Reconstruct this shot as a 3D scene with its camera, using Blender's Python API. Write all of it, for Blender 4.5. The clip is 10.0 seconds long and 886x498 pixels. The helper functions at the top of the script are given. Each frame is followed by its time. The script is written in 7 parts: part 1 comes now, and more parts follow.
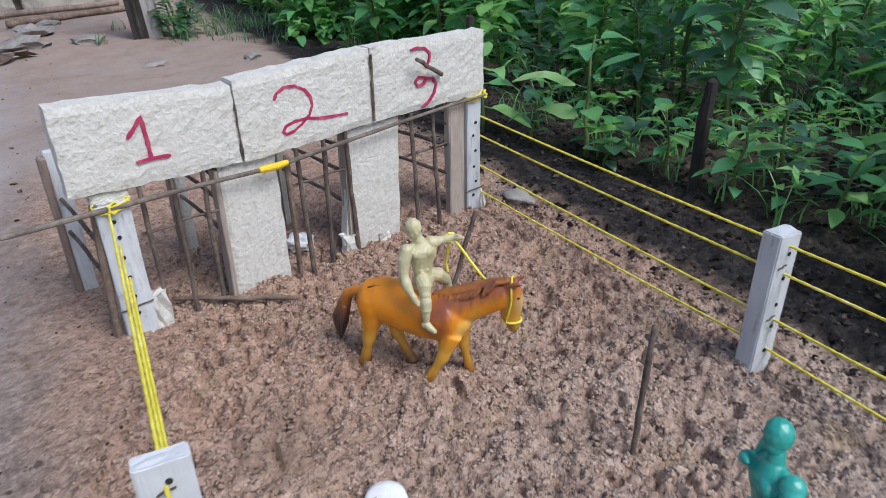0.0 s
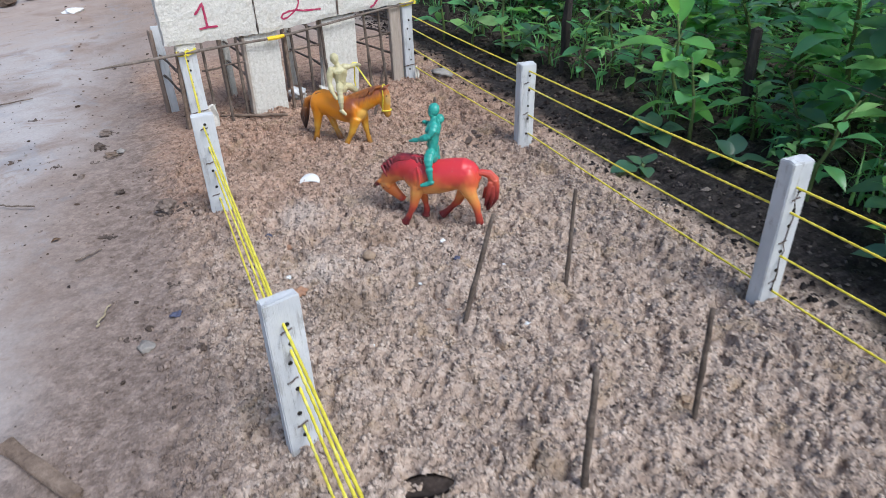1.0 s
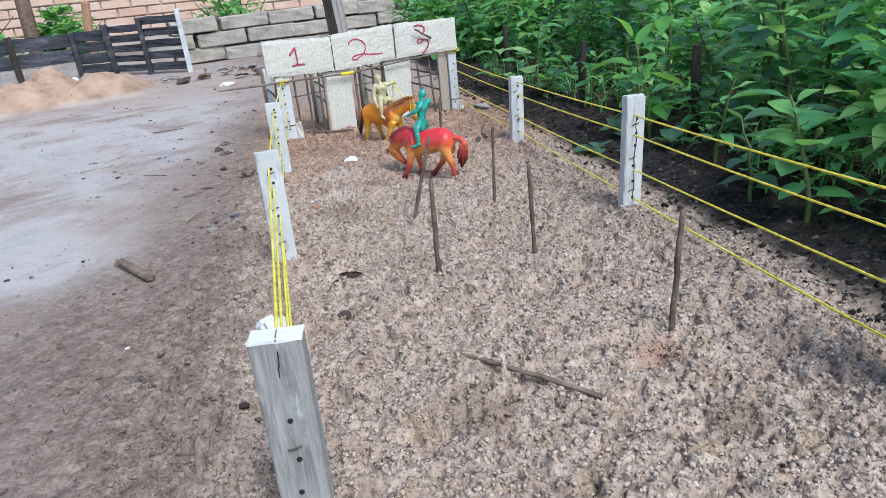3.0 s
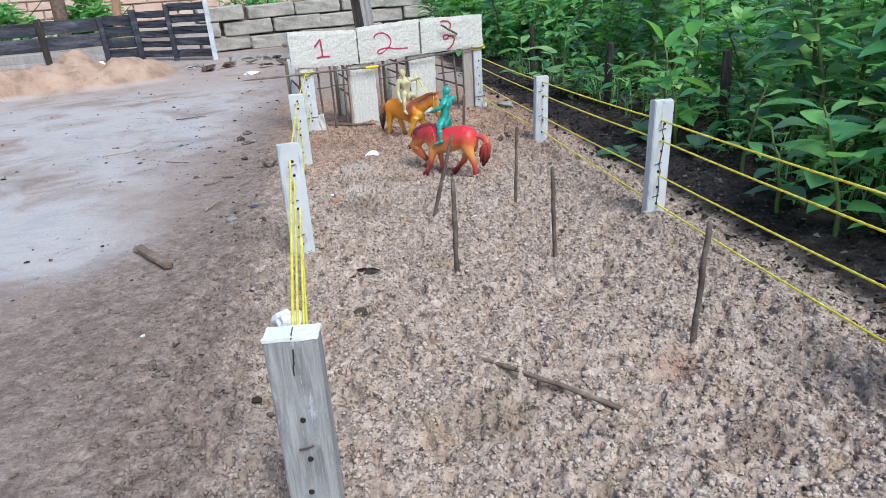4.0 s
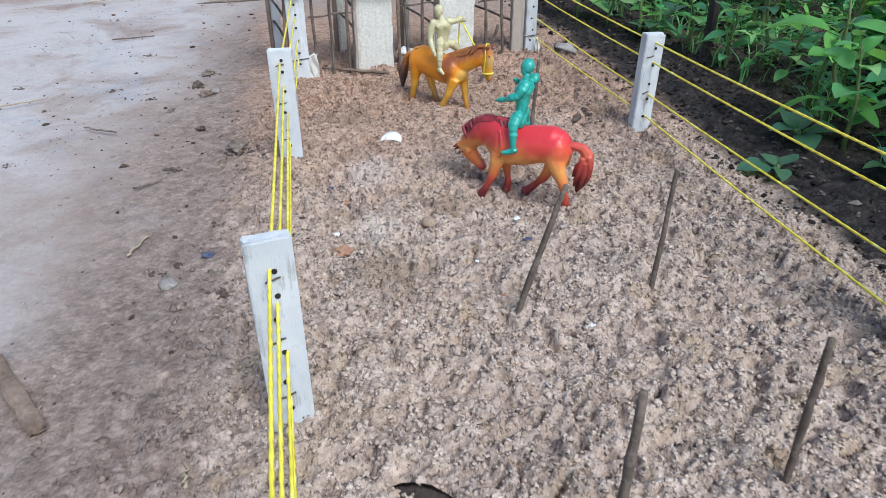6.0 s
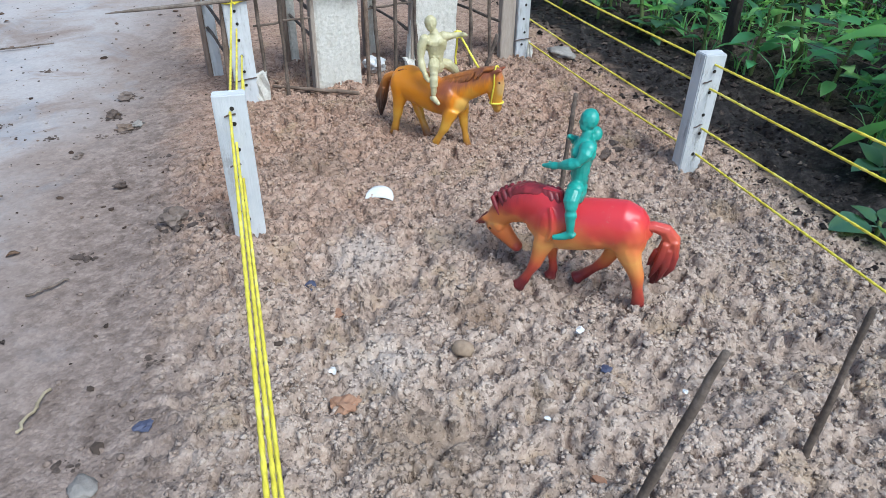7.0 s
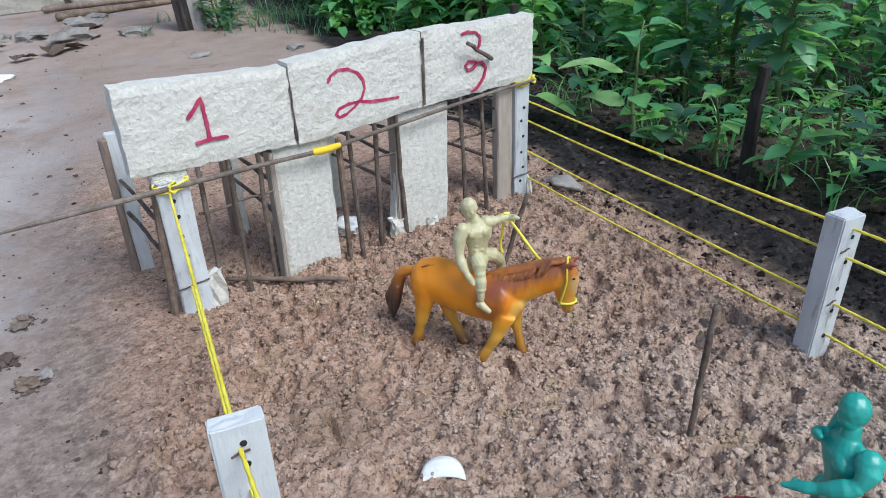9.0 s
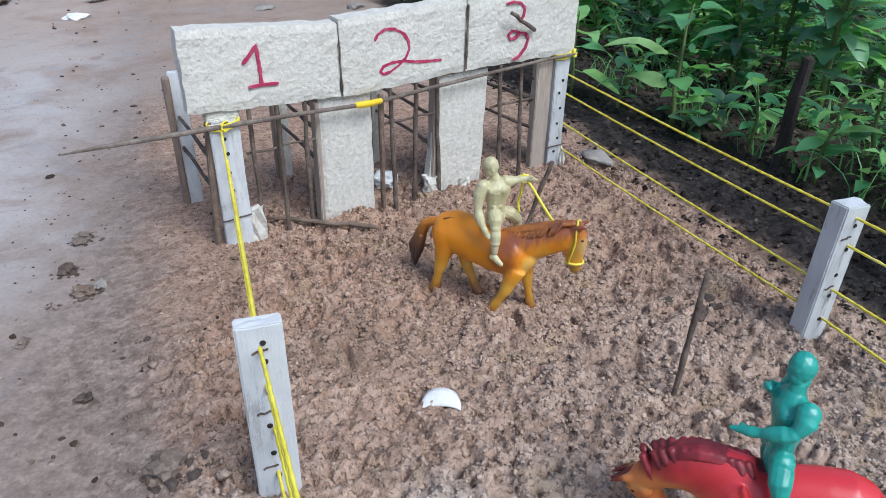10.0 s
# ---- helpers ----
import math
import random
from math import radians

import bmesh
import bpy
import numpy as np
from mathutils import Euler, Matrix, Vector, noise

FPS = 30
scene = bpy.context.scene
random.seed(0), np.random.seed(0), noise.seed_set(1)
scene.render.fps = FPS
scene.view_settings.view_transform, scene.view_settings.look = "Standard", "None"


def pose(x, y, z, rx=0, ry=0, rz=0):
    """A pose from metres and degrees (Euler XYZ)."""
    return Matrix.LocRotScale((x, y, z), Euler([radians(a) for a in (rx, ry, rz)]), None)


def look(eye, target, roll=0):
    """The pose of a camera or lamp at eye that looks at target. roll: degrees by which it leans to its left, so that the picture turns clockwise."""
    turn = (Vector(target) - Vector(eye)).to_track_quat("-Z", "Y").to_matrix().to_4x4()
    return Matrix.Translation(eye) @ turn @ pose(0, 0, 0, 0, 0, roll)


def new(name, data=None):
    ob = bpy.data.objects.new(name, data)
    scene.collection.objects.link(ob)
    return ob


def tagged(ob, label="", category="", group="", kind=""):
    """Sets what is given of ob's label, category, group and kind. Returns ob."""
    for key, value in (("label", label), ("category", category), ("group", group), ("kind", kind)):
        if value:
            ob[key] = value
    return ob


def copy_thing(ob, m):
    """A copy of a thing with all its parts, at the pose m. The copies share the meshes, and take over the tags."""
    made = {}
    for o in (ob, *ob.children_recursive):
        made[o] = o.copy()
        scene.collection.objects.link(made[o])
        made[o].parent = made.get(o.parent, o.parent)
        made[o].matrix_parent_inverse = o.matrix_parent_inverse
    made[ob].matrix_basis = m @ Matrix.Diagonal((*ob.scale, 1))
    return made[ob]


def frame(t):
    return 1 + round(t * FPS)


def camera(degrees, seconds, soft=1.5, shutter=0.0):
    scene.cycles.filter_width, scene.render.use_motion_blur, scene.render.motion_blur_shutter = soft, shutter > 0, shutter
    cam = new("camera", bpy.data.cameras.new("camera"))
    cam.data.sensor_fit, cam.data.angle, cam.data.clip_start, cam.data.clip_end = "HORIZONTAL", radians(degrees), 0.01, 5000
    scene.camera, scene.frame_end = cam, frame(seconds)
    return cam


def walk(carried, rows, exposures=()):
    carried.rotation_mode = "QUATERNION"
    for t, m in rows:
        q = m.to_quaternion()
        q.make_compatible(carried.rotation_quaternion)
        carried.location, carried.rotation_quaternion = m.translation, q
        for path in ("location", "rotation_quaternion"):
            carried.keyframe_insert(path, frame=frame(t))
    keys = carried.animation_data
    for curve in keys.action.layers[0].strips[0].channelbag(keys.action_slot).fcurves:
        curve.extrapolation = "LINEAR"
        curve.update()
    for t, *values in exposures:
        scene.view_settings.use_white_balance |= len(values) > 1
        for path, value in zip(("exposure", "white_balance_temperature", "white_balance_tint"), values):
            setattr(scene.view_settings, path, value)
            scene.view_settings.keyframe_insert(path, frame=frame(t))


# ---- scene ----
cam = camera(64.9, 10.0, soft=0.6, shutter=0.12)
PATH = [
    (0, (0.09, 0.085, 0.329), (0.95, 1.641, -0.586), -1.5),
    (0.2, (0.061, 0.018, 0.367), (0.887, 1.548, -0.62), -3.2),
    (0.4, (0.059, -0.097, 0.389), (0.757, 1.542, -0.52), -4.6),
    (0.5, (0.05, -0.147, 0.401), (0.799, 1.451, -0.541), -1.2),
    (0.7, (0.045, -0.277, 0.4), (0.74, 1.369, -0.5), -2.4),
    (0.9, (0.046, -0.402, 0.377), (0.669, 1.243, -0.575), -3.8),
    (1, (0.048, -0.445, 0.375), (0.704, 1.145, -0.646), -2.6),
    (1.3, (0.044, -0.555, 0.348), (0.661, 1.076, -0.632), -4.2),
    (1.5, (0.058, -0.64, 0.338), (0.532, 1.071, -0.584), -5.4),
    (1.8, (0.083, -0.747, 0.332), (0.42, 1.053, -0.47), -7.5),
    (2, (0.099, -0.792, 0.32), (0.405, 1.029, -0.448), -6.9),
    (2.2, (0.113, -0.814, 0.316), (0.427, 1.022, -0.412), -6.9),
    (2.5, (0.121, -0.834, 0.304), (0.401, 1.007, -0.426), -7.4),
    (2.7, (0.13, -0.834, 0.295), (0.458, 0.999, -0.434), -6.0),
    (3.8, (0.132, -0.83, 0.287), (0.446, 1.001, -0.453), -4.6),
    (4, (0.13, -0.825, 0.291), (0.42, 1.011, -0.448), -3.9),
    (4.5, (0.134, -0.761, 0.306), (0.434, 1.051, -0.486), -1.6),
    (4.8, (0.129, -0.676, 0.315), (0.382, 1.123, -0.521), -1.1),
    (5, (0.131, -0.615, 0.32), (0.41, 1.162, -0.554), 0.0),
    (5.2, (0.12, -0.57, 0.314), (0.402, 1.183, -0.608), 0.1),
    (6.3, (0.121, -0.316, 0.302), (0.504, 1.345, -0.745), -1.5),
    (6.5, (0.112, -0.26, 0.295), (0.575, 1.365, -0.775), -2.0),
    (6.8, (0.101, -0.19, 0.299), (0.6, 1.4, -0.806), -1.4),
    (7, (0.101, -0.171, 0.301), (0.586, 1.437, -0.784), 0.4),
    (7.3, (0.112, -0.151, 0.323), (0.616, 1.337, -0.914), 0.4),
    (7.5, (0.121, -0.12, 0.311), (0.753, 1.304, -0.942), 0.9),
    (7.7, (0.122, -0.079, 0.282), (0.858, 1.363, -0.892), -0.8),
    (8, (0.092, -0.033, 0.255), (0.882, 1.354, -0.951), 0.8),
    (8.2, (0.075, 0.001, 0.254), (0.904, 1.393, -0.92), 1.2),
    (8.5, (0.07, 0.061, 0.272), (0.925, 1.522, -0.794), 1.2),
    (8.7, (0.072, 0.082, 0.287), (0.912, 1.593, -0.719), 0.0),
    (9, (0.072, 0.087, 0.321), (0.849, 1.681, -0.605), -2.3),
    (9.2, (0.07, 0.086, 0.323), (0.81, 1.705, -0.587), -1.8),
    (9.5, (0.066, 0.073, 0.328), (0.739, 1.718, -0.59), -1.1),
    (10, (0.072, 0.041, 0.326), (0.715, 1.653, -0.668), 1.0),
]
walk(cam, [(t, look(eye, target, roll)) for t, eye, target, roll in PATH], exposures=[(0.0, 0.01, 6000, 10), (1.0, 0.16, 6050, 8), (2.0, 0.24, 5900, 5), (5.2, 0.28, 5900, 5), (7.0, 0.29, 5750, 2), (7.5, 0.27, 5650, 0), (8.0, 0.25, 5550, 0), (8.5, 0.27, 5450, -1), (9.0, 0.13, 5850, 4), (10.0, 0.10, 5850, 6)])

# ---- light: open shade under a bright, hazy sky ----
SUN_EL, SUN_AZ = 52.0, 158.0
world = bpy.data.worlds.new("sky")
scene.world = world
world.use_nodes = True
wn = world.node_tree
sky = wn.nodes.new("ShaderNodeTexSky")
sky.sky_type = 'NISHITA'
sky.sun_disc = False
sky.sun_elevation = radians(SUN_EL)
sky.sun_rotation = radians(SUN_AZ)
sky.dust_density = 2.0
sky.air_density = 1.0
back = wn.nodes["Background"]
back.inputs["Strength"].default_value = 0.15
wn.links.new(sky.outputs[0], back.inputs["Color"])
sun = new("sun", bpy.data.lights.new("sun", 'SUN'))
sun.data.energy = 2.6
sun.data.angle = radians(28)
sun.data.color = (1.0, 0.985, 0.965)
az, el = radians(SUN_AZ), radians(SUN_EL)
sun_way = Vector((math.sin(az) * math.cos(el), math.cos(az) * math.cos(el), math.sin(el)))
sun.matrix_world = look(sun_way * 20, (0, 0, 0))


# ---- materials ----
def ramp(nt, fac, stops):
    n = nt.nodes.new("ShaderNodeValToRGB")
    els = n.color_ramp.elements
    while len(els) < len(stops):
        els.new(0.5)
    for e, (p, c) in zip(els, stops):
        e.position, e.color = p, (*c, 1)
    nt.links.new(fac, n.inputs[0])
    return n.outputs[0]


def noise_node(nt, vec, scale, detail=4.0, rough=0.6, distort=0.0):
    n = nt.nodes.new("ShaderNodeTexNoise")
    n.inputs["Scale"].default_value = scale
    n.inputs["Detail"].default_value = detail
    n.inputs["Roughness"].default_value = rough
    n.inputs["Distortion"].default_value = distort
    nt.links.new(vec, n.inputs["Vector"])
    return n.outputs["Fac"]


def math_node(nt, op, a, b=None):
    n = nt.nodes.new("ShaderNodeMath")
    n.operation = op
    for i, v in enumerate((a, b)):
        if v is None:
            continue
        if isinstance(v, (int, float)):
            n.inputs[i].default_value = v
        else:
            nt.links.new(v, n.inputs[i])
    return n.outputs[0]


def span(nt, v, a, b, smooth=True):
    n = nt.nodes.new("ShaderNodeMapRange")
    n.interpolation_type = 'SMOOTHSTEP' if smooth else 'LINEAR'
    n.inputs["From Min"].default_value, n.inputs["From Max"].default_value = a, b
    nt.links.new(v, n.inputs["Value"])
    return n.outputs[0]


def mix(nt, fac, a, b, blend='MIX'):
    n = nt.nodes.new("ShaderNodeMix")
    n.data_type, n.blend_type = 'RGBA', blend
    for i, v in ((0, fac), (6, a), (7, b)):
        if isinstance(v, (int, float)):
            n.inputs[i].default_value = v
        elif isinstance(v, tuple):
            n.inputs[i].default_value = (*v, 1)
        else:
            nt.links.new(v, n.inputs[i])
    return n.outputs[2]


def cells_node(nt, vec, scale, warp):
    """Grains: distance from each grain's middle, and a random tone for each; warp bends their outlines."""
    add = nt.nodes.new("ShaderNodeVectorMath")
    nt.links.new(vec, add.inputs[0])
    n = nt.nodes.new("ShaderNodeTexNoise")
    n.inputs["Scale"].default_value = scale * 0.9
    n.inputs["Detail"].default_value = 2.0
    nt.links.new(vec, n.inputs["Vector"])
    mul = nt.nodes.new("ShaderNodeVectorMath")
    mul.operation = 'SCALE'
    mul.inputs["Scale"].default_value = warp
    nt.links.new(n.outputs["Color"], mul.inputs[0])
    nt.links.new(mul.outputs[0], add.inputs[1])
    v = nt.nodes.new("ShaderNodeTexVoronoi")
    v.feature = 'SMOOTH_F1'
    v.inputs["Smoothness"].default_value = 0.45
    v.inputs["Scale"].default_value = scale
    nt.links.new(add.outputs[0], v.inputs["Vector"])
    sep = nt.nodes.new("ShaderNodeSeparateColor")
    nt.links.new(v.outputs["Color"], sep.inputs[0])
    return v.outputs["Distance"], sep.outputs[0]


def bump(nt, shader, height, strength, distance):
    n = nt.nodes.new("ShaderNodeBump")
    n.inputs["Strength"].default_value = strength
    n.inputs["Distance"].default_value = distance
    nt.links.new(height, n.inputs["Height"])
    nt.links.new(n.outputs[0], shader.inputs["Normal"])
    return n


def blank(name, rough=0.8):
    m = bpy.data.materials.new(name)
    m.use_nodes = True
    nt = m.node_tree
    sh = nt.nodes["Principled BSDF"]
    sh.inputs["Roughness"].default_value = rough
    return m, nt, sh


def coords(nt, shift=True):
    """Object coordinates, moved by a random step for each object."""
    tc = nt.nodes.new("ShaderNodeTexCoord")
    if not shift:
        return tc.outputs["Object"]
    oi = nt.nodes.new("ShaderNodeObjectInfo")
    k = math_node(nt, 'MULTIPLY', oi.outputs["Random"], 37.0)
    add = nt.nodes.new("ShaderNodeVectorMath")
    nt.links.new(tc.outputs["Object"], add.inputs[0])
    nt.links.new(k, add.inputs[1])
    return add.outputs[0]


def stretched(nt, vec, sx, sy, sz):
    n = nt.nodes.new("ShaderNodeMapping")
    n.inputs["Scale"].default_value = (sx, sy, sz)
    nt.links.new(vec, n.inputs["Vector"])
    return n.outputs[0]


def surface(name, stops, big, small, rough=0.8, relief=0.4, depth=0.001, stretch=None, spec=0.3):
    """Two scales of noise in colour, the finer one in relief too."""
    m, nt, sh = blank(name, rough)
    v = coords(nt)
    if stretch:
        v = stretched(nt, v, *stretch)
    a, b = noise_node(nt, v, big), noise_node(nt, v, small, 6, 0.7)
    f = math_node(nt, 'ADD', math_node(nt, 'MULTIPLY', a, 0.6), math_node(nt, 'MULTIPLY', b, 0.4))
    nt.links.new(ramp(nt, span(nt, f, 0.32, 0.68, False), stops), sh.inputs["Base Color"])
    sh.inputs["Specular IOR Level"].default_value = spec
    bump(nt, sh, b, relief, depth)
    return m


def ground_material(name, sand_stops, brown_stops, mixed=0.5):
    m, nt, sh = blank(name, 0.92)
    geo = nt.nodes.new("ShaderNodeNewGeometry")
    pos = geo.outputs["Position"]
    sep = nt.nodes.new("ShaderNodeSeparateXYZ")
    nt.links.new(pos, sep.inputs[0])
    n_big = noise_node(nt, pos, 3.2, 4, 0.6)
    n_mid = noise_node(nt, pos, 14, 5, 0.65)
    n_fine = noise_node(nt, pos, 230, 4, 0.65)
    n_grit = noise_node(nt, pos, 520, 3, 0.6)
    x = math_node(nt, 'ADD', sep.outputs[0], math_node(nt, 'MULTIPLY', math_node(nt, 'SUBTRACT', n_mid, 0.5), 0.12))
    y = math_node(nt, 'ADD', sep.outputs[1], math_node(nt, 'MULTIPLY', math_node(nt, 'SUBTRACT', n_big, 0.5), 0.5))
    far_a, tone_a = cells_node(nt, pos, 255, 0.0012)
    far_b, tone_b = cells_node(nt, pos, 560, 0.0005)
    grain = math_node(nt, 'ADD', math_node(nt, 'MULTIPLY', tone_a, 0.34), math_node(nt, 'ADD', math_node(nt, 'MULTIPLY', tone_b, 0.26), math_node(nt, 'MULTIPLY', span(nt, noise_node(nt, pos, 70, 3), 0.3, 0.7), 0.4)))
    isl = math_node(nt, 'MULTIPLY', math_node(nt, 'SUBTRACT', geo.outputs["Random Per Island"], 0.5), mixed)
    grain = math_node(nt, 'ADD', grain, isl)
    # loose sand in the run, browner and damper towards the gate
    sand = ramp(nt, grain, sand_stops)
    brown = ramp(nt, grain, brown_stops)
    run = mix(nt, span(nt, y, 0.1, 0.55), sand, brown)
    side = math_node(nt, 'MULTIPLY', span(nt, math_node(nt, 'ADD', sep.outputs[0], math_node(nt, 'MULTIPLY', math_node(nt, 'SUBTRACT', n_mid, 0.5), 0.3)), 0.40, 0.53), 0.18)
    run = mix(nt, side, run, ramp(nt, grain, [(0.0, (0.10, 0.075, 0.06)), (0.45, (0.24, 0.185, 0.155)), (1.0, (0.42, 0.345, 0.30))]))
    tan = math_node(nt, 'MULTIPLY', span(nt, noise_node(nt, pos, 24, 4, 0.6), 0.55, 0.68), 0.5)
    run = mix(nt, tan, run, (0.40, 0.29, 0.18))
    for bx, by, br, hue, share in ((0.373, -0.398, 0.024, (0.34, 0.20, 0.135), 0.6), (0.384, -0.495, 0.032, (0.20, 0.14, 0.10), 0.6), (0.222, -0.433, 0.045, (0.27, 0.20, 0.14), 0.55), (0.169, 0.079, 0.050, (0.22, 0.16, 0.11), 0.55),
                                   (0.237, 0.189, 0.028, (0.22, 0.145, 0.095), 0.6), (0.160, 0.452, 0.06, (0.24, 0.165, 0.12), 0.5), (0.245, 0.283, 0.03, (0.30, 0.24, 0.19), 0.5), (0.170, 0.276, 0.045, (0.60, 0.52, 0.46), 0.45), (0.158, 0.153, 0.035, (0.60, 0.52, 0.46), 0.4)):
        away = nt.nodes.new("ShaderNodeVectorMath")
        away.operation = 'DISTANCE'
        nt.links.new(pos, away.inputs[0])
        away.inputs[1].default_value = (bx, by, 0)
        off = math_node(nt, 'ADD', away.outputs["Value"], math_node(nt, 'MULTIPLY', math_node(nt, 'SUBTRACT', noise_node(nt, pos, 38, 4), 0.5), br * 1.6))
        run = mix(nt, math_node(nt, 'MULTIPLY', span(nt, off, br, br * 0.35), share), run, hue)
    # dark specks paint the shade in damp gaps; pale dry grains among the sand
    run = mix(nt, math_node(nt, 'MULTIPLY', span(nt, noise_node(nt, pos, 250, 4, 0.62, 0.5), 0.55, 0.605), 0.66), run, (0.070, 0.047, 0.036))
    run = mix(nt, math_node(nt, 'MULTIPLY', span(nt, noise_node(nt, pos, 400, 2, 0.5, 0.6), 0.60, 0.68), 0.25), run, (0.62, 0.52, 0.44))
    # trodden yard
    yard = ramp(nt, math_node(nt, 'ADD', math_node(nt, 'MULTIPLY', n_big, 0.7), math_node(nt, 'MULTIPLY', n_fine, 0.3)),
                [(0.36, (0.23, 0.175, 0.148)), (0.5, (0.30, 0.238, 0.204)), (0.62, (0.34, 0.282, 0.25))])
    pale = ramp(nt, n_fine, [(0.3, (0.40, 0.37, 0.36)), (0.7, (0.48, 0.447, 0.437))])
    shift_gate = math_node(nt, 'SUBTRACT', math_node(nt, 'MULTIPLY', span(nt, y, 0.05, 0.28), 0.07), math_node(nt, 'MULTIPLY', span(nt, sep.outputs[1], 0.50, 0.72), 0.10))
    away = math_node(nt, 'ADD', math_node(nt, 'MULTIPLY', span(nt, math_node(nt, 'ADD', x, shift_gate), 0.01, -0.18, False), 0.95), math_node(nt, 'MULTIPLY', span(nt, sep.outputs[1], 0.8, 1.5), 0.35))
    blot = math_node(nt, 'ADD', math_node(nt, 'MULTIPLY', noise_node(nt, pos, 6.5, 7, 0.68, 0.8), 0.65), math_node(nt, 'MULTIPLY', n_big, 0.35))
    yard = mix(nt, math_node(nt, 'MINIMUM', math_node(nt, 'MULTIPLY', away, span(nt, blot, 0.36, 0.56)), 1.0), yard, pale)
    yard = mix(nt, math_node(nt, 'MULTIPLY', span(nt, math_node(nt, 'ADD', sep.outputs[1], math_node(nt, 'MULTIPLY', math_node(nt, 'SUBTRACT', n_mid, 0.5), 1.2)), 1.0, 1.9), 0.7), yard, ramp(nt, n_mid, [(0.35, (0.30, 0.215, 0.17)), (0.65, (0.40, 0.31, 0.255))]))
    # bluish dried puddles and brown smears trodden into the pale crust
    yard = mix(nt, math_node(nt, 'MULTIPLY', span(nt, noise_node(nt, pos, 4.6, 7, 0.7, 1.4), 0.53, 0.66), 0.55), yard, (0.31, 0.315, 0.335))
    yard = mix(nt, math_node(nt, 'MULTIPLY', span(nt, noise_node(nt, stretched(nt, pos, 9, 16, 9), 1.0, 7, 0.72, 1.0), 0.56, 0.70), 0.6), yard, (0.24, 0.165, 0.125))
    yard = mix(nt, math_node(nt, 'MULTIPLY', span(nt, noise_node(nt, pos, 95, 5, 0.75), 0.63, 0.72), 0.5), yard, (0.12, 0.09, 0.075))
    damp = ramp(nt, grain, [(0.0, (0.10, 0.072, 0.058)), (0.5, (0.23, 0.175, 0.147)), (1.0, (0.38, 0.30, 0.255))])
    shift = math_node(nt, 'MULTIPLY', span(nt, y, 0.20, -0.35, False), 0.33)
    edge = mix(nt, span(nt, math_node(nt, 'ADD', math_node(nt, 'ADD', x, shift), math_node(nt, 'MULTIPLY', shift_gate, 0.7)), -0.13, 0.05), yard, damp)
    col = mix(nt, span(nt, x, 0.0, 0.075), edge, run)
    far = span(nt, sep.outputs[1], 0.95, 1.25)
    col = mix(nt, math_node(nt, 'MULTIPLY', far, 0.85), col, yard)
    # dark garden soil; along the fence the overhanging plants' shade deepens its colour
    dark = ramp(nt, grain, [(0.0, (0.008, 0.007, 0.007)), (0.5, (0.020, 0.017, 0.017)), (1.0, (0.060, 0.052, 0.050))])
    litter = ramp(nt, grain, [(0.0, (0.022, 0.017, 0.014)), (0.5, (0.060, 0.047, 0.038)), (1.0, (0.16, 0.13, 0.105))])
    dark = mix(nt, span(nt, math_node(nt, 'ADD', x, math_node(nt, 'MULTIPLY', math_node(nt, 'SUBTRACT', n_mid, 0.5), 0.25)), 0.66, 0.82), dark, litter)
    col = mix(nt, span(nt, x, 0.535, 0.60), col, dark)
    bank = math_node(nt, 'MULTIPLY', math_node(nt, 'MULTIPLY', span(nt, sep.outputs[2], 0.0, 0.012), span(nt, sep.outputs[1], 1.0, 1.15)), math_node(nt, 'MULTIPLY', span(nt, sep.outputs[0], -0.2, -0.3), 0.95))
    col = mix(nt, bank, col, ramp(nt, n_mid, [(0.35, (0.27, 0.175, 0.12)), (0.5, (0.40, 0.275, 0.20)), (0.65, (0.47, 0.335, 0.25))]))
    wide = nt.nodes.new("ShaderNodeVectorMath")
    wide.operation = 'DISTANCE'
    nt.links.new(pos, wide.inputs[0])
    wide.inputs[1].default_value = (0.3, 1.0, 0)
    dust = ramp(nt, noise_node(nt, pos, 1.1, 6, 0.65), [(0.35, (0.16, 0.115, 0.085)), (0.55, (0.30, 0.24, 0.20)), (0.7, (0.40, 0.345, 0.31))])
    col = mix(nt, span(nt, math_node(nt, 'ADD', wide.outputs["Value"], math_node(nt, 'MULTIPLY', n_big, 1.2)), 2.9, 4.6), col, dust)
    nt.links.new(col, sh.inputs["Base Color"])
    sh.inputs["Specular IOR Level"].default_value = 0.2
    loose = math_node(nt, 'ADD', math_node(nt, 'MULTIPLY', span(nt, math_node(nt, 'ADD', x, shift), -0.10, 0.08), 0.88), 0.12)
    bump(nt, sh, math_node(nt, 'MULTIPLY', math_node(nt, 'SUBTRACT', math_node(nt, 'ADD', math_node(nt, 'MULTIPLY', n_fine, 1.1), math_node(nt, 'MULTIPLY', n_grit, 0.8)), math_node(nt, 'MULTIPLY', math_node(nt, 'POWER', far_a, 2.0), 0.5)), loose), 1.0, 0.0017)
    return m


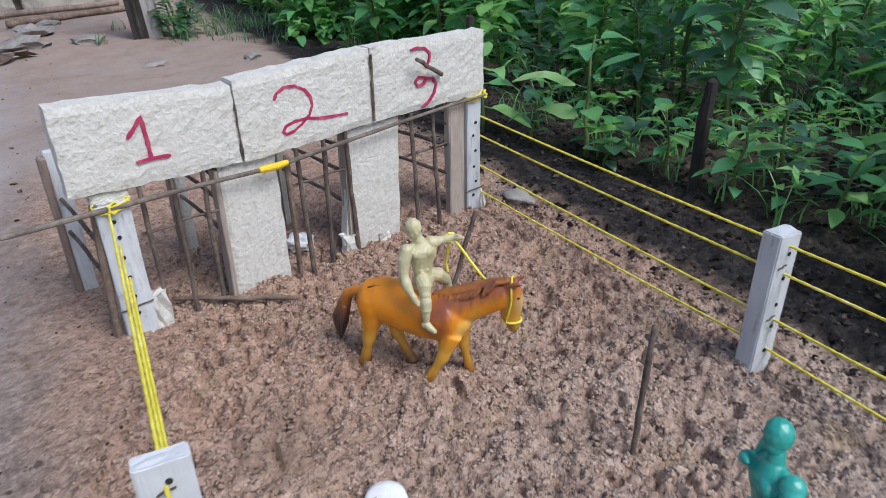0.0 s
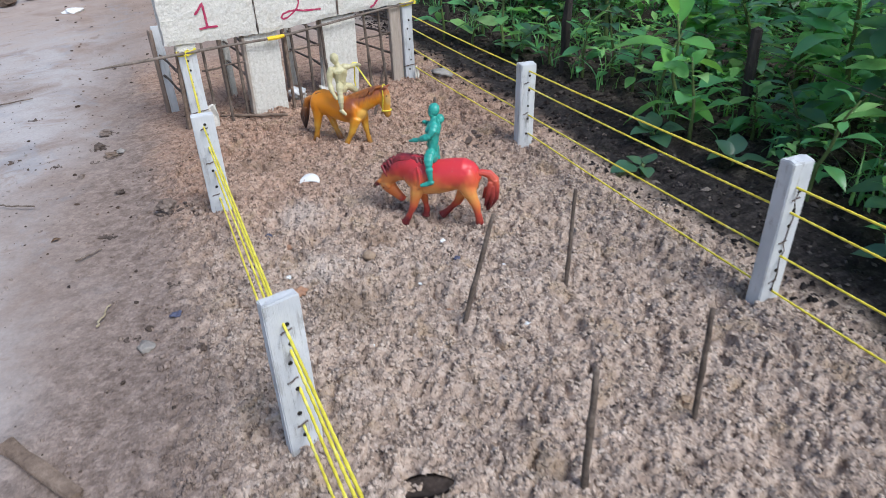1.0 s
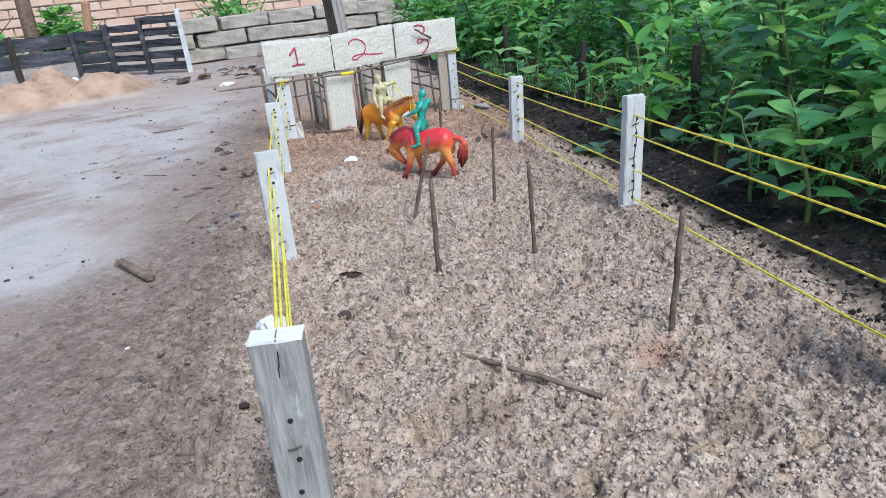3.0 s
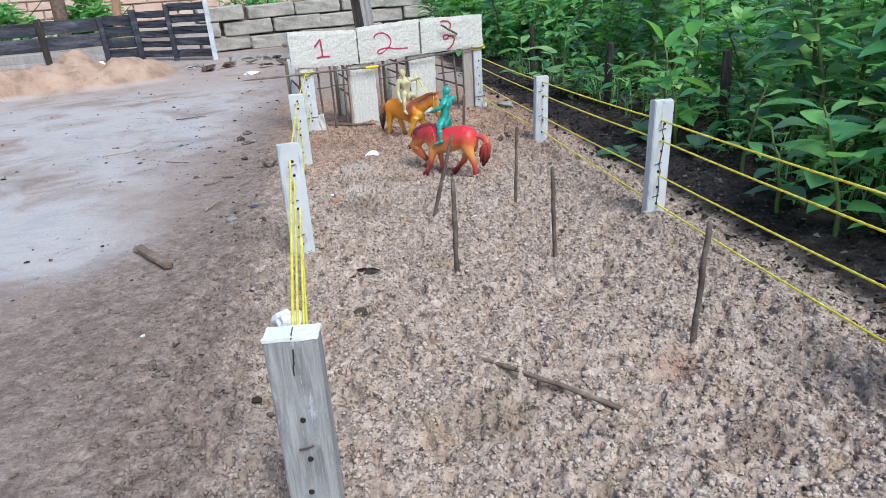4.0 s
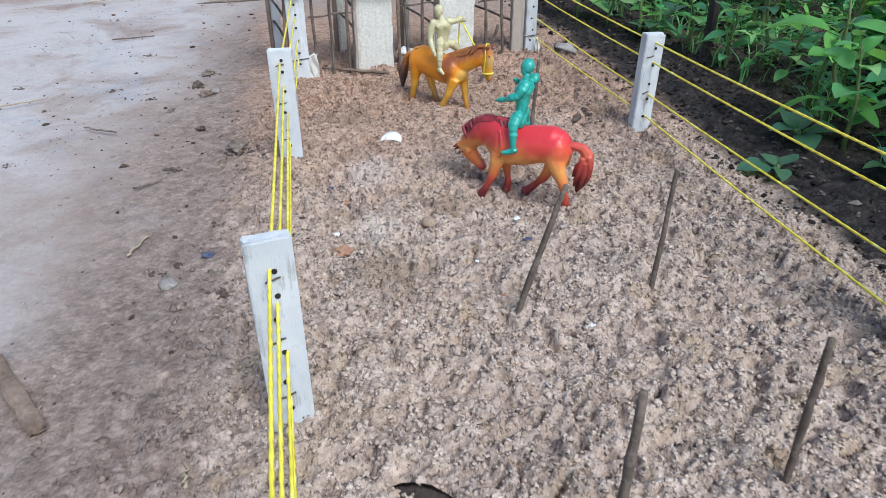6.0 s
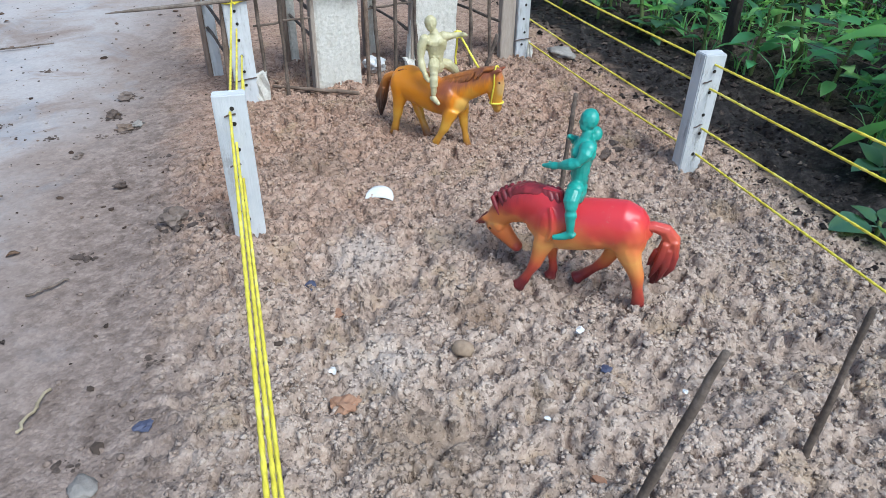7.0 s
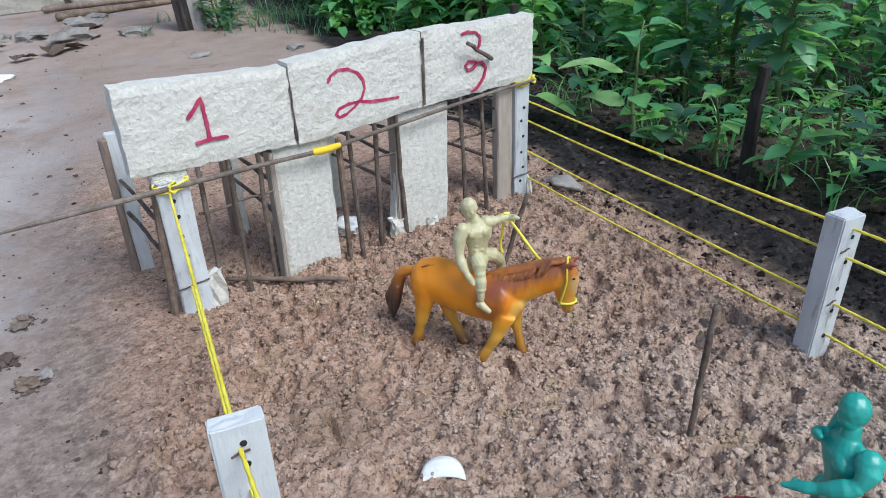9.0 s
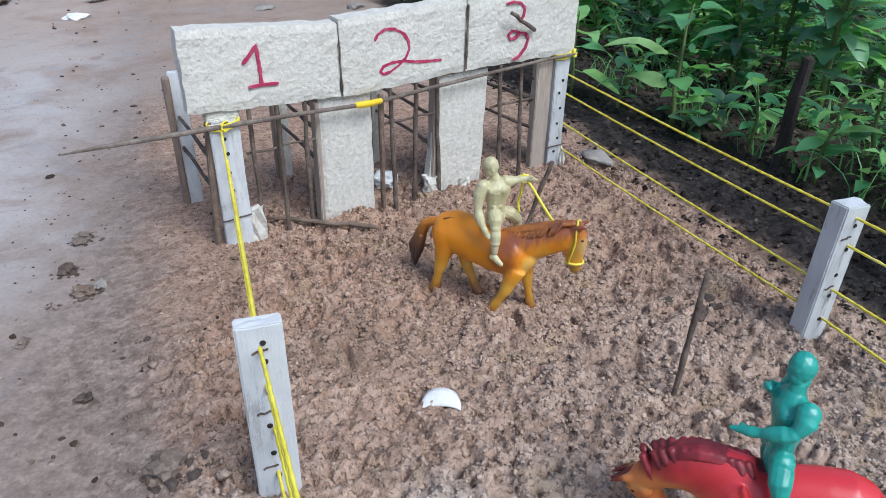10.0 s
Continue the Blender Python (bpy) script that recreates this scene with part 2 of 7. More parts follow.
def crumb_material(name, stops):
    m, nt, sh = blank(name, 0.95)
    geo = nt.nodes.new("ShaderNodeNewGeometry")
    col = ramp(nt, geo.outputs["Random Per Island"], stops)
    sep = nt.nodes.new("ShaderNodeSeparateXYZ")
    nt.links.new(geo.outputs["Position"], sep.inputs[0])
    col = mix(nt, math_node(nt, 'MULTIPLY', span(nt, sep.outputs[1], 0.1, 0.5), 0.75), col, mix(nt, 0.9, col, (0.74, 0.62, 0.55), 'MULTIPLY'))
    nt.links.new(col, sh.inputs["Base Color"])
    sh.inputs["Specular IOR Level"].default_value = 0.15
    bump(nt, sh, noise_node(nt, geo.outputs["Position"], 420, 4), 0.8, 0.001)
    return m


def painted_wood(name="worn_white_paint", low=0.53, high=0.63, most=0.75):
    """White paint worn through to grey wood in long streaks."""
    m, nt, sh = blank(name, 0.7)
    v = coords(nt)
    streak = noise_node(nt, stretched(nt, v, 240, 240, 16), 1.0, 6, 0.75, 0.2)
    spots = noise_node(nt, v, 45, 5, 0.7)
    worn = span(nt, math_node(nt, 'ADD', math_node(nt, 'MULTIPLY', streak, 0.6), math_node(nt, 'MULTIPLY', spots, 0.4)), low, high)
    paint = ramp(nt, noise_node(nt, v, 25, 4), [(0.3, (0.50, 0.515, 0.53)), (0.7, (0.65, 0.66, 0.67))])
    wood = ramp(nt, streak, [(0.35, (0.08, 0.075, 0.07)), (0.55, (0.30, 0.29, 0.28)), (0.7, (0.42, 0.41, 0.40))])
    nt.links.new(mix(nt, math_node(nt, 'MULTIPLY', worn, most), paint, wood), sh.inputs["Base Color"])
    bump(nt, sh, math_node(nt, 'SUBTRACT', streak, math_node(nt, 'MULTIPLY', worn, 0.5)), 0.6, 0.0012)
    return m


def foam():
    """White foam board, beaded and dented, with a few dirty patches."""
    m, nt, sh = blank("white_foam", 0.75)
    v = coords(nt)
    cells = nt.nodes.new("ShaderNodeTexVoronoi")
    cells.inputs["Scale"].default_value = 210
    nt.links.new(v, cells.inputs["Vector"])
    lumps = noise_node(nt, v, 250, 3, 0.55, 0.9)
    dirt = span(nt, noise_node(nt, v, 26, 6, 0.7), 0.56, 0.72)
    base = ramp(nt, lumps, [(0.3, (0.53, 0.505, 0.45)), (0.6, (0.66, 0.635, 0.58))])
    nt.links.new(mix(nt, math_node(nt, 'MULTIPLY', dirt, 0.3), base, (0.46, 0.40, 0.32)), sh.inputs["Base Color"])
    sh.inputs["Specular IOR Level"].default_value = 0.2
    bump(nt, sh, math_node(nt, 'ADD', lumps, math_node(nt, 'MULTIPLY', cells.outputs["Distance"], 0.5)), 0.8, 0.0013)
    return m


def string_material():
    m, nt, sh = blank("yellow_nylon", 0.45)
    f = noise_node(nt, coords(nt), 60, 4)
    nt.links.new(ramp(nt, f, [(0.3, (0.62, 0.50, 0.03)), (0.6, (0.85, 0.74, 0.08)), (0.75, (0.88, 0.82, 0.35))]), sh.inputs["Base Color"])
    return m


def leaf_material(name, stops):
    m, nt, sh = blank(name, 0.36)
    oi = nt.nodes.new("ShaderNodeObjectInfo")
    geo = nt.nodes.new("ShaderNodeNewGeometry")
    k = math_node(nt, 'FRACT', math_node(nt, 'ADD', oi.outputs["Random"], geo.outputs["Random Per Island"]))
    col = ramp(nt, k, stops)
    vein = noise_node(nt, coords(nt), 55, 4)
    col = mix(nt, math_node(nt, 'MULTIPLY', span(nt, vein, 0.45, 0.7), 0.4), col, (0.19, 0.30, 0.09))
    nt.links.new(col, sh.inputs["Base Color"])
    sh.inputs["Specular IOR Level"].default_value = 0.9
    sh.inputs["Coat Weight"].default_value = 0.35
    sh.inputs["Coat Roughness"].default_value = 0.42
    bump(nt, sh, vein, 0.4, 0.002)
    tr = nt.nodes.new("ShaderNodeBsdfTranslucent")
    nt.links.new(mix(nt, 0.5, col, (0.26, 0.46, 0.06)), tr.inputs["Color"])
    ms = nt.nodes.new("ShaderNodeMixShader")
    ms.inputs[0].default_value = 0.5
    nt.links.new(sh.outputs[0], ms.inputs[1])
    nt.links.new(tr.outputs[0], ms.inputs[2])
    nt.links.new(ms.outputs[0], nt.nodes["Material Output"].inputs["Surface"])
    return m


def horse_paint(name, ladder, face=None, crest=None, patches=()):
    """Sprayed plastic: a ladder of (height in mm, colour), a face colour ahead of x, a dark crest along the neck,
    soft sprayed patches (x, z, half length, half height in mm, colour, share)."""
    m, nt, sh = blank(name, 0.34)
    v = coords(nt, False)
    sep = nt.nodes.new("ShaderNodeSeparateXYZ")
    nt.links.new(v, sep.inputs[0])
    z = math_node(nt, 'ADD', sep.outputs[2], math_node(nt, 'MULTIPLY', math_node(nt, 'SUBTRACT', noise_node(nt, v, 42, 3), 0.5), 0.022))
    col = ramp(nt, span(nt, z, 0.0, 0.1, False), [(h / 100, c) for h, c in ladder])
    for px, pz, rx, rz, hue, share in patches:
        u = math_node(nt, 'MULTIPLY', math_node(nt, 'SUBTRACT', sep.outputs[0], px * 0.001), 1000 / rx)
        w = math_node(nt, 'MULTIPLY', math_node(nt, 'SUBTRACT', z, pz * 0.001), 1000 / rz)
        d = math_node(nt, 'ADD', math_node(nt, 'MULTIPLY', u, u), math_node(nt, 'MULTIPLY', w, w))
        col = mix(nt, math_node(nt, 'MULTIPLY', span(nt, d, 1.0, 0.15), share), col, hue)
    if face:
        x_lo, x_hi, hue, share = face
        col = mix(nt, math_node(nt, 'MULTIPLY', span(nt, math_node(nt, 'ADD', sep.outputs[0], math_node(nt, 'MULTIPLY', math_node(nt, 'SUBTRACT', noise_node(nt, v, 40, 3), 0.5), 0.015)), x_lo, x_hi), share), col, hue)
    if crest:
        slope, lo, hi, x_lo, hue = crest
        line = math_node(nt, 'ADD', sep.outputs[2], math_node(nt, 'MULTIPLY', sep.outputs[0], slope))
        line = math_node(nt, 'ADD', line, math_node(nt, 'MULTIPLY', math_node(nt, 'SUBTRACT', noise_node(nt, stretched(nt, v, 260, 60, 60), 1.0, 3), 0.5), 0.016))
        col = mix(nt, math_node(nt, 'MULTIPLY', math_node(nt, 'MULTIPLY', span(nt, line, lo, hi), span(nt, sep.outputs[0], x_lo, x_lo + 0.02)), 0.85), col, hue)
    fine = noise_node(nt, v, 300, 4)
    scuff = span(nt, noise_node(nt, v, 90, 5, 0.75), 0.60, 0.72)
    col = mix(nt, math_node(nt, 'MULTIPLY', scuff, 0.22), col, (0.42, 0.30, 0.20))
    nt.links.new(col, sh.inputs["Base Color"])
    sh.inputs["Subsurface Weight"].default_value = 0.05
    sh.inputs["Subsurface Scale"].default_value = 0.004
    bump(nt, sh, fine, 0.12, 0.0006)
    return m


def plastic(name, a, b, rough=0.45):
    m, nt, sh = blank(name, rough)
    v = coords(nt, False)
    nt.links.new(ramp(nt, noise_node(nt, v, 70, 5, 0.7), [(0.35, a), (0.65, b)]), sh.inputs["Base Color"])
    bump(nt, sh, noise_node(nt, v, 260, 3), 0.15, 0.0008)
    return m


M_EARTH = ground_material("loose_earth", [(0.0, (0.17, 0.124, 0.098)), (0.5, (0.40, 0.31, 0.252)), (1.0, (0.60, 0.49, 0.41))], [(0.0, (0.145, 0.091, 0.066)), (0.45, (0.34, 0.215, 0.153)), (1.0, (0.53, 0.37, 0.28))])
M_CRUMB = ground_material("dry_crumbs", [(0.0, (0.28, 0.213, 0.172)), (0.4, (0.485, 0.386, 0.319)), (0.8, (0.61, 0.501, 0.419)), (1.0, (0.69, 0.58, 0.496))], [(0.0, (0.17, 0.108, 0.078)), (0.4, (0.40, 0.265, 0.194)), (0.8, (0.55, 0.39, 0.295)), (1.0, (0.63, 0.47, 0.37))], 0.16)
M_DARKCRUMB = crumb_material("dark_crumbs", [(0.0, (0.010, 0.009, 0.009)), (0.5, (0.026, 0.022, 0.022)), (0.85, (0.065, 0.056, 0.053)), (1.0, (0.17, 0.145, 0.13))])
M_GRIT = crumb_material("yard_grit", [(0.0, (0.045, 0.033, 0.027)), (0.6, (0.10, 0.075, 0.06)), (1.0, (0.26, 0.20, 0.165))])
M_POST = painted_wood()
M_GREYPOST = painted_wood("bare_grey_paint", 0.30, 0.46, 0.85)
M_FOAM = foam()
M_STRING = string_material()
M_TWIG = surface("twig_bark", [(0.0, (0.05, 0.037, 0.03)), (0.5, (0.13, 0.10, 0.08)), (1.0, (0.25, 0.20, 0.165))], 60, 300, 0.9, 0.8, 0.001)
M_STICK = surface("pale_stick", [(0.0, (0.09, 0.062, 0.045)), (0.5, (0.20, 0.145, 0.11)), (1.0, (0.34, 0.26, 0.20))], 50, 260, 0.85, 0.7, 0.001)
M_ROD = surface("grey_rod", [(0.0, (0.075, 0.058, 0.048)), (0.5, (0.16, 0.13, 0.108)), (1.0, (0.28, 0.235, 0.20))], 50, 260, 0.85, 0.7, 0.001)
M_PLANK = surface("weathered_wood", [(0.0, (0.12, 0.085, 0.066)), (0.5, (0.24, 0.18, 0.145)), (1.0, (0.36, 0.29, 0.245))], 8, 60, 0.85, 0.6, 0.001, (6, 6, 1))
M_HOLE = surface("hole_shadowed_wood", [(0.0, (0.012, 0.010, 0.009)), (1.0, (0.04, 0.035, 0.03))], 80, 300, 0.95)
M_WIRE = surface("rusty_wire", [(0.0, (0.05, 0.035, 0.03)), (1.0, (0.14, 0.10, 0.085))], 60, 300, 0.6)
M_MARK = surface("crimson_marker", [(0.0, (0.30, 0.022, 0.075)), (0.5, (0.40, 0.035, 0.10)), (1.0, (0.50, 0.14, 0.19))], 120, 500, 0.6, 0.3, 0.0005)
M_TAPE = surface("yellow_tape", [(0.0, (0.70, 0.46, 0.02)), (1.0, (0.85, 0.62, 0.04))], 60, 200, 0.4, 0.2, 0.0005)
M_WHITE = surface("chalky_white", [(0.0, (0.62, 0.62, 0.61)), (1.0, (0.84, 0.84, 0.83))], 60, 300, 0.6, 0.4, 0.001)
M_RAG = surface("orange_cloth", [(0.0, (0.50, 0.16, 0.05)), (1.0, (0.68, 0.26, 0.09))], 40, 160, 0.8, 0.4, 0.002)
M_SLATE = surface("blue_slate", [(0.0, (0.04, 0.045, 0.075)), (1.0, (0.11, 0.12, 0.19))], 80, 300, 0.5, 0.5, 0.001)
M_STONE = surface("grey_stone", [(0.0, (0.16, 0.14, 0.125)), (0.5, (0.28, 0.255, 0.23)), (1.0, (0.40, 0.37, 0.34))], 30, 180, 0.9, 0.8, 0.002)
M_PEBBLE = surface("tan_pebble", [(0.0, (0.22, 0.155, 0.105)), (0.5, (0.32, 0.235, 0.165)), (1.0, (0.42, 0.32, 0.235))], 60, 250, 0.7, 0.5, 0.0006)
M_CLOD = surface("dark_clod", [(0.0, (0.04, 0.03, 0.026)), (0.6, (0.12, 0.09, 0.075)), (1.0, (0.22, 0.17, 0.14))], 60, 250, 0.95, 0.9, 0.002)
M_DRYCLOD = surface("dry_clod", [(0.0, (0.10, 0.076, 0.063)), (0.5, (0.20, 0.155, 0.13)), (1.0, (0.32, 0.26, 0.22))], 60, 250, 0.95, 0.9, 0.002)
M_GREYWOOD = surface("silvered_wood", [(0.0, (0.20, 0.16, 0.13)), (0.5, (0.36, 0.30, 0.25)), (1.0, (0.48, 0.415, 0.355))], 8, 60, 0.85, 0.6, 0.001, (6, 6, 1))
M_REDCLOD = surface("red_clay", [(0.0, (0.28, 0.145, 0.09)), (1.0, (0.44, 0.27, 0.175))], 60, 250, 0.95, 0.8, 0.001)
M_DRYLEAF = surface("dry_leaf", [(0.0, (0.10, 0.06, 0.04)), (0.5, (0.22, 0.14, 0.09)), (1.0, (0.36, 0.25, 0.17))], 60, 200, 0.8, 0.5, 0.001)
M_BLACK = surface("black_slat", [(0.0, (0.014, 0.015, 0.020)), (0.55, (0.042, 0.044, 0.056)), (1.0, (0.13, 0.13, 0.15))], 6, 40, 0.65, 0.4, 0.003, (1, 1, 4))
M_BLOCK = surface("pale_block", [(0.0, (0.22, 0.20, 0.17)), (0.5, (0.40, 0.37, 0.325)), (1.0, (0.54, 0.47, 0.41))], 12, 70, 0.95, 0.8, 0.004)
M_BLOCKDARK = surface("dark_joint", [(0.0, (0.09, 0.08, 0.07)), (1.0, (0.22, 0.195, 0.17))], 9, 60, 0.95, 0.6, 0.003)
M_BRICK = surface("fired_brick", [(0.0, (0.52, 0.33, 0.25)), (0.5, (0.62, 0.44, 0.35)), (1.0, (0.68, 0.56, 0.48))], 4, 40, 0.9, 0.6, 0.003)
M_MORTAR = surface("mortar", [(0.0, (0.40, 0.34, 0.30)), (1.0, (0.56, 0.50, 0.45))], 6, 60, 0.95, 0.6, 0.003)
M_BARK = surface("dark_bark", [(0.0, (0.02, 0.017, 0.016)), (0.6, (0.06, 0.05, 0.045)), (1.0, (0.13, 0.11, 0.10))], 12, 70, 0.95, 0.9, 0.006, (3, 3, 0.6))
M_GREYPOLE = surface("grey_pole", [(0.0, (0.24, 0.22, 0.21)), (1.0, (0.42, 0.39, 0.37))], 10, 60, 0.9, 0.6, 0.003, (3, 3, 0.6))
M_LEAF = leaf_material("field_leaf", [(0.0, (0.10, 0.33, 0.14)), (0.35, (0.14, 0.46, 0.19)), (0.7, (0.26, 0.62, 0.18)), (1.0, (0.47, 0.76, 0.28))])
M_BRIGHT = leaf_material("bright_leaf", [(0.0, (0.14, 0.45, 0.075)), (1.0, (0.24, 0.62, 0.12))])
M_BLUELEAF = leaf_material("blue_green_leaf", [(0.0, (0.045, 0.14, 0.085)), (1.0, (0.10, 0.24, 0.155))])
M_STEM = surface("green_stem", [(0.0, (0.06, 0.09, 0.03)), (1.0, (0.15, 0.20, 0.07))], 30, 150, 0.7, 0.3, 0.001)
M_STRAW = surface("dry_straw", [(0.0, (0.24, 0.19, 0.12)), (1.0, (0.45, 0.38, 0.26))], 30, 150, 0.85, 0.3, 0.001)
M_RED = horse_paint("red_horse_paint", [(0, (0.09, 0.014, 0.018)), (7, (0.16, 0.018, 0.022)), (17, (0.46, 0.07, 0.04)), (29, (0.64, 0.19, 0.055)), (40, (0.74, 0.33, 0.09)), (48, (0.71, 0.22, 0.065)), (57, (0.66, 0.10, 0.055)), (66, (0.62, 0.04, 0.05)), (90, (0.58, 0.03, 0.045))],
                    None, (0.72, 0.092, 0.110, 0.016, (0.17, 0.016, 0.028)),
                    [(52, 48, 17, 11, (0.62, 0.20, 0.055), 0.75), (54, 30, 16, 12, (0.62, 0.17, 0.05), 0.7), (42, 18, 8, 8, (0.45, 0.06, 0.05), 0.8), (74, 39, 9, 8, (0.16, 0.018, 0.024), 0.95), (58, 60, 14, 12, (0.30, 0.03, 0.03), 0.6), (30, 62, 14, 16, (0.48, 0.03, 0.035), 0.55), (-40, 56, 8, 16, (0.70, 0.14, 0.06), 0.4), (-22, 60, 20, 10, (0.70, 0.05, 0.055), 0.5)])
M_REDDARK = plastic("maroon_hair", (0.10, 0.012, 0.018), (0.30, 0.026, 0.034), 0.45)
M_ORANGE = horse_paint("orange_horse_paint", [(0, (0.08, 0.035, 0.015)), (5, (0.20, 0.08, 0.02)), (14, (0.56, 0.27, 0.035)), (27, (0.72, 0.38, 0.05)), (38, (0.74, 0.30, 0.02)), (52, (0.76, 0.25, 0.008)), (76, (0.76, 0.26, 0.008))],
                       None, (-0.42, 0.043, 0.060, 0.000, (0.19, 0.058, 0.050)),
                       [(37, 48, 10, 14, (0.78, 0.50, 0.12), 0.75), (46, 62, 12, 8, (0.74, 0.36, 0.04), 0.6), (15, 54, 15, 20, (0.33, 0.095, 0.022), 0.8), (67, 62, 10, 20, (0.60, 0.36, 0.06), 0.65), (73, 72, 6, 12, (0.62, 0.46, 0.22), 0.6), (67, 47, 8, 6, (0.26, 0.17, 0.05), 0.55), (-22, 36, 14, 8, (0.76, 0.36, 0.04), 0.5)])
M_ORANGEDARK = plastic("brown_hair", (0.16, 0.055, 0.03), (0.46, 0.16, 0.03), 0.5)
M_ORANGETAIL = horse_paint("orange_tail_paint", [(10, (0.035, 0.025, 0.022)), (30, (0.07, 0.04, 0.032)), (44, (0.20, 0.08, 0.03)), (58, (0.52, 0.18, 0.02)), (70, (0.62, 0.20, 0.01))])
M_REDTAIL = horse_paint("red_tail_paint", [(10, (0.07, 0.014, 0.016)), (28, (0.14, 0.02, 0.022)), (42, (0.36, 0.05, 0.04)), (56, (0.56, 0.11, 0.06)), (72, (0.52, 0.04, 0.055))])
M_GREENDOLL = plastic("green_plastic", (0.025, 0.24, 0.195), (0.05, 0.39, 0.32), 0.34)
M_BEIGEDOLL = plastic("khaki_plastic", (0.44, 0.39, 0.21), (0.60, 0.55, 0.34), 0.42)


# ---- small tools ----
def lattice(ix, iy, seed):
    h = (ix.astype(np.int64) * 374761393 + iy.astype(np.int64) * 668265263 + seed * 974711) & 0x7fffffff
    h = (h ^ (h >> 13)) * 1274126177 & 0x7fffffff
    h = (h ^ (h >> 16)) & 0xffff
    return h / 65535.0


def vnoise(x, y, scale, seed=0):
    x, y = np.asarray(x, float) * scale + 1000, np.asarray(y, float) * scale + 1000
    ix, iy = np.floor(x), np.floor(y)
    fx, fy = x - ix, y - iy
    fx, fy = fx * fx * (3 - 2 * fx), fy * fy * (3 - 2 * fy)
    a, b = lattice(ix, iy, seed), lattice(ix + 1, iy, seed)
    c, d = lattice(ix, iy + 1, seed), lattice(ix + 1, iy + 1, seed)
    return (a * (1 - fx) + b * fx) * (1 - fy) + (c * (1 - fx) + d * fx) * fy - 0.5


def clumps(x, y, scale, seed=0):
    """Rounded lumps of mixed size and height, with sharp creases where they meet."""
    x, y = np.asarray(x, float) * scale + 1000, np.asarray(y, float) * scale + 1000
    ix, iy = np.floor(x), np.floor(y)
    best, high = np.full(x.shape, 9.0), np.zeros(x.shape)
    for dx in (-1, 0, 1):
        for dy in (-1, 0, 1):
            jx, jy = ix + dx, iy + dy
            big = lattice(jx, jy, seed + 2)
            d = np.hypot(x - jx - lattice(jx, jy, seed), y - jy - lattice(jx, jy, seed + 1)) - 0.3 * big
            near = d < best
            best = np.where(near, d, best)
            high = np.where(near, 0.35 + 0.65 * big, high)
    return high * np.clip(1 - 1.5 * np.maximum(best, 0) ** 2, 0, 1) - 0.4


def smooth(v, a, b):
    k = np.clip((np.asarray(v, float) - a) / (b - a), 0, 1)
    return k * k * (3 - 2 * k)


def hollows(x, y):
    """Small holes between the lumps of loose sand, 0 to 1; crumbs do not fill them."""
    wx, wy = x + 0.012 * vnoise(x, y, 60, 31), y + 0.012 * vnoise(x, y, 60, 32)
    wide = smooth(vnoise(wx, wy, 120, 41) + 0.5 * vnoise(wx, wy, 34, 42), 0.15, 0.32)
    small = smooth(vnoise(wx, wy, 210, 45) + 0.35 * vnoise(wx, wy, 40, 46), 0.20, 0.33)
    return np.maximum(wide, 0.75 * small)


PITS = [(0.208, 0.372, 0.050, 0.042, 0.0085), (0.135, 0.20, 0.05, 0.06, 0.004), (0.158, -0.140, 0.016, 0.009, 0.012), (0.372, -0.402, 0.018, 0.012, 0.010), (0.262, 0.335, 0.03, 0.02, 0.005)]
HEAPS = [(0.40, 0.655, 0.075, 0.028, 0.016), (0.47, 0.60, 0.05, 0.06, 0.007), (0.20, 0.60, 0.06, 0.05, 0.004)]
BANKS = [(-0.53, 1.75, 0.115, 0.20, 0.078), (-0.78, 1.75, 0.175, 0.26, 0.090), (-1.22, 1.76, 0.33, 0.26, 0.085), (-2.0, 1.80, 0.5, 0.3, 0.08)]


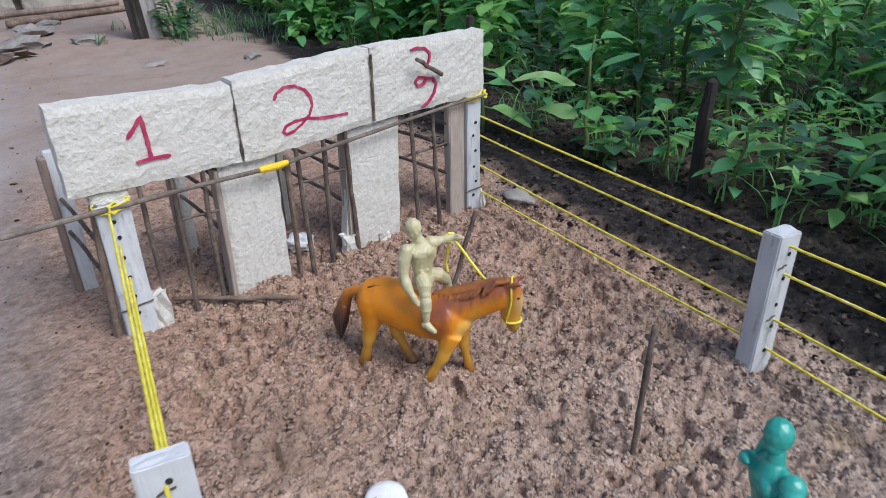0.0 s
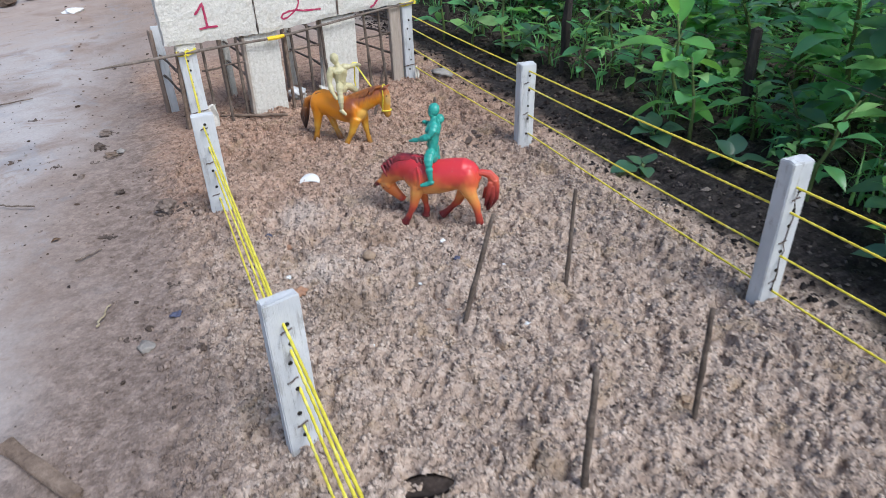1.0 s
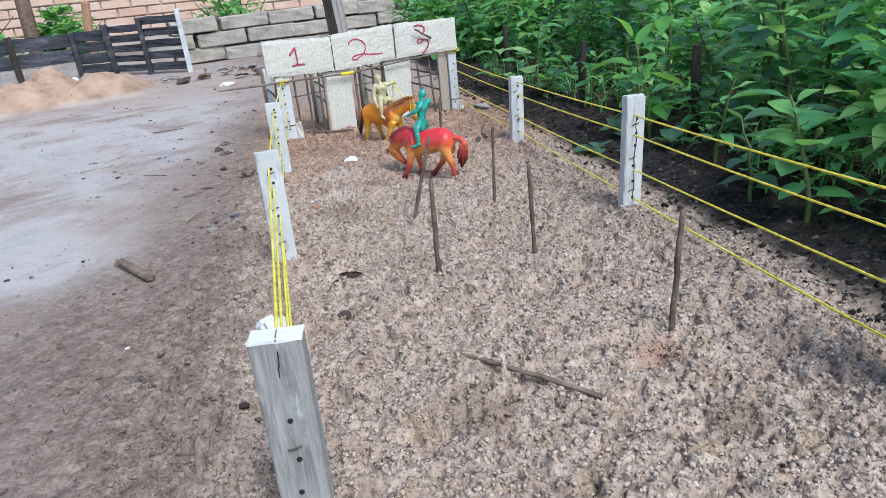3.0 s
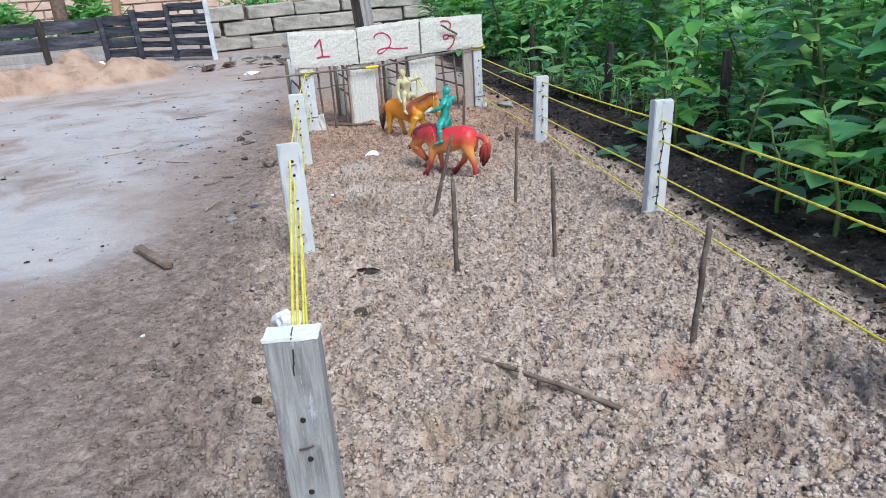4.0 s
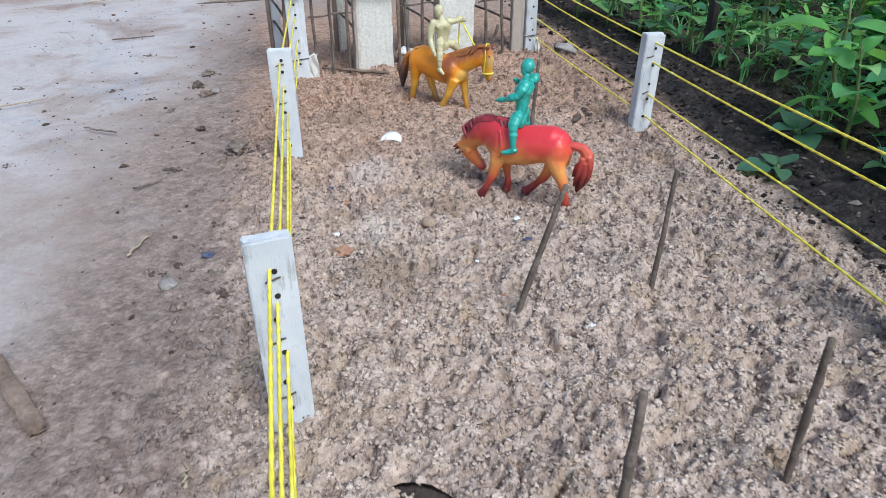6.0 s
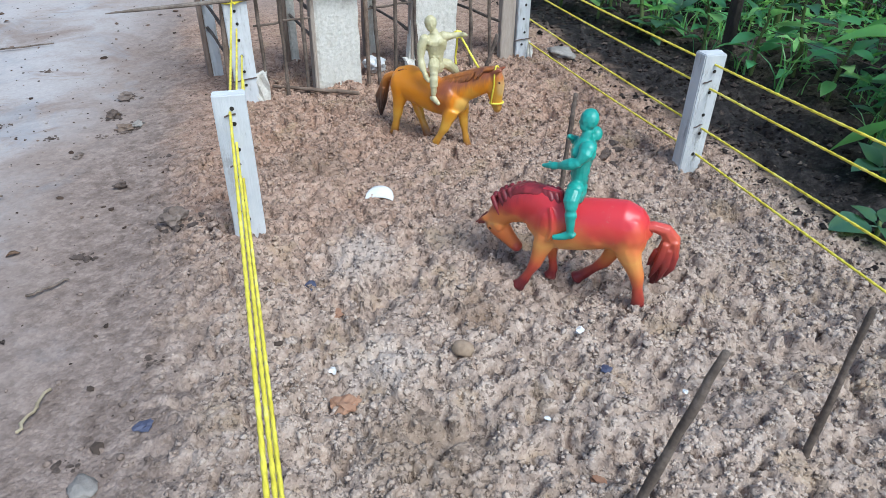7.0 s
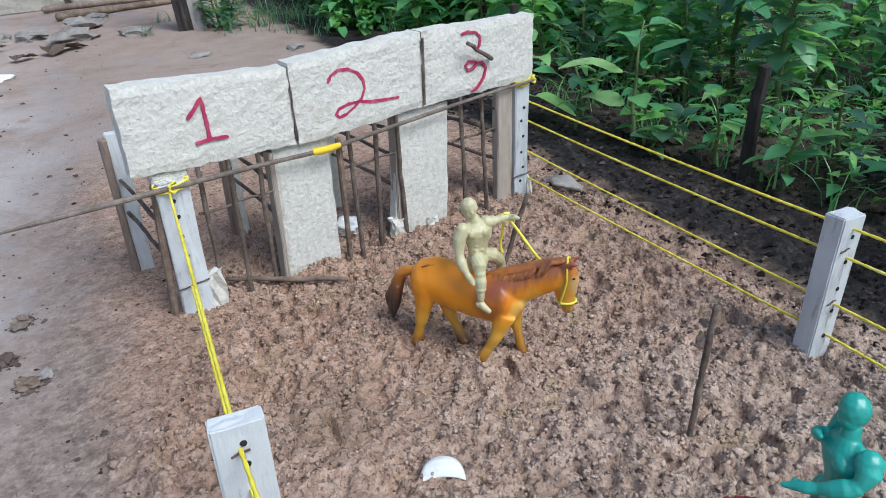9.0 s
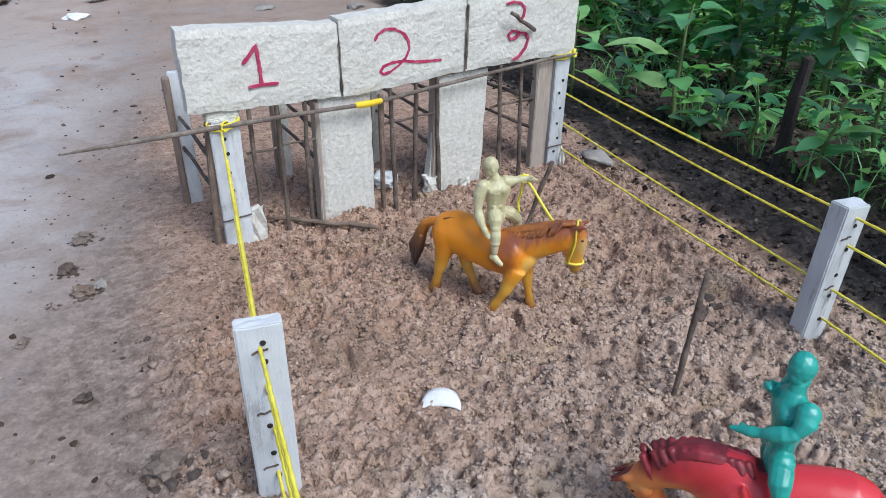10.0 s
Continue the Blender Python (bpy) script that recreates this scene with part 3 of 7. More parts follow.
def ground_z(x, y):
    x, y = np.asarray(x, float), np.asarray(y, float)
    worn = smooth(y, 0.45, 0.66)
    loose = smooth(x, -0.01 - 0.13 * smooth(y, 0.12, -0.25) + 0.05 * worn, 0.08 + 0.13 * worn) * (1 - smooth(y, 0.75, 0.95)) * (1 - 0.6 * smooth(x, 0.53, 0.6))
    z = 0.010 * vnoise(x, y, 4, 3) + 0.004 * vnoise(x, y, 11, 4)
    z = z * (0.35 + 0.65 * loose)
    wx, wy = x + 0.012 * vnoise(x, y, 60, 31), y + 0.012 * vnoise(x, y, 60, 32)
    wx, wy = wx + 0.004 * vnoise(x, y, 160, 33), wy + 0.004 * vnoise(x, y, 160, 34)
    lumps = 0.0054 * clumps(wx, wy, 165, 51) + 0.0042 * clumps(wx, wy, 285, 61) + 0.006 * vnoise(wx, wy, 62, 1)
    z += loose * (0.012 * vnoise(x, y, 22, 14) + lumps * (1 - 0.3 * smooth(y, 0.25, 0.5)))
    z += loose * (0.005 * np.maximum(0, vnoise(x, y, 48, 43)) - 0.0085 * hollows(x, y))
    z += (1 - loose) * (0.0012 * vnoise(x, y, 60, 5) + 0.0008 * vnoise(x, y, 150, 8))
    right = smooth(x, 0.53, 0.62)
    z += right * (0.010 * vnoise(x, y, 26, 9) + 0.008 * vnoise(x, y, 60, 6) - 0.006)
    z += -0.006 * (1 - smooth(x, -0.04, 0.07))
    for px, py, sx, sy, d in PITS:
        z -= d * np.exp(-((x - px) / sx) ** 2 - ((y - py) / sy) ** 2)
    for px, py, sx, sy, d in HEAPS:
        z += d * np.exp(-((x - px) / sx) ** 2 - ((y - py) / sy) ** 2)
    bank = np.zeros_like(z)
    for px, py, sx, sy, d in BANKS:
        along = (x - px) / sx
        back_off = y - py - 0.36 * (x + 0.43) - 0.09 * vnoise(x, y, 5, 15) - 0.05 * vnoise(x, y, 14, 18)
        rise = smooth(back_off, -0.02, 0.035) * (1 - smooth(back_off, sy, sy + 0.35))
        bank = np.maximum(bank, d * rise * np.exp(-np.abs(along) ** 3.5))
    z += bank * (0.80 + 0.3 * vnoise(x, y, 7, 12) + 0.6 * clumps(x, y, 9, 71) + 0.32 * clumps(x, y, 27, 75) + 0.22 * vnoise(x, y, 38, 16) + 0.14 * vnoise(x, y, 74, 17))
    return z


def gz(x, y):
    return float(ground_z(x, y))


def firm(x, y):
    """The level on which a small thing lies: the crests of the loose soil round it."""
    ox, oy = np.meshgrid(np.linspace(-0.007, 0.007, 9), np.linspace(-0.007, 0.007, 9))
    return float(np.percentile(ground_z(x + ox, y + oy), 70))


def part(name, bm, material, parent=None, label="", smooth_shade=False):
    me = bpy.data.meshes.new(name)
    bm.to_mesh(me)
    bm.free()
    me.materials.append(material)
    if smooth_shade:
        me.polygons.foreach_set("use_smooth", [True] * len(me.polygons))
    ob = new(name, me)
    if parent is not None:
        ob.parent = parent
    if label:
        tagged(ob, label)
    return ob


def from_arrays(name, verts, faces, material, smooth_shade=True):
    me = bpy.data.meshes.new(name)
    me.from_pydata(verts, [], faces)
    me.materials.append(material)
    if smooth_shade:
        me.polygons.foreach_set("use_smooth", [True] * len(me.polygons))
    return me


def thing(name, m, label, category, group="", kind=""):
    ob = new(name)
    ob.empty_display_size = 0.02
    ob.matrix_world = m
    return tagged(ob, label, category, group, kind)


def box(bm, x0, x1, y0, y1, z0, z1, bevel=0.0, jitter=0.0, cuts=0, rng=random):
    """A box with softened, slightly uneven edges."""
    made = bmesh.ops.create_cube(bm, size=1)["verts"]
    for v in made:
        v.co = Vector((x0 + (v.co.x + 0.5) * (x1 - x0), y0 + (v.co.y + 0.5) * (y1 - y0), z0 + (v.co.z + 0.5) * (z1 - z0)))
    if cuts:
        es = {e for v in made for e in v.link_edges}
        out = bmesh.ops.subdivide_edges(bm, edges=list(es), cuts=cuts, use_grid_fill=True)
        made = list({v for f in bm.faces for v in f.verts}) if len(bm.verts) else made
    if jitter:
        for v in made:
            v.co += Vector([rng.uniform(-jitter, jitter) for _ in range(3)])
    if bevel:
        es = list({e for v in made for e in v.link_edges if e.is_valid and e.calc_face_angle(0) > 0.9})
        bmesh.ops.bevel(bm, geom=es, offset=bevel, segments=2, affect='EDGES', profile=0.6)
    return bm


def loft(bm, rings, seg=10, side=(0, 1, 0)):
    """A closed tube through rings (x, y, z, radius across its height, radius to its side)."""
    side = Vector(side)
    pts = [Vector(r[:3]) for r in rings]
    loops = []
    for i, r in enumerate(rings):
        d = (pts[min(i + 1, len(pts) - 1)] - pts[max(i - 1, 0)]).normalized()
        s = (side - d * side.dot(d)).normalized()
        n = d.cross(s)
        loops.append([bm.verts.new(pts[i] + s * (r[4] * math.cos(a)) + n * (r[3] * math.sin(a)))
                      for a in (2 * math.pi * k / seg for k in range(seg))])
    for a, b in zip(loops, loops[1:]):
        for k in range(seg):
            bm.faces.new((a[k], a[(k + 1) % seg], b[(k + 1) % seg], b[k]))
    d0, d1 = (pts[0] - pts[1]).normalized(), (pts[-1] - pts[-2]).normalized()
    for loop, p, d, r, flip in ((loops[0], pts[0], d0, rings[0], True), (loops[-1], pts[-1], d1, rings[-1], False)):
        c = bm.verts.new(p + d * min(r[3], r[4]) * 0.6)
        for k in range(seg):
            t = (loop[k], c, loop[(k + 1) % seg]) if flip else (loop[k], loop[(k + 1) % seg], c)
            bm.faces.new(t[::-1] if flip else t)
    bmesh.ops.recalc_face_normals(bm, faces=bm.faces[:])
    return bm


def ball(bm, x, y, z, rx, ry, rz, sub=2):
    bmesh.ops.create_icosphere(bm, subdivisions=sub, radius=1, matrix=Matrix.Translation((x, y, z)) @ Matrix.Diagonal((rx, ry, rz, 1)))
    return bm


def mm(rings):
    return [tuple(v * 0.001 for v in r) for r in rings]


def tube_points(bm, pts, radii, seg=7, wobble=0.0, rng=random):
    rings = []
    for p, r in zip(pts, radii):
        k = 1 + rng.uniform(-wobble, wobble)
        rings.append((*p, r * k, r * k))
    return loft(bm, rings, seg, (0.31, 0.87, 0.38))


def twig_mesh(bm, a, b, r0, r1, bends=0.004, steps=7, rng=random, knots=True):
    a, b = Vector(a), Vector(b)
    pts, radii = [], []
    for i in range(steps + 1):
        k = i / steps
        p = a.lerp(b, k)
        if 0 < i < steps:
            p += Vector([rng.uniform(-bends, bends) for _ in range(3)])
        pts.append(p)
        radii.append((r0 + (r1 - r0) * k) * (1.18 if knots and rng.random() < 0.25 else 1.0))
    return tube_points(bm, pts, radii, 8, 0.08, rng)


def remeshed(ob, voxel, smooth_steps=4):
    r = ob.modifiers.new("blend", 'REMESH')
    r.mode, r.voxel_size, r.use_smooth_shade = 'VOXEL', voxel, True
    if smooth_steps:
        s = ob.modifiers.new("soften", 'SMOOTH')
        s.factor, s.iterations = 0.5, smooth_steps
    return ob


def crumbs(rng, places, sizes, squash=0.7, coarse=False, sub=1):
    """Many small lumps in one set of arrays."""
    bm = bmesh.new()
    if coarse:
        bmesh.ops.create_uvsphere(bm, u_segments=4, v_segments=2, radius=1)
    else:
        bmesh.ops.create_icosphere(bm, subdivisions=sub, radius=1)
    base = np.array([v.co[:] for v in bm.verts])
    tri = np.array([[v.index for v in f.verts] for f in bm.faces])
    bm.free()
    n, k = len(places), len(base)
    v = np.repeat(base[None], n, 0) * (1 + rng.uniform(-0.40, 0.36, (n, k, 1)) + rng.uniform(-0.26, 0.26, (n, k, 3)))
    ang = rng.uniform(0, 2 * np.pi, n)
    c, s = np.cos(ang), np.sin(ang)
    v[:, :, 0] *= rng.uniform(0.8, 1.5, n)[:, None]
    v[:, :, 2] *= squash * rng.uniform(0.7, 1.2, n)[:, None]
    vx = v[:, :, 0] * c[:, None] - v[:, :, 1] * s[:, None]
    vy = v[:, :, 0] * s[:, None] + v[:, :, 1] * c[:, None]
    v[:, :, 0], v[:, :, 1] = vx, vy
    v = v * np.asarray(sizes)[:, None, None] + np.asarray(places)[:, None, :]
    f = tri[None] + (np.arange(n) * k)[:, None, None]
    return v.reshape(-1, 3).tolist(), f.reshape(-1, 3).tolist()


# ---- ground ----
def axis(spans):
    out = []
    for a, b, step in spans:
        out += list(np.arange(a, b - step * 0.3, step))
    out.append(spans[-1][1])
    return np.array(out)


xs = axis([(-60, -12, 8), (-12, -2.4, 0.8), (-2.4, -0.4, 0.020), (-0.4, -0.16, 0.010), (-0.16, -0.02, 0.004), (-0.02, 0.03, 0.0026), (0.03, 0.54, 0.0021), (0.54, 0.56, 0.004), (0.56, 0.85, 0.010), (0.85, 2.0, 0.06), (2.0, 12, 1.0), (12, 60, 8)])
ys = axis([(-60, -8, 8), (-8, -1.2, 0.6), (-1.2, -0.72, 0.012), (-0.72, -0.56, 0.003), (-0.56, 0.70, 0.0021), (0.70, 0.78, 0.003), (0.78, 1.2, 0.012), (1.2, 2.1, 0.014), (2.1, 2.5, 0.03), (2.5, 4, 0.1), (4, 12, 1.0), (12, 60, 8)])
GX, GY = np.meshgrid(xs, ys)
GZ = ground_z(GX, GY)
nx, ny = len(xs), len(ys)
idx = np.arange(nx * ny).reshape(ny, nx)
quads = np.stack([idx[:-1, :-1], idx[:-1, 1:], idx[1:, 1:], idx[1:, :-1]], -1).reshape(-1, 4)
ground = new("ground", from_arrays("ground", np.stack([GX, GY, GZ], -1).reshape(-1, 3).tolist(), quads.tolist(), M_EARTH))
tagged(ground, "loose pinkish sand and trodden bare earth", "ground", kind="structure")

rng = np.random.default_rng(5)
def crumb_spots(n, bare=0.0):
    """Places where loose crumbs lie: all over the run, in drifts, thinning out across the yard's edge."""
    cx, cy = rng.uniform(-0.24, 0.56, n), rng.uniform(-0.72, 0.74, n)
    patchy = vnoise(cx, cy, 9, 21) + 0.8 * vnoise(cx, cy, 30, 22) + 0.9 * vnoise(cx, cy, 85, 23)
    edge = 0.02 - 0.05 * smooth(cy, 0.1, -0.3) + 0.09 * smooth(cy, 0.45, 0.66)
    share = smooth(cx, edge - 0.05, edge + 0.06) * (0.78 - bare + 0.8 * patchy) + 0.04 + 0.5 * smooth(cy, 0.10, -0.20) * smooth(cx, -0.22, 0.0)
    keep = rng.uniform(0, 1, n) < share * (1 - 0.92 * smooth(hollows(cx, cy), 0.1, 0.5))
    return cx[keep], cy[keep]


cx, cy = crumb_spots(74000)
size = 0.0007 + 0.0008 * rng.random(len(cx)) ** 1.5
pl = np.stack([cx, cy, ground_z(cx, cy) + size * rng.uniform(-0.2, 0.5, len(cx))], -1)
tagged(new("sand_grains", from_arrays("sand_grains", *crumbs(rng, pl, size, 0.9, True), M_CRUMB, False)), "fine grains and crumbs of dry sandy soil", "soil", kind="stuff")
cx, cy = crumb_spots(58000, 0.05)
size = 0.0010 + 0.0013 * rng.random(len(cx)) ** 2.2
pl = np.stack([cx, cy, ground_z(cx, cy) + size * rng.uniform(-0.45, 0.45, len(cx))], -1)
tagged(new("sand_crumbs", from_arrays("sand_crumbs", *crumbs(rng, pl, size, 0.9), M_CRUMB, True)), "small crumbs of dry sandy soil", "soil", kind="stuff")
cx, cy = crumb_spots(1500, 0.2)
size = 0.0019 + 0.0022 * rng.random(len(cx)) ** 3.0
pl = np.stack([cx, cy, ground_z(cx, cy) + size * rng.uniform(-0.1, 0.4, len(cx))], -1)
tagged(new("sand_clods", from_arrays("sand_clods", *crumbs(rng, pl, size, 0.8, False, 2), M_CRUMB, True)), "small clods of dry sandy soil", "soil", kind="stuff")
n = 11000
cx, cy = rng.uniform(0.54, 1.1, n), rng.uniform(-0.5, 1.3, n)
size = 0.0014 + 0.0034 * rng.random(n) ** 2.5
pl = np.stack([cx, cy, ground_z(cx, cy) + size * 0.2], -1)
tagged(new("dark_soil_crumbs", from_arrays("dark_soil_crumbs", *crumbs(rng, pl, size, 0.8, True), M_DARKCRUMB, False)), "dark crumbs of garden soil", "soil", kind="stuff")
n = 1500
cx, cy = 0.10 - 1.3 * rng.random(n) ** 2.0, rng.uniform(-0.7, 2.3, n)
cx[900:], cy[900:] = rng.uniform(-0.35, 0.2, n - 900), rng.uniform(0.35, 1.25, n - 900)
size = 0.0007 + 0.0036 * rng.random(n) ** 5.0
size[900:] = 0.0005 + 0.0014 * rng.random(n - 900) ** 3.0
pl = np.stack([cx, cy, ground_z(cx, cy) + size * 0.3], -1)
tagged(new("yard_grit", from_arrays("yard_grit", *crumbs(rng, pl, size, 0.5), M_GRIT, False)), "scattered dark grit on the yard", "soil", kind="stuff")


# ---- the fence of the run ----
def fence_post(x, y, w, d, h, lean=(0, 0), holes=(), label="", turn=0.0, material=None, seed=1, cap=0.0, wired=False):
    r = random.Random(seed)
    base = gz(x, y) - 0.012
    t = thing("fence_post", pose(x, y, base, lean[0], lean[1], turn), label, "post", "posts of the toy fence")
    bm = bmesh.new()
    box(bm, -w / 2, w / 2, -d / 2, d / 2, 0, h - base, 0, 0.0003, 2, r)
    for v in bm.verts:
        if v.co.z > (h - base) * 0.95:
            v.co.z += r.uniform(-0.0003, 0.0002)
    bmesh.ops.bevel(bm, geom=[e for e in bm.edges if e.calc_face_angle(0) > 0.9], offset=0.0009, segments=2, affect='EDGES')
    part("body", bm, material or M_POST, t)
    if cap:
        bm = bmesh.new()
        box(bm, -w / 2 - 0.0002, w / 2 + 0.0002, -d / 2 - 0.0002, d / 2 + 0.0002, h - base - cap, h - base + 0.0008, 0, 0.0001, 5, r)
        bmesh.ops.bevel(bm, geom=[e for e in bm.edges if e.calc_face_angle(0) > 0.9], offset=0.0007, segments=2, affect='EDGES')
        for v in bm.verts:
            if v.co.z < h - base - cap * 0.5:
                v.co.z += r.uniform(-0.0004, 0.0004)
            else:
                v.co.z += r.uniform(-0.00015, 0.00015)
        part("cap", bm, M_WHITE, t, "thick white paint on the top")
        for (xa, ya, za), (xb, yb, zb) in (((0.001, -d / 2 - 0.0006, h - base + 0.0006), (0.0, d * 0.3, h - base + 0.0009)), ((0.001, -d / 2 - 0.0002, h - base - 0.006), (-0.0005, -d / 2 - 0.0002, h - base - 0.022))):
            bm = bmesh.new()
            twig_mesh(bm, (xa, ya, za), (xb, yb, zb), 0.0004, 0.0003, 0.0004, 6, r, False)
            part("crack", bm, M_HOLE, t, "dark split in the wood")
    if wired:
        bm = bmesh.new()
        twig_mesh(bm, (0.0005, -d / 2 - 0.0007, holes[0] - base), (-0.0005, -d / 2 - 0.0007, holes[-1] - base), 0.0005, 0.0005, 0.0012, 12, r, False)
        part("wire", bm, M_WIRE, t, "thin dark wire laced through the holes")
    for side in (-1, 1):
        for z in holes:
            bm = bmesh.new()
            bmesh.ops.create_cone(bm, cap_ends=True, segments=9, radius1=0.0019, radius2=0.0015, depth=0.0012,
                                  matrix=pose(r.uniform(-0.0015, 0.0015), side * (d / 2 + 0.0001), z - base + r.uniform(-0.002, 0.002), 90))
            part("drill_hole", bm, M_HOLE, t, "dark drilled hole")
        for z in holes[1::2]:
            bm = bmesh.new()
            x0 = r.uniform(-0.004, 0.0)
            twig_mesh(bm, (x0 - 0.004, side * (d / 2 + 0.0008), z - base + 0.008), (x0 + 0.004, side * (d / 2 + 0.0008), z - base + 0.010), 0.0006, 0.0006, 0.0006, 4, r, False)
            part("staple", bm, M_WIRE, t, "bent black wire staple")
    return t


HOLES = (0.112, 0.098, 0.080, 0.058, 0.038, 0.018)
W_RIGHT = "white-painted worn wooden fence post with drilled holes"
fence_post(0.506, -0.505, 0.024, 0.016, 0.140, holes=HOLES, label=W_RIGHT, seed=2)
fence_post(0.5065, -0.080, 0.0228, 0.015, 0.139, (0, 2.3), HOLES, W_RIGHT, seed=3, wired=True)
fence_post(0.5030, 0.350, 0.0225, 0.015, 0.1135, (0, 1.8), HOLES[1:], W_RIGHT, seed=4)
W_LEFT = "thin white-painted fence slat with chipped edges and holes"
fence_post(0.0990, -0.4848, 0.0290, 0.0150, 0.1172, (0, 0), (0.066, 0.040, 0.016), "grey-white worn fence slat with a split white top", -8, M_GREYPOST, 5, 0.0014)
fence_post(0.0890, -0.070, 0.025, 0.010, 0.1305, holes=HOLES, label=W_LEFT, seed=6, turn=10)
fence_post(0.0910, 0.336, 0.024, 0.0095, 0.1225, (0, 0), HOLES, W_LEFT, seed=7, turn=-4)


def rope(name, pts, r, label, sag=0.002, seed=0):
    """A string laid of two strands, running through the given points."""
    rg = random.Random(seed)
    line = []
    for a, b in zip(pts, pts[1:]):
        a, b = Vector(a), Vector(b)
        k = max(2, int((b - a).length / 0.0022))
        for i in range(k):
            q = i / k
            p = a.lerp(b, q)
            p.z -= sag * 4 * q * (1 - q)
            line.append(p)
    line.append(Vector(pts[-1]))
    d = (line[-1] - line[0]).normalized()
    s = d.cross(Vector((0, 0, 1))).normalized()
    n = s.cross(d)
    verts, faces = [], []
    seg = 6
    for strand in (0, 1):
        off = len(verts)
        for i, p in enumerate(line):
            a = i * 1.9 / 2.6 + strand * math.pi
            c = p + (s * math.cos(a) + n * math.sin(a)) * r * 0.22
            for j in range(seg):
                b = 2 * math.pi * j / seg
                verts.append((c + (s * math.cos(b) + n * math.sin(b)) * r * 0.80)[:])
        for i in range(len(line) - 1):
            for j in range(seg):
                k = (j + 1) % seg
                faces.append((off + i * seg + j, off + i * seg + k, off + (i + 1) * seg + k, off + (i + 1) * seg + j))
    ob = new(name, from_arrays(name, verts, faces, M_STRING))
    return tagged(ob, label, "string", "strings of the toy fence")


for k, (za, zb, zc, zd) in enumerate([(0.131, 0.117, 0.104, 0.109), (0.104, 0.094, 0.082, 0.087), (0.065, 0.052, 0.044, 0.052), (0.024, 0.016, 0.018, 0.021)]):
    rope("fence_string", [(0.509, -0.52, za), (0.509, -0.073, zb), (0.507, 0.355, zc), (0.488, 0.722, zd)], 0.00108,
         "taut yellow twisted nylon string along white posts", 0.0015, k)
for k, (za, zb, zc, zd) in enumerate([(0.112, 0.113, 0.109, 0.113), (0.090, 0.091, 0.085, 0.086), (0.055, 0.058, 0.055, 0.056), (0.022, 0.025, 0.022, 0.028)]):
    o = (-0.0012, 0.0004, 0.0016, -0.0005)[k]
    rope("fence_string", [(0.0990, -0.4870, za), (0.0900 + o, -0.070, zb), (0.0910 + o * 0.6, 0.336, zc), (0.105 + o, 0.640, zd)], 0.00112,
         "yellow twisted nylon string threaded through slats", 0.0015, 10 + k)


# ---- starting gate ----
GATE = pose(0.08, 0.645, 0, 0, 0, 9.09)
gate = thing("starting_gate", GATE, "toy starting gate of white foam boards, slats and twigs", "gate")


def gate_xy(u, v):
    p = GATE @ Vector((u, v, 0))
    return p.x, p.y


def foam_slab(name, corners, y0, y1, seed, material=M_FOAM, label="", rough=0.0009):
    """corners: (u, z) of bottom left, bottom right, top right, top left. Broken, crumbly outline."""
    r = random.Random(seed)
    bm = bmesh.new()
    nu, nz = 16, 10
    bl, br, tr, tl = [Vector((a, 0, b)) for a, b in corners]
    grids = []
    for yy, sgn in ((y0, -1), (y1, 1)):
        g = []
        for j in range(nz + 1):
            row = []
            for i in range(nu + 1):
                p = bl.lerp(br, i / nu).lerp(tl.lerp(tr, i / nu), j / nz)
                rim = i in (0, nu) or j in (0, nz)
                p += Vector((r.uniform(-rough, rough), 0, r.uniform(-rough, rough))) * (1.0 if rim else 0.3)
                p.y = yy + r.uniform(-rough, rough) * 0.6 - sgn * (0.0012 if rim else 0)
                row.append(bm.verts.new(p))
            g.append(row)
        grids.append(g)
    f, b = grids
    for j in range(nz):
        for i in range(nu):
            bm.faces.new((f[j][i], f[j][i + 1], f[j + 1][i + 1], f[j + 1][i]))
            bm.faces.new((b[j][i], b[j + 1][i], b[j + 1][i + 1], b[j][i + 1]))
    for i in range(nu):
        bm.faces.new((f[0][i], b[0][i], b[0][i + 1], f[0][i + 1]))
        bm.faces.new((f[nz][i], f[nz][i + 1], b[nz][i + 1], b[nz][i]))
    for j in range(nz):
        bm.faces.new((f[j][0], f[j + 1][0], b[j + 1][0], b[j][0]))
        bm.faces.new((f[j][nu], b[j][nu], b[j + 1][nu], f[j + 1][nu]))
    return part(name, bm, material, gate, label)


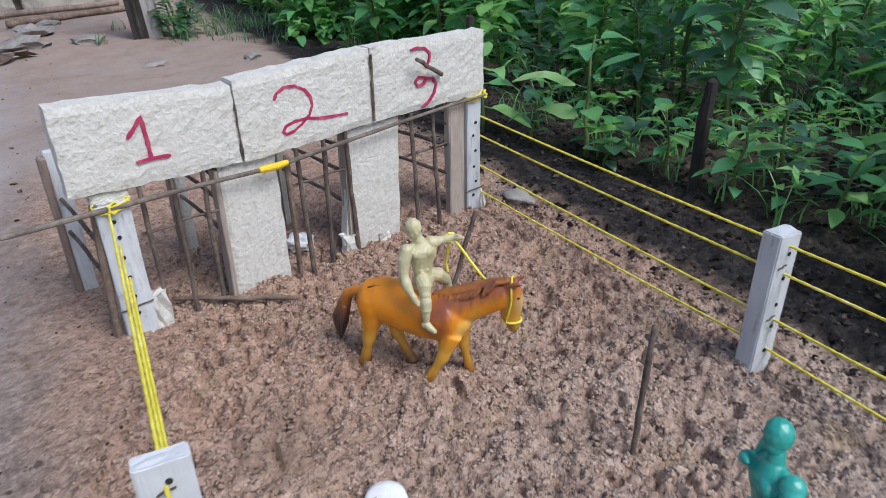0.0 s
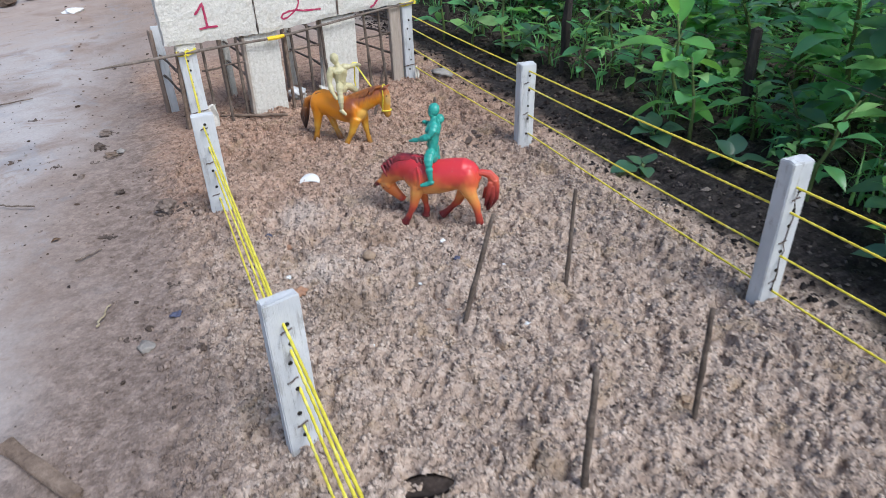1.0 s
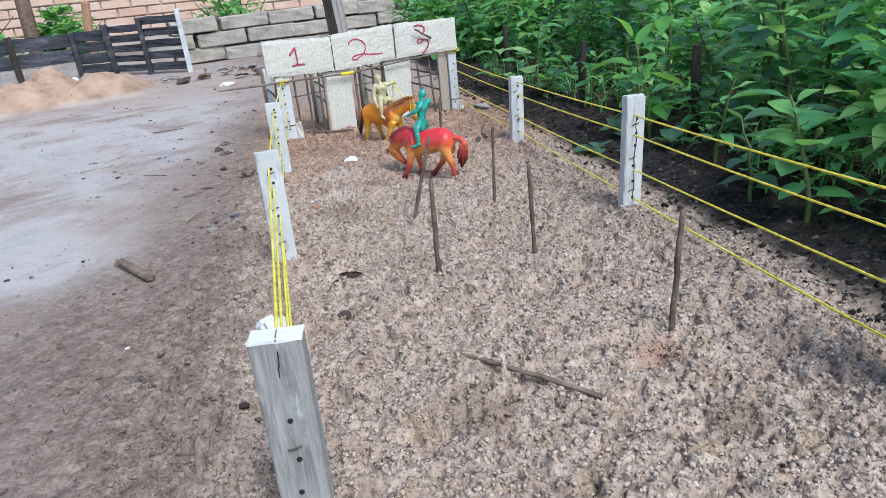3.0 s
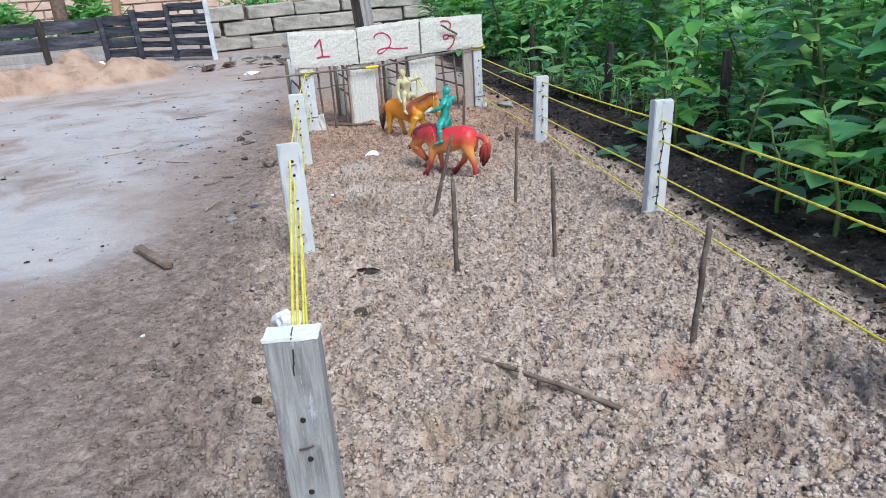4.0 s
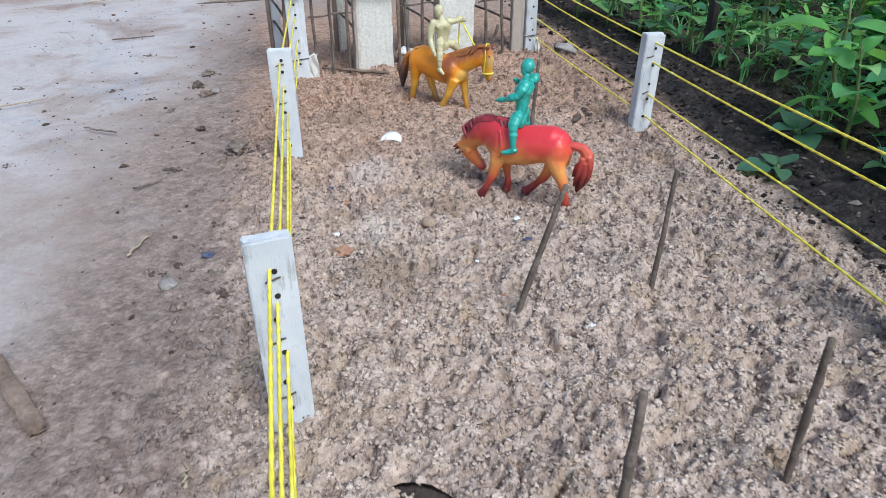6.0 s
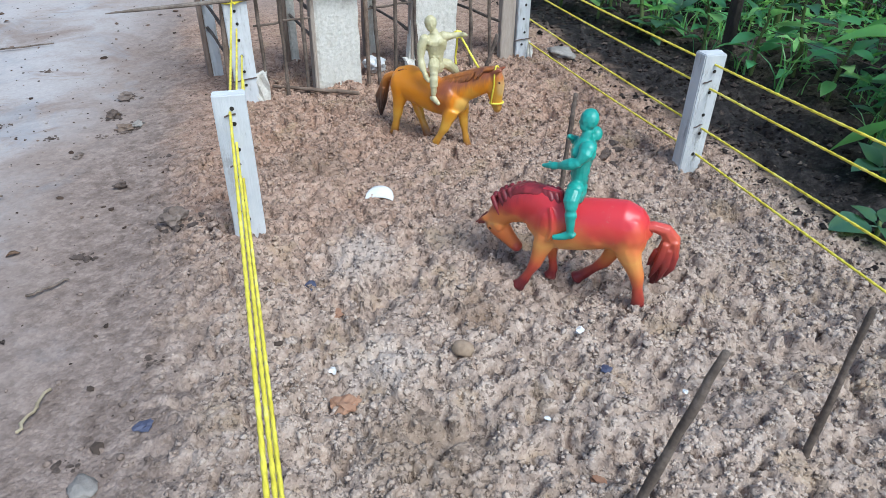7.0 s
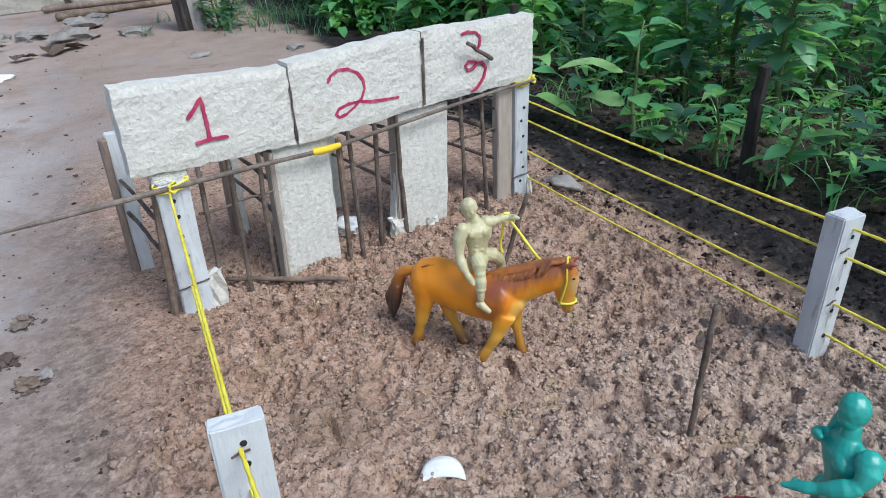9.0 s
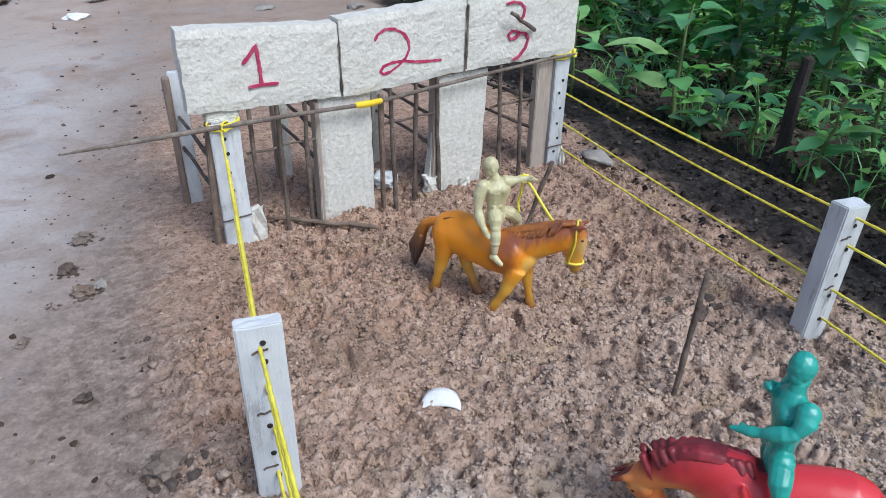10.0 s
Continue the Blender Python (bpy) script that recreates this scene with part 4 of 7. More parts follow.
def stroke(board, name, lines, width, label, seed):
    """Brush strokes drawn on the board's face."""
    r = random.Random(seed)
    bm = bmesh.new()
    for k, line in enumerate(lines):
        pts = []
        for (a, b), (c, d) in zip(line, line[1:]):
            m = max(2, int(math.hypot(c - a, d - b) / 0.0022))
            pts += [(a + (c - a) * i / m, b + (d - b) * i / m) for i in range(m)]
        pts.append(line[-1])
        y = -0.0016 - 0.0003 * k
        left, right = [], []
        for i, (a, b) in enumerate(pts):
            p, q = pts[max(i - 1, 0)], pts[min(i + 1, len(pts) - 1)]
            t = math.atan2(q[1] - p[1], q[0] - p[0]) + math.pi / 2
            w = width * 0.5 * r.uniform(0.75, 1.2) * (0.65 if i in (0, len(pts) - 1) else 1)
            left.append((bm.verts.new((a + math.cos(t) * w, y, b + math.sin(t) * w)), bm.verts.new((a + math.cos(t) * w, y + 0.0022, b + math.sin(t) * w))))
            right.append((bm.verts.new((a - math.cos(t) * w, y, b - math.sin(t) * w)), bm.verts.new((a - math.cos(t) * w, y + 0.0022, b - math.sin(t) * w))))
        for i in range(len(pts) - 1):
            bm.faces.new((left[i][0], right[i][0], right[i + 1][0], left[i + 1][0]))
            bm.faces.new((left[i][0], left[i + 1][0], left[i + 1][1], left[i][1]))
            bm.faces.new((right[i][0], right[i][1], right[i + 1][1], right[i + 1][0]))
    bmesh.ops.recalc_face_normals(bm, faces=bm.faces[:])
    return part(name, bm, M_MARK, board, label)


b1 = foam_slab("sign_board", [(0.0, 0.128), (0.1385, 0.124), (0.1385, 0.191), (0.0, 0.198)], 0.0, 0.021, 1)
b2 = foam_slab("sign_board", [(0.1400, 0.123), (0.2735, 0.131), (0.2735, 0.2015), (0.1400, 0.1945)], -0.001, 0.021, 2)
b3 = foam_slab("sign_board", [(0.2755, 0.131), (0.4165, 0.134), (0.4165, 0.200), (0.2755, 0.2015)], 0.0, 0.021, 3)
stroke(b1, "numeral", [[(0.0500, 0.1655), (0.0560, 0.1715), (0.0635, 0.1800), (0.0640, 0.1690), (0.0645, 0.1580), (0.0648, 0.1460)], [(0.0530, 0.1452), (0.0650, 0.1462), (0.0800, 0.1455)]], 0.0030, "hand-painted crimson numeral 1", 1)
stroke(b2, "numeral", [[(0.1740, 0.1720), (0.1770, 0.1775), (0.1850, 0.1815), (0.1950, 0.1810), (0.2040, 0.1760), (0.2090, 0.1690), (0.2100, 0.1610), (0.2060, 0.1530), (0.1980, 0.1465), (0.1890, 0.1415), (0.1820, 0.1400), (0.1790, 0.1430), (0.1820, 0.1475), (0.1910, 0.1500), (0.2030, 0.1505), (0.2160, 0.1480), (0.2280, 0.1470), (0.2460, 0.1465)]], 0.0027, "hand-painted crimson numeral 2", 2)
stroke(b3, "numeral", [[(0.3210, 0.1930), (0.3300, 0.1945), (0.3390, 0.1925), (0.3440, 0.1870), (0.3430, 0.1800), (0.3390, 0.1740)], [(0.3390, 0.1640), (0.3300, 0.1660), (0.3250, 0.1620), (0.3280, 0.1575), (0.3350, 0.1585), (0.3390, 0.1630), (0.3470, 0.1620), (0.3510, 0.1560), (0.3480, 0.1470), (0.3400, 0.1385), (0.3330, 0.1355)]], 0.0024, "hand-painted crimson numeral 3", 3)
r_gate = random.Random(8)
bm = bmesh.new()
twig_mesh(bm, (0.318, -0.014, 0.187), (0.356, -0.004, 0.165), 0.0017, 0.0021, 0.0008, 5, r_gate)
part("nail_twig", bm, M_TWIG, gate, "dark twig stuck into the foam")
# added dark strip along the joint of boards 2 and 3
bm = bmesh.new()
twig_mesh(bm, (0.2745, -0.0022, 0.196), (0.2738, -0.0022, 0.134), 0.0012, 0.0012, 0.0006, 6, r_gate)
part("joint_twig", bm, M_TWIG, gate)
# added thinner dark strip that draws the gap between boards 1 and 2
bm = bmesh.new()
twig_mesh(bm, (0.1392, -0.0012, 0.172), (0.1395, -0.0012, 0.128), 0.0007, 0.0007, 0.0005, 6, r_gate)
part("joint_twig", bm, M_TWIG, gate)
foam_slab("panel", [(0.1165, -0.008), (0.1720, -0.008), (0.1715, 0.1235), (0.1180, 0.1225)], 0.006, 0.018, 4)
foam_slab("panel", [(0.2360, 0.000), (0.3030, 0.000), (0.3070, 0.1295), (0.2460, 0.1275)], 0.006, 0.018, 5)
foam_slab("panel", [(0.0140, 0.116), (0.0440, 0.116), (0.0430, 0.1265), (0.0150, 0.1265)], 0.004, 0.016, 6)


def slat(u0, u1, v0, v1, z0, z1, material, seed, name="slat", lean=0.0, label=""):
    r = random.Random(seed)
    bm = bmesh.new()
    box(bm, u0, u1, v0, v1, z0, z1, 0, 0.0006, 2, r)
    for v in bm.verts:
        v.co.x += lean * (v.co.z - z0)
    bmesh.ops.bevel(bm, geom=[e for e in bm.edges if e.calc_face_angle(0) > 0.9], offset=0.0008, segments=2, affect='EDGES')
    return part(name, bm, material, gate, label)


slat(0.1115, 0.1158, 0.0035, 0.017, -0.010, 0.1215, M_GREYWOOD, 14, "frame_slat", 0.012, "bare tan wood along the panel's edge")
slat(0.2385, 0.2425, 0.0045, 0.018, -0.006, 0.1265, M_GREYWOOD, 15, "frame_slat", 0.030, "bare tan wood along the panel's edge")
slat(0.1790, 0.1830, 0.002, 0.008, -0.004, 0.1190, M_STICK, 16, "frame_slat", 0.0)
post_l = slat(0.0145, 0.0400, -0.004, 0.006, -0.012, 0.1165, M_POST, 11, "front_post", 0.0, "white-painted slat with holes")
post_r = slat(0.3935, 0.4130, 0.001, 0.014, -0.012, 0.1325, M_POST, 12, "front_post", 0.0, "white-painted slat with holes")
slat(0.3700, 0.3900, 0.002, 0.012, -0.012, 0.1315, M_GREYWOOD, 13, "front_post", 0.0, "bare grey-brown wooden slat")
for post, u, v in ((post_l, 0.027, -0.0042), (post_r, 0.4035, 0.0008)):
    for z in (0.104, 0.09, 0.072, 0.054, 0.036, 0.02):
        bm = bmesh.new()
        bmesh.ops.create_cone(bm, cap_ends=True, segments=9, radius1=0.0018, radius2=0.0015, depth=0.0012, matrix=pose(u + r_gate.uniform(-0.002, 0.002), v, z, 90))
        part("drill_hole", bm, M_HOLE, post)
    bm = bmesh.new()
    twig_mesh(bm, (u - 0.014, v - 0.001, 0.026), (u + 0.013, v - 0.001, 0.028), 0.0007, 0.0007, 0.0005, 5, r_gate, False)
    part("wire_tie", bm, M_WIRE, post)
bm = bmesh.new()
foam_r = random.Random(4)
box(bm, 0.036, 0.052, -0.003, 0.008, -0.008, 0.030, 0, 0.0025, 2, foam_r)
part("foam_chip", bm, M_FOAM, gate)
for u0, u1, v0, v1, z0, z1 in ((0.232, 0.244, 0.000, 0.010, -0.004, 0.020), (0.276, 0.286, 0.000, 0.006, 0.000, 0.009), (0.412, 0.420, 0.000, 0.010, -0.004, 0.020)):
    bm = bmesh.new()
    box(bm, u0, u1, v0, v1, z0, z1, 0, 0.0024, 2, foam_r)
    part("foam_chip", bm, M_FOAM, gate)
# rear legs of the stall dividers, pale in front with bare wood on the side
for k, (u, v, h, w) in enumerate([(0.006, 0.108, 0.136, 0.013), (0.1120, 0.120, 0.124, 0.011), (0.2230, 0.118, 0.124, 0.011), (0.3330, 0.118, 0.126, 0.011)]):
    slat(u, u + w, v, v + 0.009, -0.012, h, M_FOAM if k else M_POST, 20 + k, "rear_leg", 0.0, "pale slat")
    slat(u - 0.006, u, v - 0.002, v + 0.008, -0.012, h - 0.004, M_PLANK, 30 + k, "rear_slat", 0.0)
for k, (ua, ub) in enumerate([(0.014, 0.008), (0.122, 0.116), (0.246, 0.228), (0.372, 0.338)]):
    for z in (0.056, 0.088, 0.112)[:3 if k else 2]:
        bm = bmesh.new()
        twig_mesh(bm, (ua, 0.008, z - 0.004), (ub, 0.122, z + 0.006), 0.0020, 0.0016, 0.0012, 6, r_gate)
        part("rail", bm, M_TWIG, gate)
slat(0.0050, 0.0105, 0.001, 0.009, -0.005, 0.118, M_STICK, 41, "front_slat", 0.06)
# upright bars of the three doors
for ua, ub in ((0.0510, 0.0525), (0.0765, 0.0770), (0.1030, 0.1010), (0.1900, 0.1955), (0.2190, 0.2170), (0.2430, 0.2470), (0.3205, 0.3260), (0.3480, 0.3540)):
    x, y = gate_xy(ub, 0.003)
    bm = bmesh.new()
    twig_mesh(bm, (ub, 0.003, gz(x, y) - 0.01), (ua, 0.003, 0.124 + 0.02 * ua), 0.0023, 0.0020, 0.0006, 7, r_gate)
    part("bar", bm, M_TWIG, gate)
for ua, ub, z in ((0.046, 0.116, 0.083), (0.184, 0.246, 0.088), (0.312, 0.37, 0.085)):
    bm = bmesh.new()
    twig_mesh(bm, (ua, 0.0065, z), (ub, 0.0065, z + 0.003), 0.0013, 0.0012, 0.0009, 6, r_gate)
    part("crossbar", bm, M_TWIG, gate)
bm = bmesh.new()
tube_points(bm, [(-0.103, -0.012, 0.1165), (-0.07, -0.009, 0.1165), (-0.03, -0.007, 0.1160), (0.04, -0.0065, 0.1165), (0.10, -0.006, 0.1165), (0.166, -0.006, 0.1155), (0.23, -0.005, 0.121), (0.30, -0.004, 0.1265), (0.36, -0.004, 0.131), (0.414, -0.004, 0.1335)],
            [0.0005, 0.0020, 0.0023, 0.0022, 0.0020, 0.0019, 0.0019, 0.0018, 0.0016, 0.0014], 8, 0.06, r_gate)
rod = part("rod", bm, M_ROD, gate, "long thin grey-brown stick across the front")
bm = bmesh.new()
loft(bm, [(0.150, -0.006, 0.1160, 0.0028, 0.0028), (0.157, -0.006, 0.1158, 0.0034, 0.0032), (0.166, -0.006, 0.1157, 0.0032, 0.0035), (0.172, -0.006, 0.1163, 0.0029, 0.0028), (0.177, -0.006, 0.1167, 0.0024, 0.0024)], 10)
part("tape", bm, M_TAPE, rod, "yellow tape wound round the stick")


def knot(parent, c, r, seed):
    rg = random.Random(seed)
    bm = bmesh.new()
    pts = []
    for i in range(26):
        a = i * 0.9
        pts.append((c[0] + r * math.cos(a) * rg.uniform(0.8, 1.1), c[1] + r * math.sin(a * 1.1) * 0.9, c[2] + r * math.sin(a) * rg.uniform(0.6, 1.0) + 0.0004 * (i - 13) * 0.3))
    tube_points(bm, pts, [0.0008] * len(pts), 6)
    return part("string_knot", bm, M_STRING, parent, "knotted yellow string")


knot(rod, (0.027, -0.006, 0.1165), 0.0040, 1)
knot(gate, (0.416, -0.001, 0.134), 0.0040, 2)
for ku, kv, ru, rv, kz in ((0.0272, 0.0005, 0.0142, 0.0082, 0.1135), (0.4035, 0.0070, 0.0112, 0.0092, 0.1290)):
    bm = bmesh.new()
    wound = [(ku + ru * math.cos(q), kv + rv * math.sin(q), kz + 0.0011 * q / 6.283 + 0.0012 * math.sin(q + 1)) for q in (i * 0.35 for i in range(90))]
    tube_points(bm, wound, [0.0008] * len(wound), 6)
    part("string_binding", bm, M_STRING, gate, "yellow string wound round the slat")


# ---- toy horses and riders (millimetres; x ahead, y to its left, z up) ----
def leg(bm, hip, knee, fetlock, hoof, thick):
    (x0, y0, z0), (x1, y1, z1), (x2, y2, z2), (x3, y3, z3) = hip, knee, fetlock, hoof
    loft(bm, mm([(x0, y0, z0, thick * 1.4, thick * 1.05), ((x0 * 2 + x1) / 3, (y0 * 2 + y1) / 3, (z0 * 2 + z1) / 3, thick * 1.2, thick), ((x0 + 2 * x1) / 3, (y0 + 2 * y1) / 3, (z0 + 2 * z1) / 3, thick * 0.9, thick * 0.8),
                 (x1, y1, z1, thick * 0.78, thick * 0.74), ((x1 + x2) / 2, (y1 + y2) / 2, (z1 + z2) / 2, thick * 0.55, thick * 0.55), (x2, y2, z2, thick * 0.66, thick * 0.64),
                 ((x2 + x3) / 2, (y2 + y3) / 2, (z2 + z3) / 2, thick * 0.68, thick * 0.68), (x3, y3, z3, thick * 0.95, thick * 0.85)]), 10)


def toy_horse(name, m, label, paint, hair, brush, trunk, neck, head, legs, mane, tail, ears, muscles, ridges=()):
    t = thing(name, m, label, "toy horse", "toy horses")
    bm = bmesh.new()
    loft(bm, mm(trunk), 36)
    loft(bm, mm(neck), 28)
    loft(bm, mm(head), 24)
    for g in legs:
        leg(bm, *g)
    for e in (*ears, *ridges):
        loft(bm, mm(e), 8)
    for x, y, z, rx, ry, rz in muscles:
        for s in (-1, 1):
            ball(bm, x * 0.001, s * y * 0.001, z * 0.001, rx * 0.001, ry * 0.001, rz * 0.001)
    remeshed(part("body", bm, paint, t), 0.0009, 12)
    for nm, sets, lab, hue in (("mane", mane, "dark moulded mane", hair), ("tail", tail, "moulded tail darkening towards its tip", brush)):
        bm = bmesh.new()
        for s in sets:
            loft(bm, mm(s), 8)
        remeshed(part(nm, bm, hue, t, lab), 0.0007, 3)
    return t


RED_AT, RED_TURN = (0.3107, 0.1987), 143.2
rm = random.Random(4)
RED_LOCKS = []
for k in range(12):
    x, l = 18 + 4.1 * k + rm.uniform(-1, 1), rm.uniform(0.8, 1.25)
    top = 77.5 - 0.016 * max(0, x - 36) ** 2 - 0.10 * max(0, x - 36)
    out = 5.6 - 0.02 * (x - 20)
    yc = -0.16 * max(0, x - 22)
    for side in (1, -1):
        RED_LOCKS.append([(x, yc + side * out * 0.5, top - 0.8, 2.4, 3.0), (x - 3.0 * l, yc + side * (out + 1.2), top - 5.5 * l, 1.9, 1.9), (x - 5.6 * l, yc + side * (out + 2.1), top - 10.5 * l, 0.8, 0.9)])
red = toy_horse(
    "toy_horse", pose(*RED_AT, 0.0, 0, 0, RED_TURN), "glossy red plastic toy horse with lowered head and orange belly", M_RED, M_REDDARK, M_REDTAIL,
    [(-47, 0, 57, 5, 5), (-44, 0, 57, 11.5, 9.5), (-38, 0, 58, 16, 14), (-29, 0, 59.4, 18.4, 16), (-20, 0, 59.2, 17.8, 15.8), (-10, 0, 57, 18.6, 15.4), (0, 0, 54.5, 19.2, 15.4), (10, 0, 54, 20.6, 15.4), (20, 0, 55, 20.6, 14.8), (28, 0, 55, 17.5, 12.2), (35, 0, 55, 10, 8)],
    [(16, 0, 60, 17.5, 12.5), (27, -0.5, 62, 17, 11), (37, -2, 62, 15.8, 9.4), (46, -3.6, 58, 13, 8.0), (53.5, -5.4, 52, 10.5, 7.0), (59, -7, 45.5, 9, 6.4), (61.5, -8, 40, 7.6, 5.8)],
    [(66, -9, 42, 5.8, 5.2), (62, -9, 38, 8.2, 6.2), (57, -9, 33, 7.9, 5.7), (51.5, -9, 27.5, 6.2, 4.7), (46.5, -9, 22.5, 5.0, 4.3), (43, -9, 19.5, 4.4, 3.9)],
    [((20, 8.5, 46), (26, 10.5, 22), (33, 11.5, 7), (37, 11.5, 0.5), 6.2), ((22, -9, 46), (18, -8, 24), (15.5, -7, 9), (17.5, -7, 2), 5.7),
     ((-34, 9, 50), (-44.5, 9, 27), (-48, 9, 9), (-48.5, 9, 0.8), 7.0), ((-31, -9, 46), (-20, -11, 21), (-7, -12, 7), (-1, -12, 1.5), 6.3)],
    [[(6, 0, 73.5, 1.8, 3), (18, -0.3, 74, 3.6, 6), (29, -1, 75.0, 4.2, 7.0), (38, -2, 74.4, 4.8, 7.2), (45.5, -3.6, 70.5, 5, 6.6), (53, -5.2, 61.6, 5, 6), (60, -7, 51.5, 4.4, 5.4), (66, -8.8, 43, 3.6, 4.4), (71, -10, 37.5, 2.4, 3), (76, -11.5, 33.5, 0.9, 1.2)],
     *RED_LOCKS],
    [[(-42, 0, 61, 4, 4.4), (-49, -1, 62.4, 3.9, 4.2), (-57, -2, 60.6, 5, 4.6), (-61.5, -3, 54.5, 6.4, 5.2), (-61.5, -3, 47, 7.2, 5.4), (-60, -3.6, 39, 8.2, 5.2), (-58.5, -4, 31.5, 8, 4.8), (-57, -4, 24, 5.6, 4), (-54.5, -4, 16, 1.8, 1.8)],
     [(-64, 0, 54, 3.4, 3), (-66, 0.5, 43, 3, 2.6), (-65.5, 0, 33, 2.2, 2), (-62, -1, 25, 0.9, 0.9)], [(-59, 1.5, 52, 3, 2.4), (-57, 2, 40, 2.8, 2.2), (-54, 1.5, 29, 2, 1.6), (-52, 0, 22, 0.8, 0.8)],
     [(-62, 1.5, 48, 2.6, 2.2), (-61.5, 2, 37, 2.6, 2.2), (-59, 1.5, 26, 1.8, 1.6), (-57.5, 0, 19, 0.7, 0.7)], [(-54, -2, 44, 2.4, 2), (-51.5, -2.5, 37, 2, 1.8), (-49.5, -3, 30, 0.8, 0.8)]],
    [[(65, -5, 45, 3, 2), (70, -5, 42, 2.5, 1.7), (77, -6, 36.5, 0.7, 0.7)], [(65, -13, 44, 3, 2), (70, -13.5, 41, 2.5, 1.7), (77, -14, 35, 0.7, 0.7)]],
    [(-34, 8.4, 57, 12, 8.4, 15.5), (-37, 9, 45, 8.4, 6.2, 11), (-42, 5.5, 53, 5, 6, 10), (20, 8.4, 56, 8.6, 7.2, 15), (22, 9, 47, 6.4, 5.2, 9), (-12, 8.6, 54, 12, 7.2, 11)],
    [[(19, 12.6, 71, 1.6, 1.0), (16, 15.4, 63, 1.7, 1.2), (15.4, 16.4, 55, 1.7, 1.2), (18, 15.8, 46, 1.5, 1.0)], [(60, -3.4, 40, 3.6, 2.4), (57, -3.2, 36, 3.2, 2.2)], [(44.5, -4.8, 22.5, 1.6, 1.0), (43, -5.2, 20.5, 1.3, 0.9)]])
ORANGE_LOCKS = []
for k in range(14):
    x, l = 15 + 3.1 * k + rm.uniform(-0.8, 0.8), rm.uniform(0.8, 1.3)
    top, out = 72.5 + 0.40 * (x - 17), 5.6 - 0.035 * (x - 17)
    yc = 0.08 * (x - 17)
    ORANGE_LOCKS.append([(x, yc - out * 0.4, top + 0.8, 1.5, 2.0), (x - 2.4 * l, yc - out - 1.2, top - 5 * l, 1.0, 1.2), (x - 4.6 * l, yc - out - 2.6, top - 9.5 * l, 0.5, 0.6)])
ORANGE_AT, ORANGE_TURN = (0.287, 0.473), -51.0
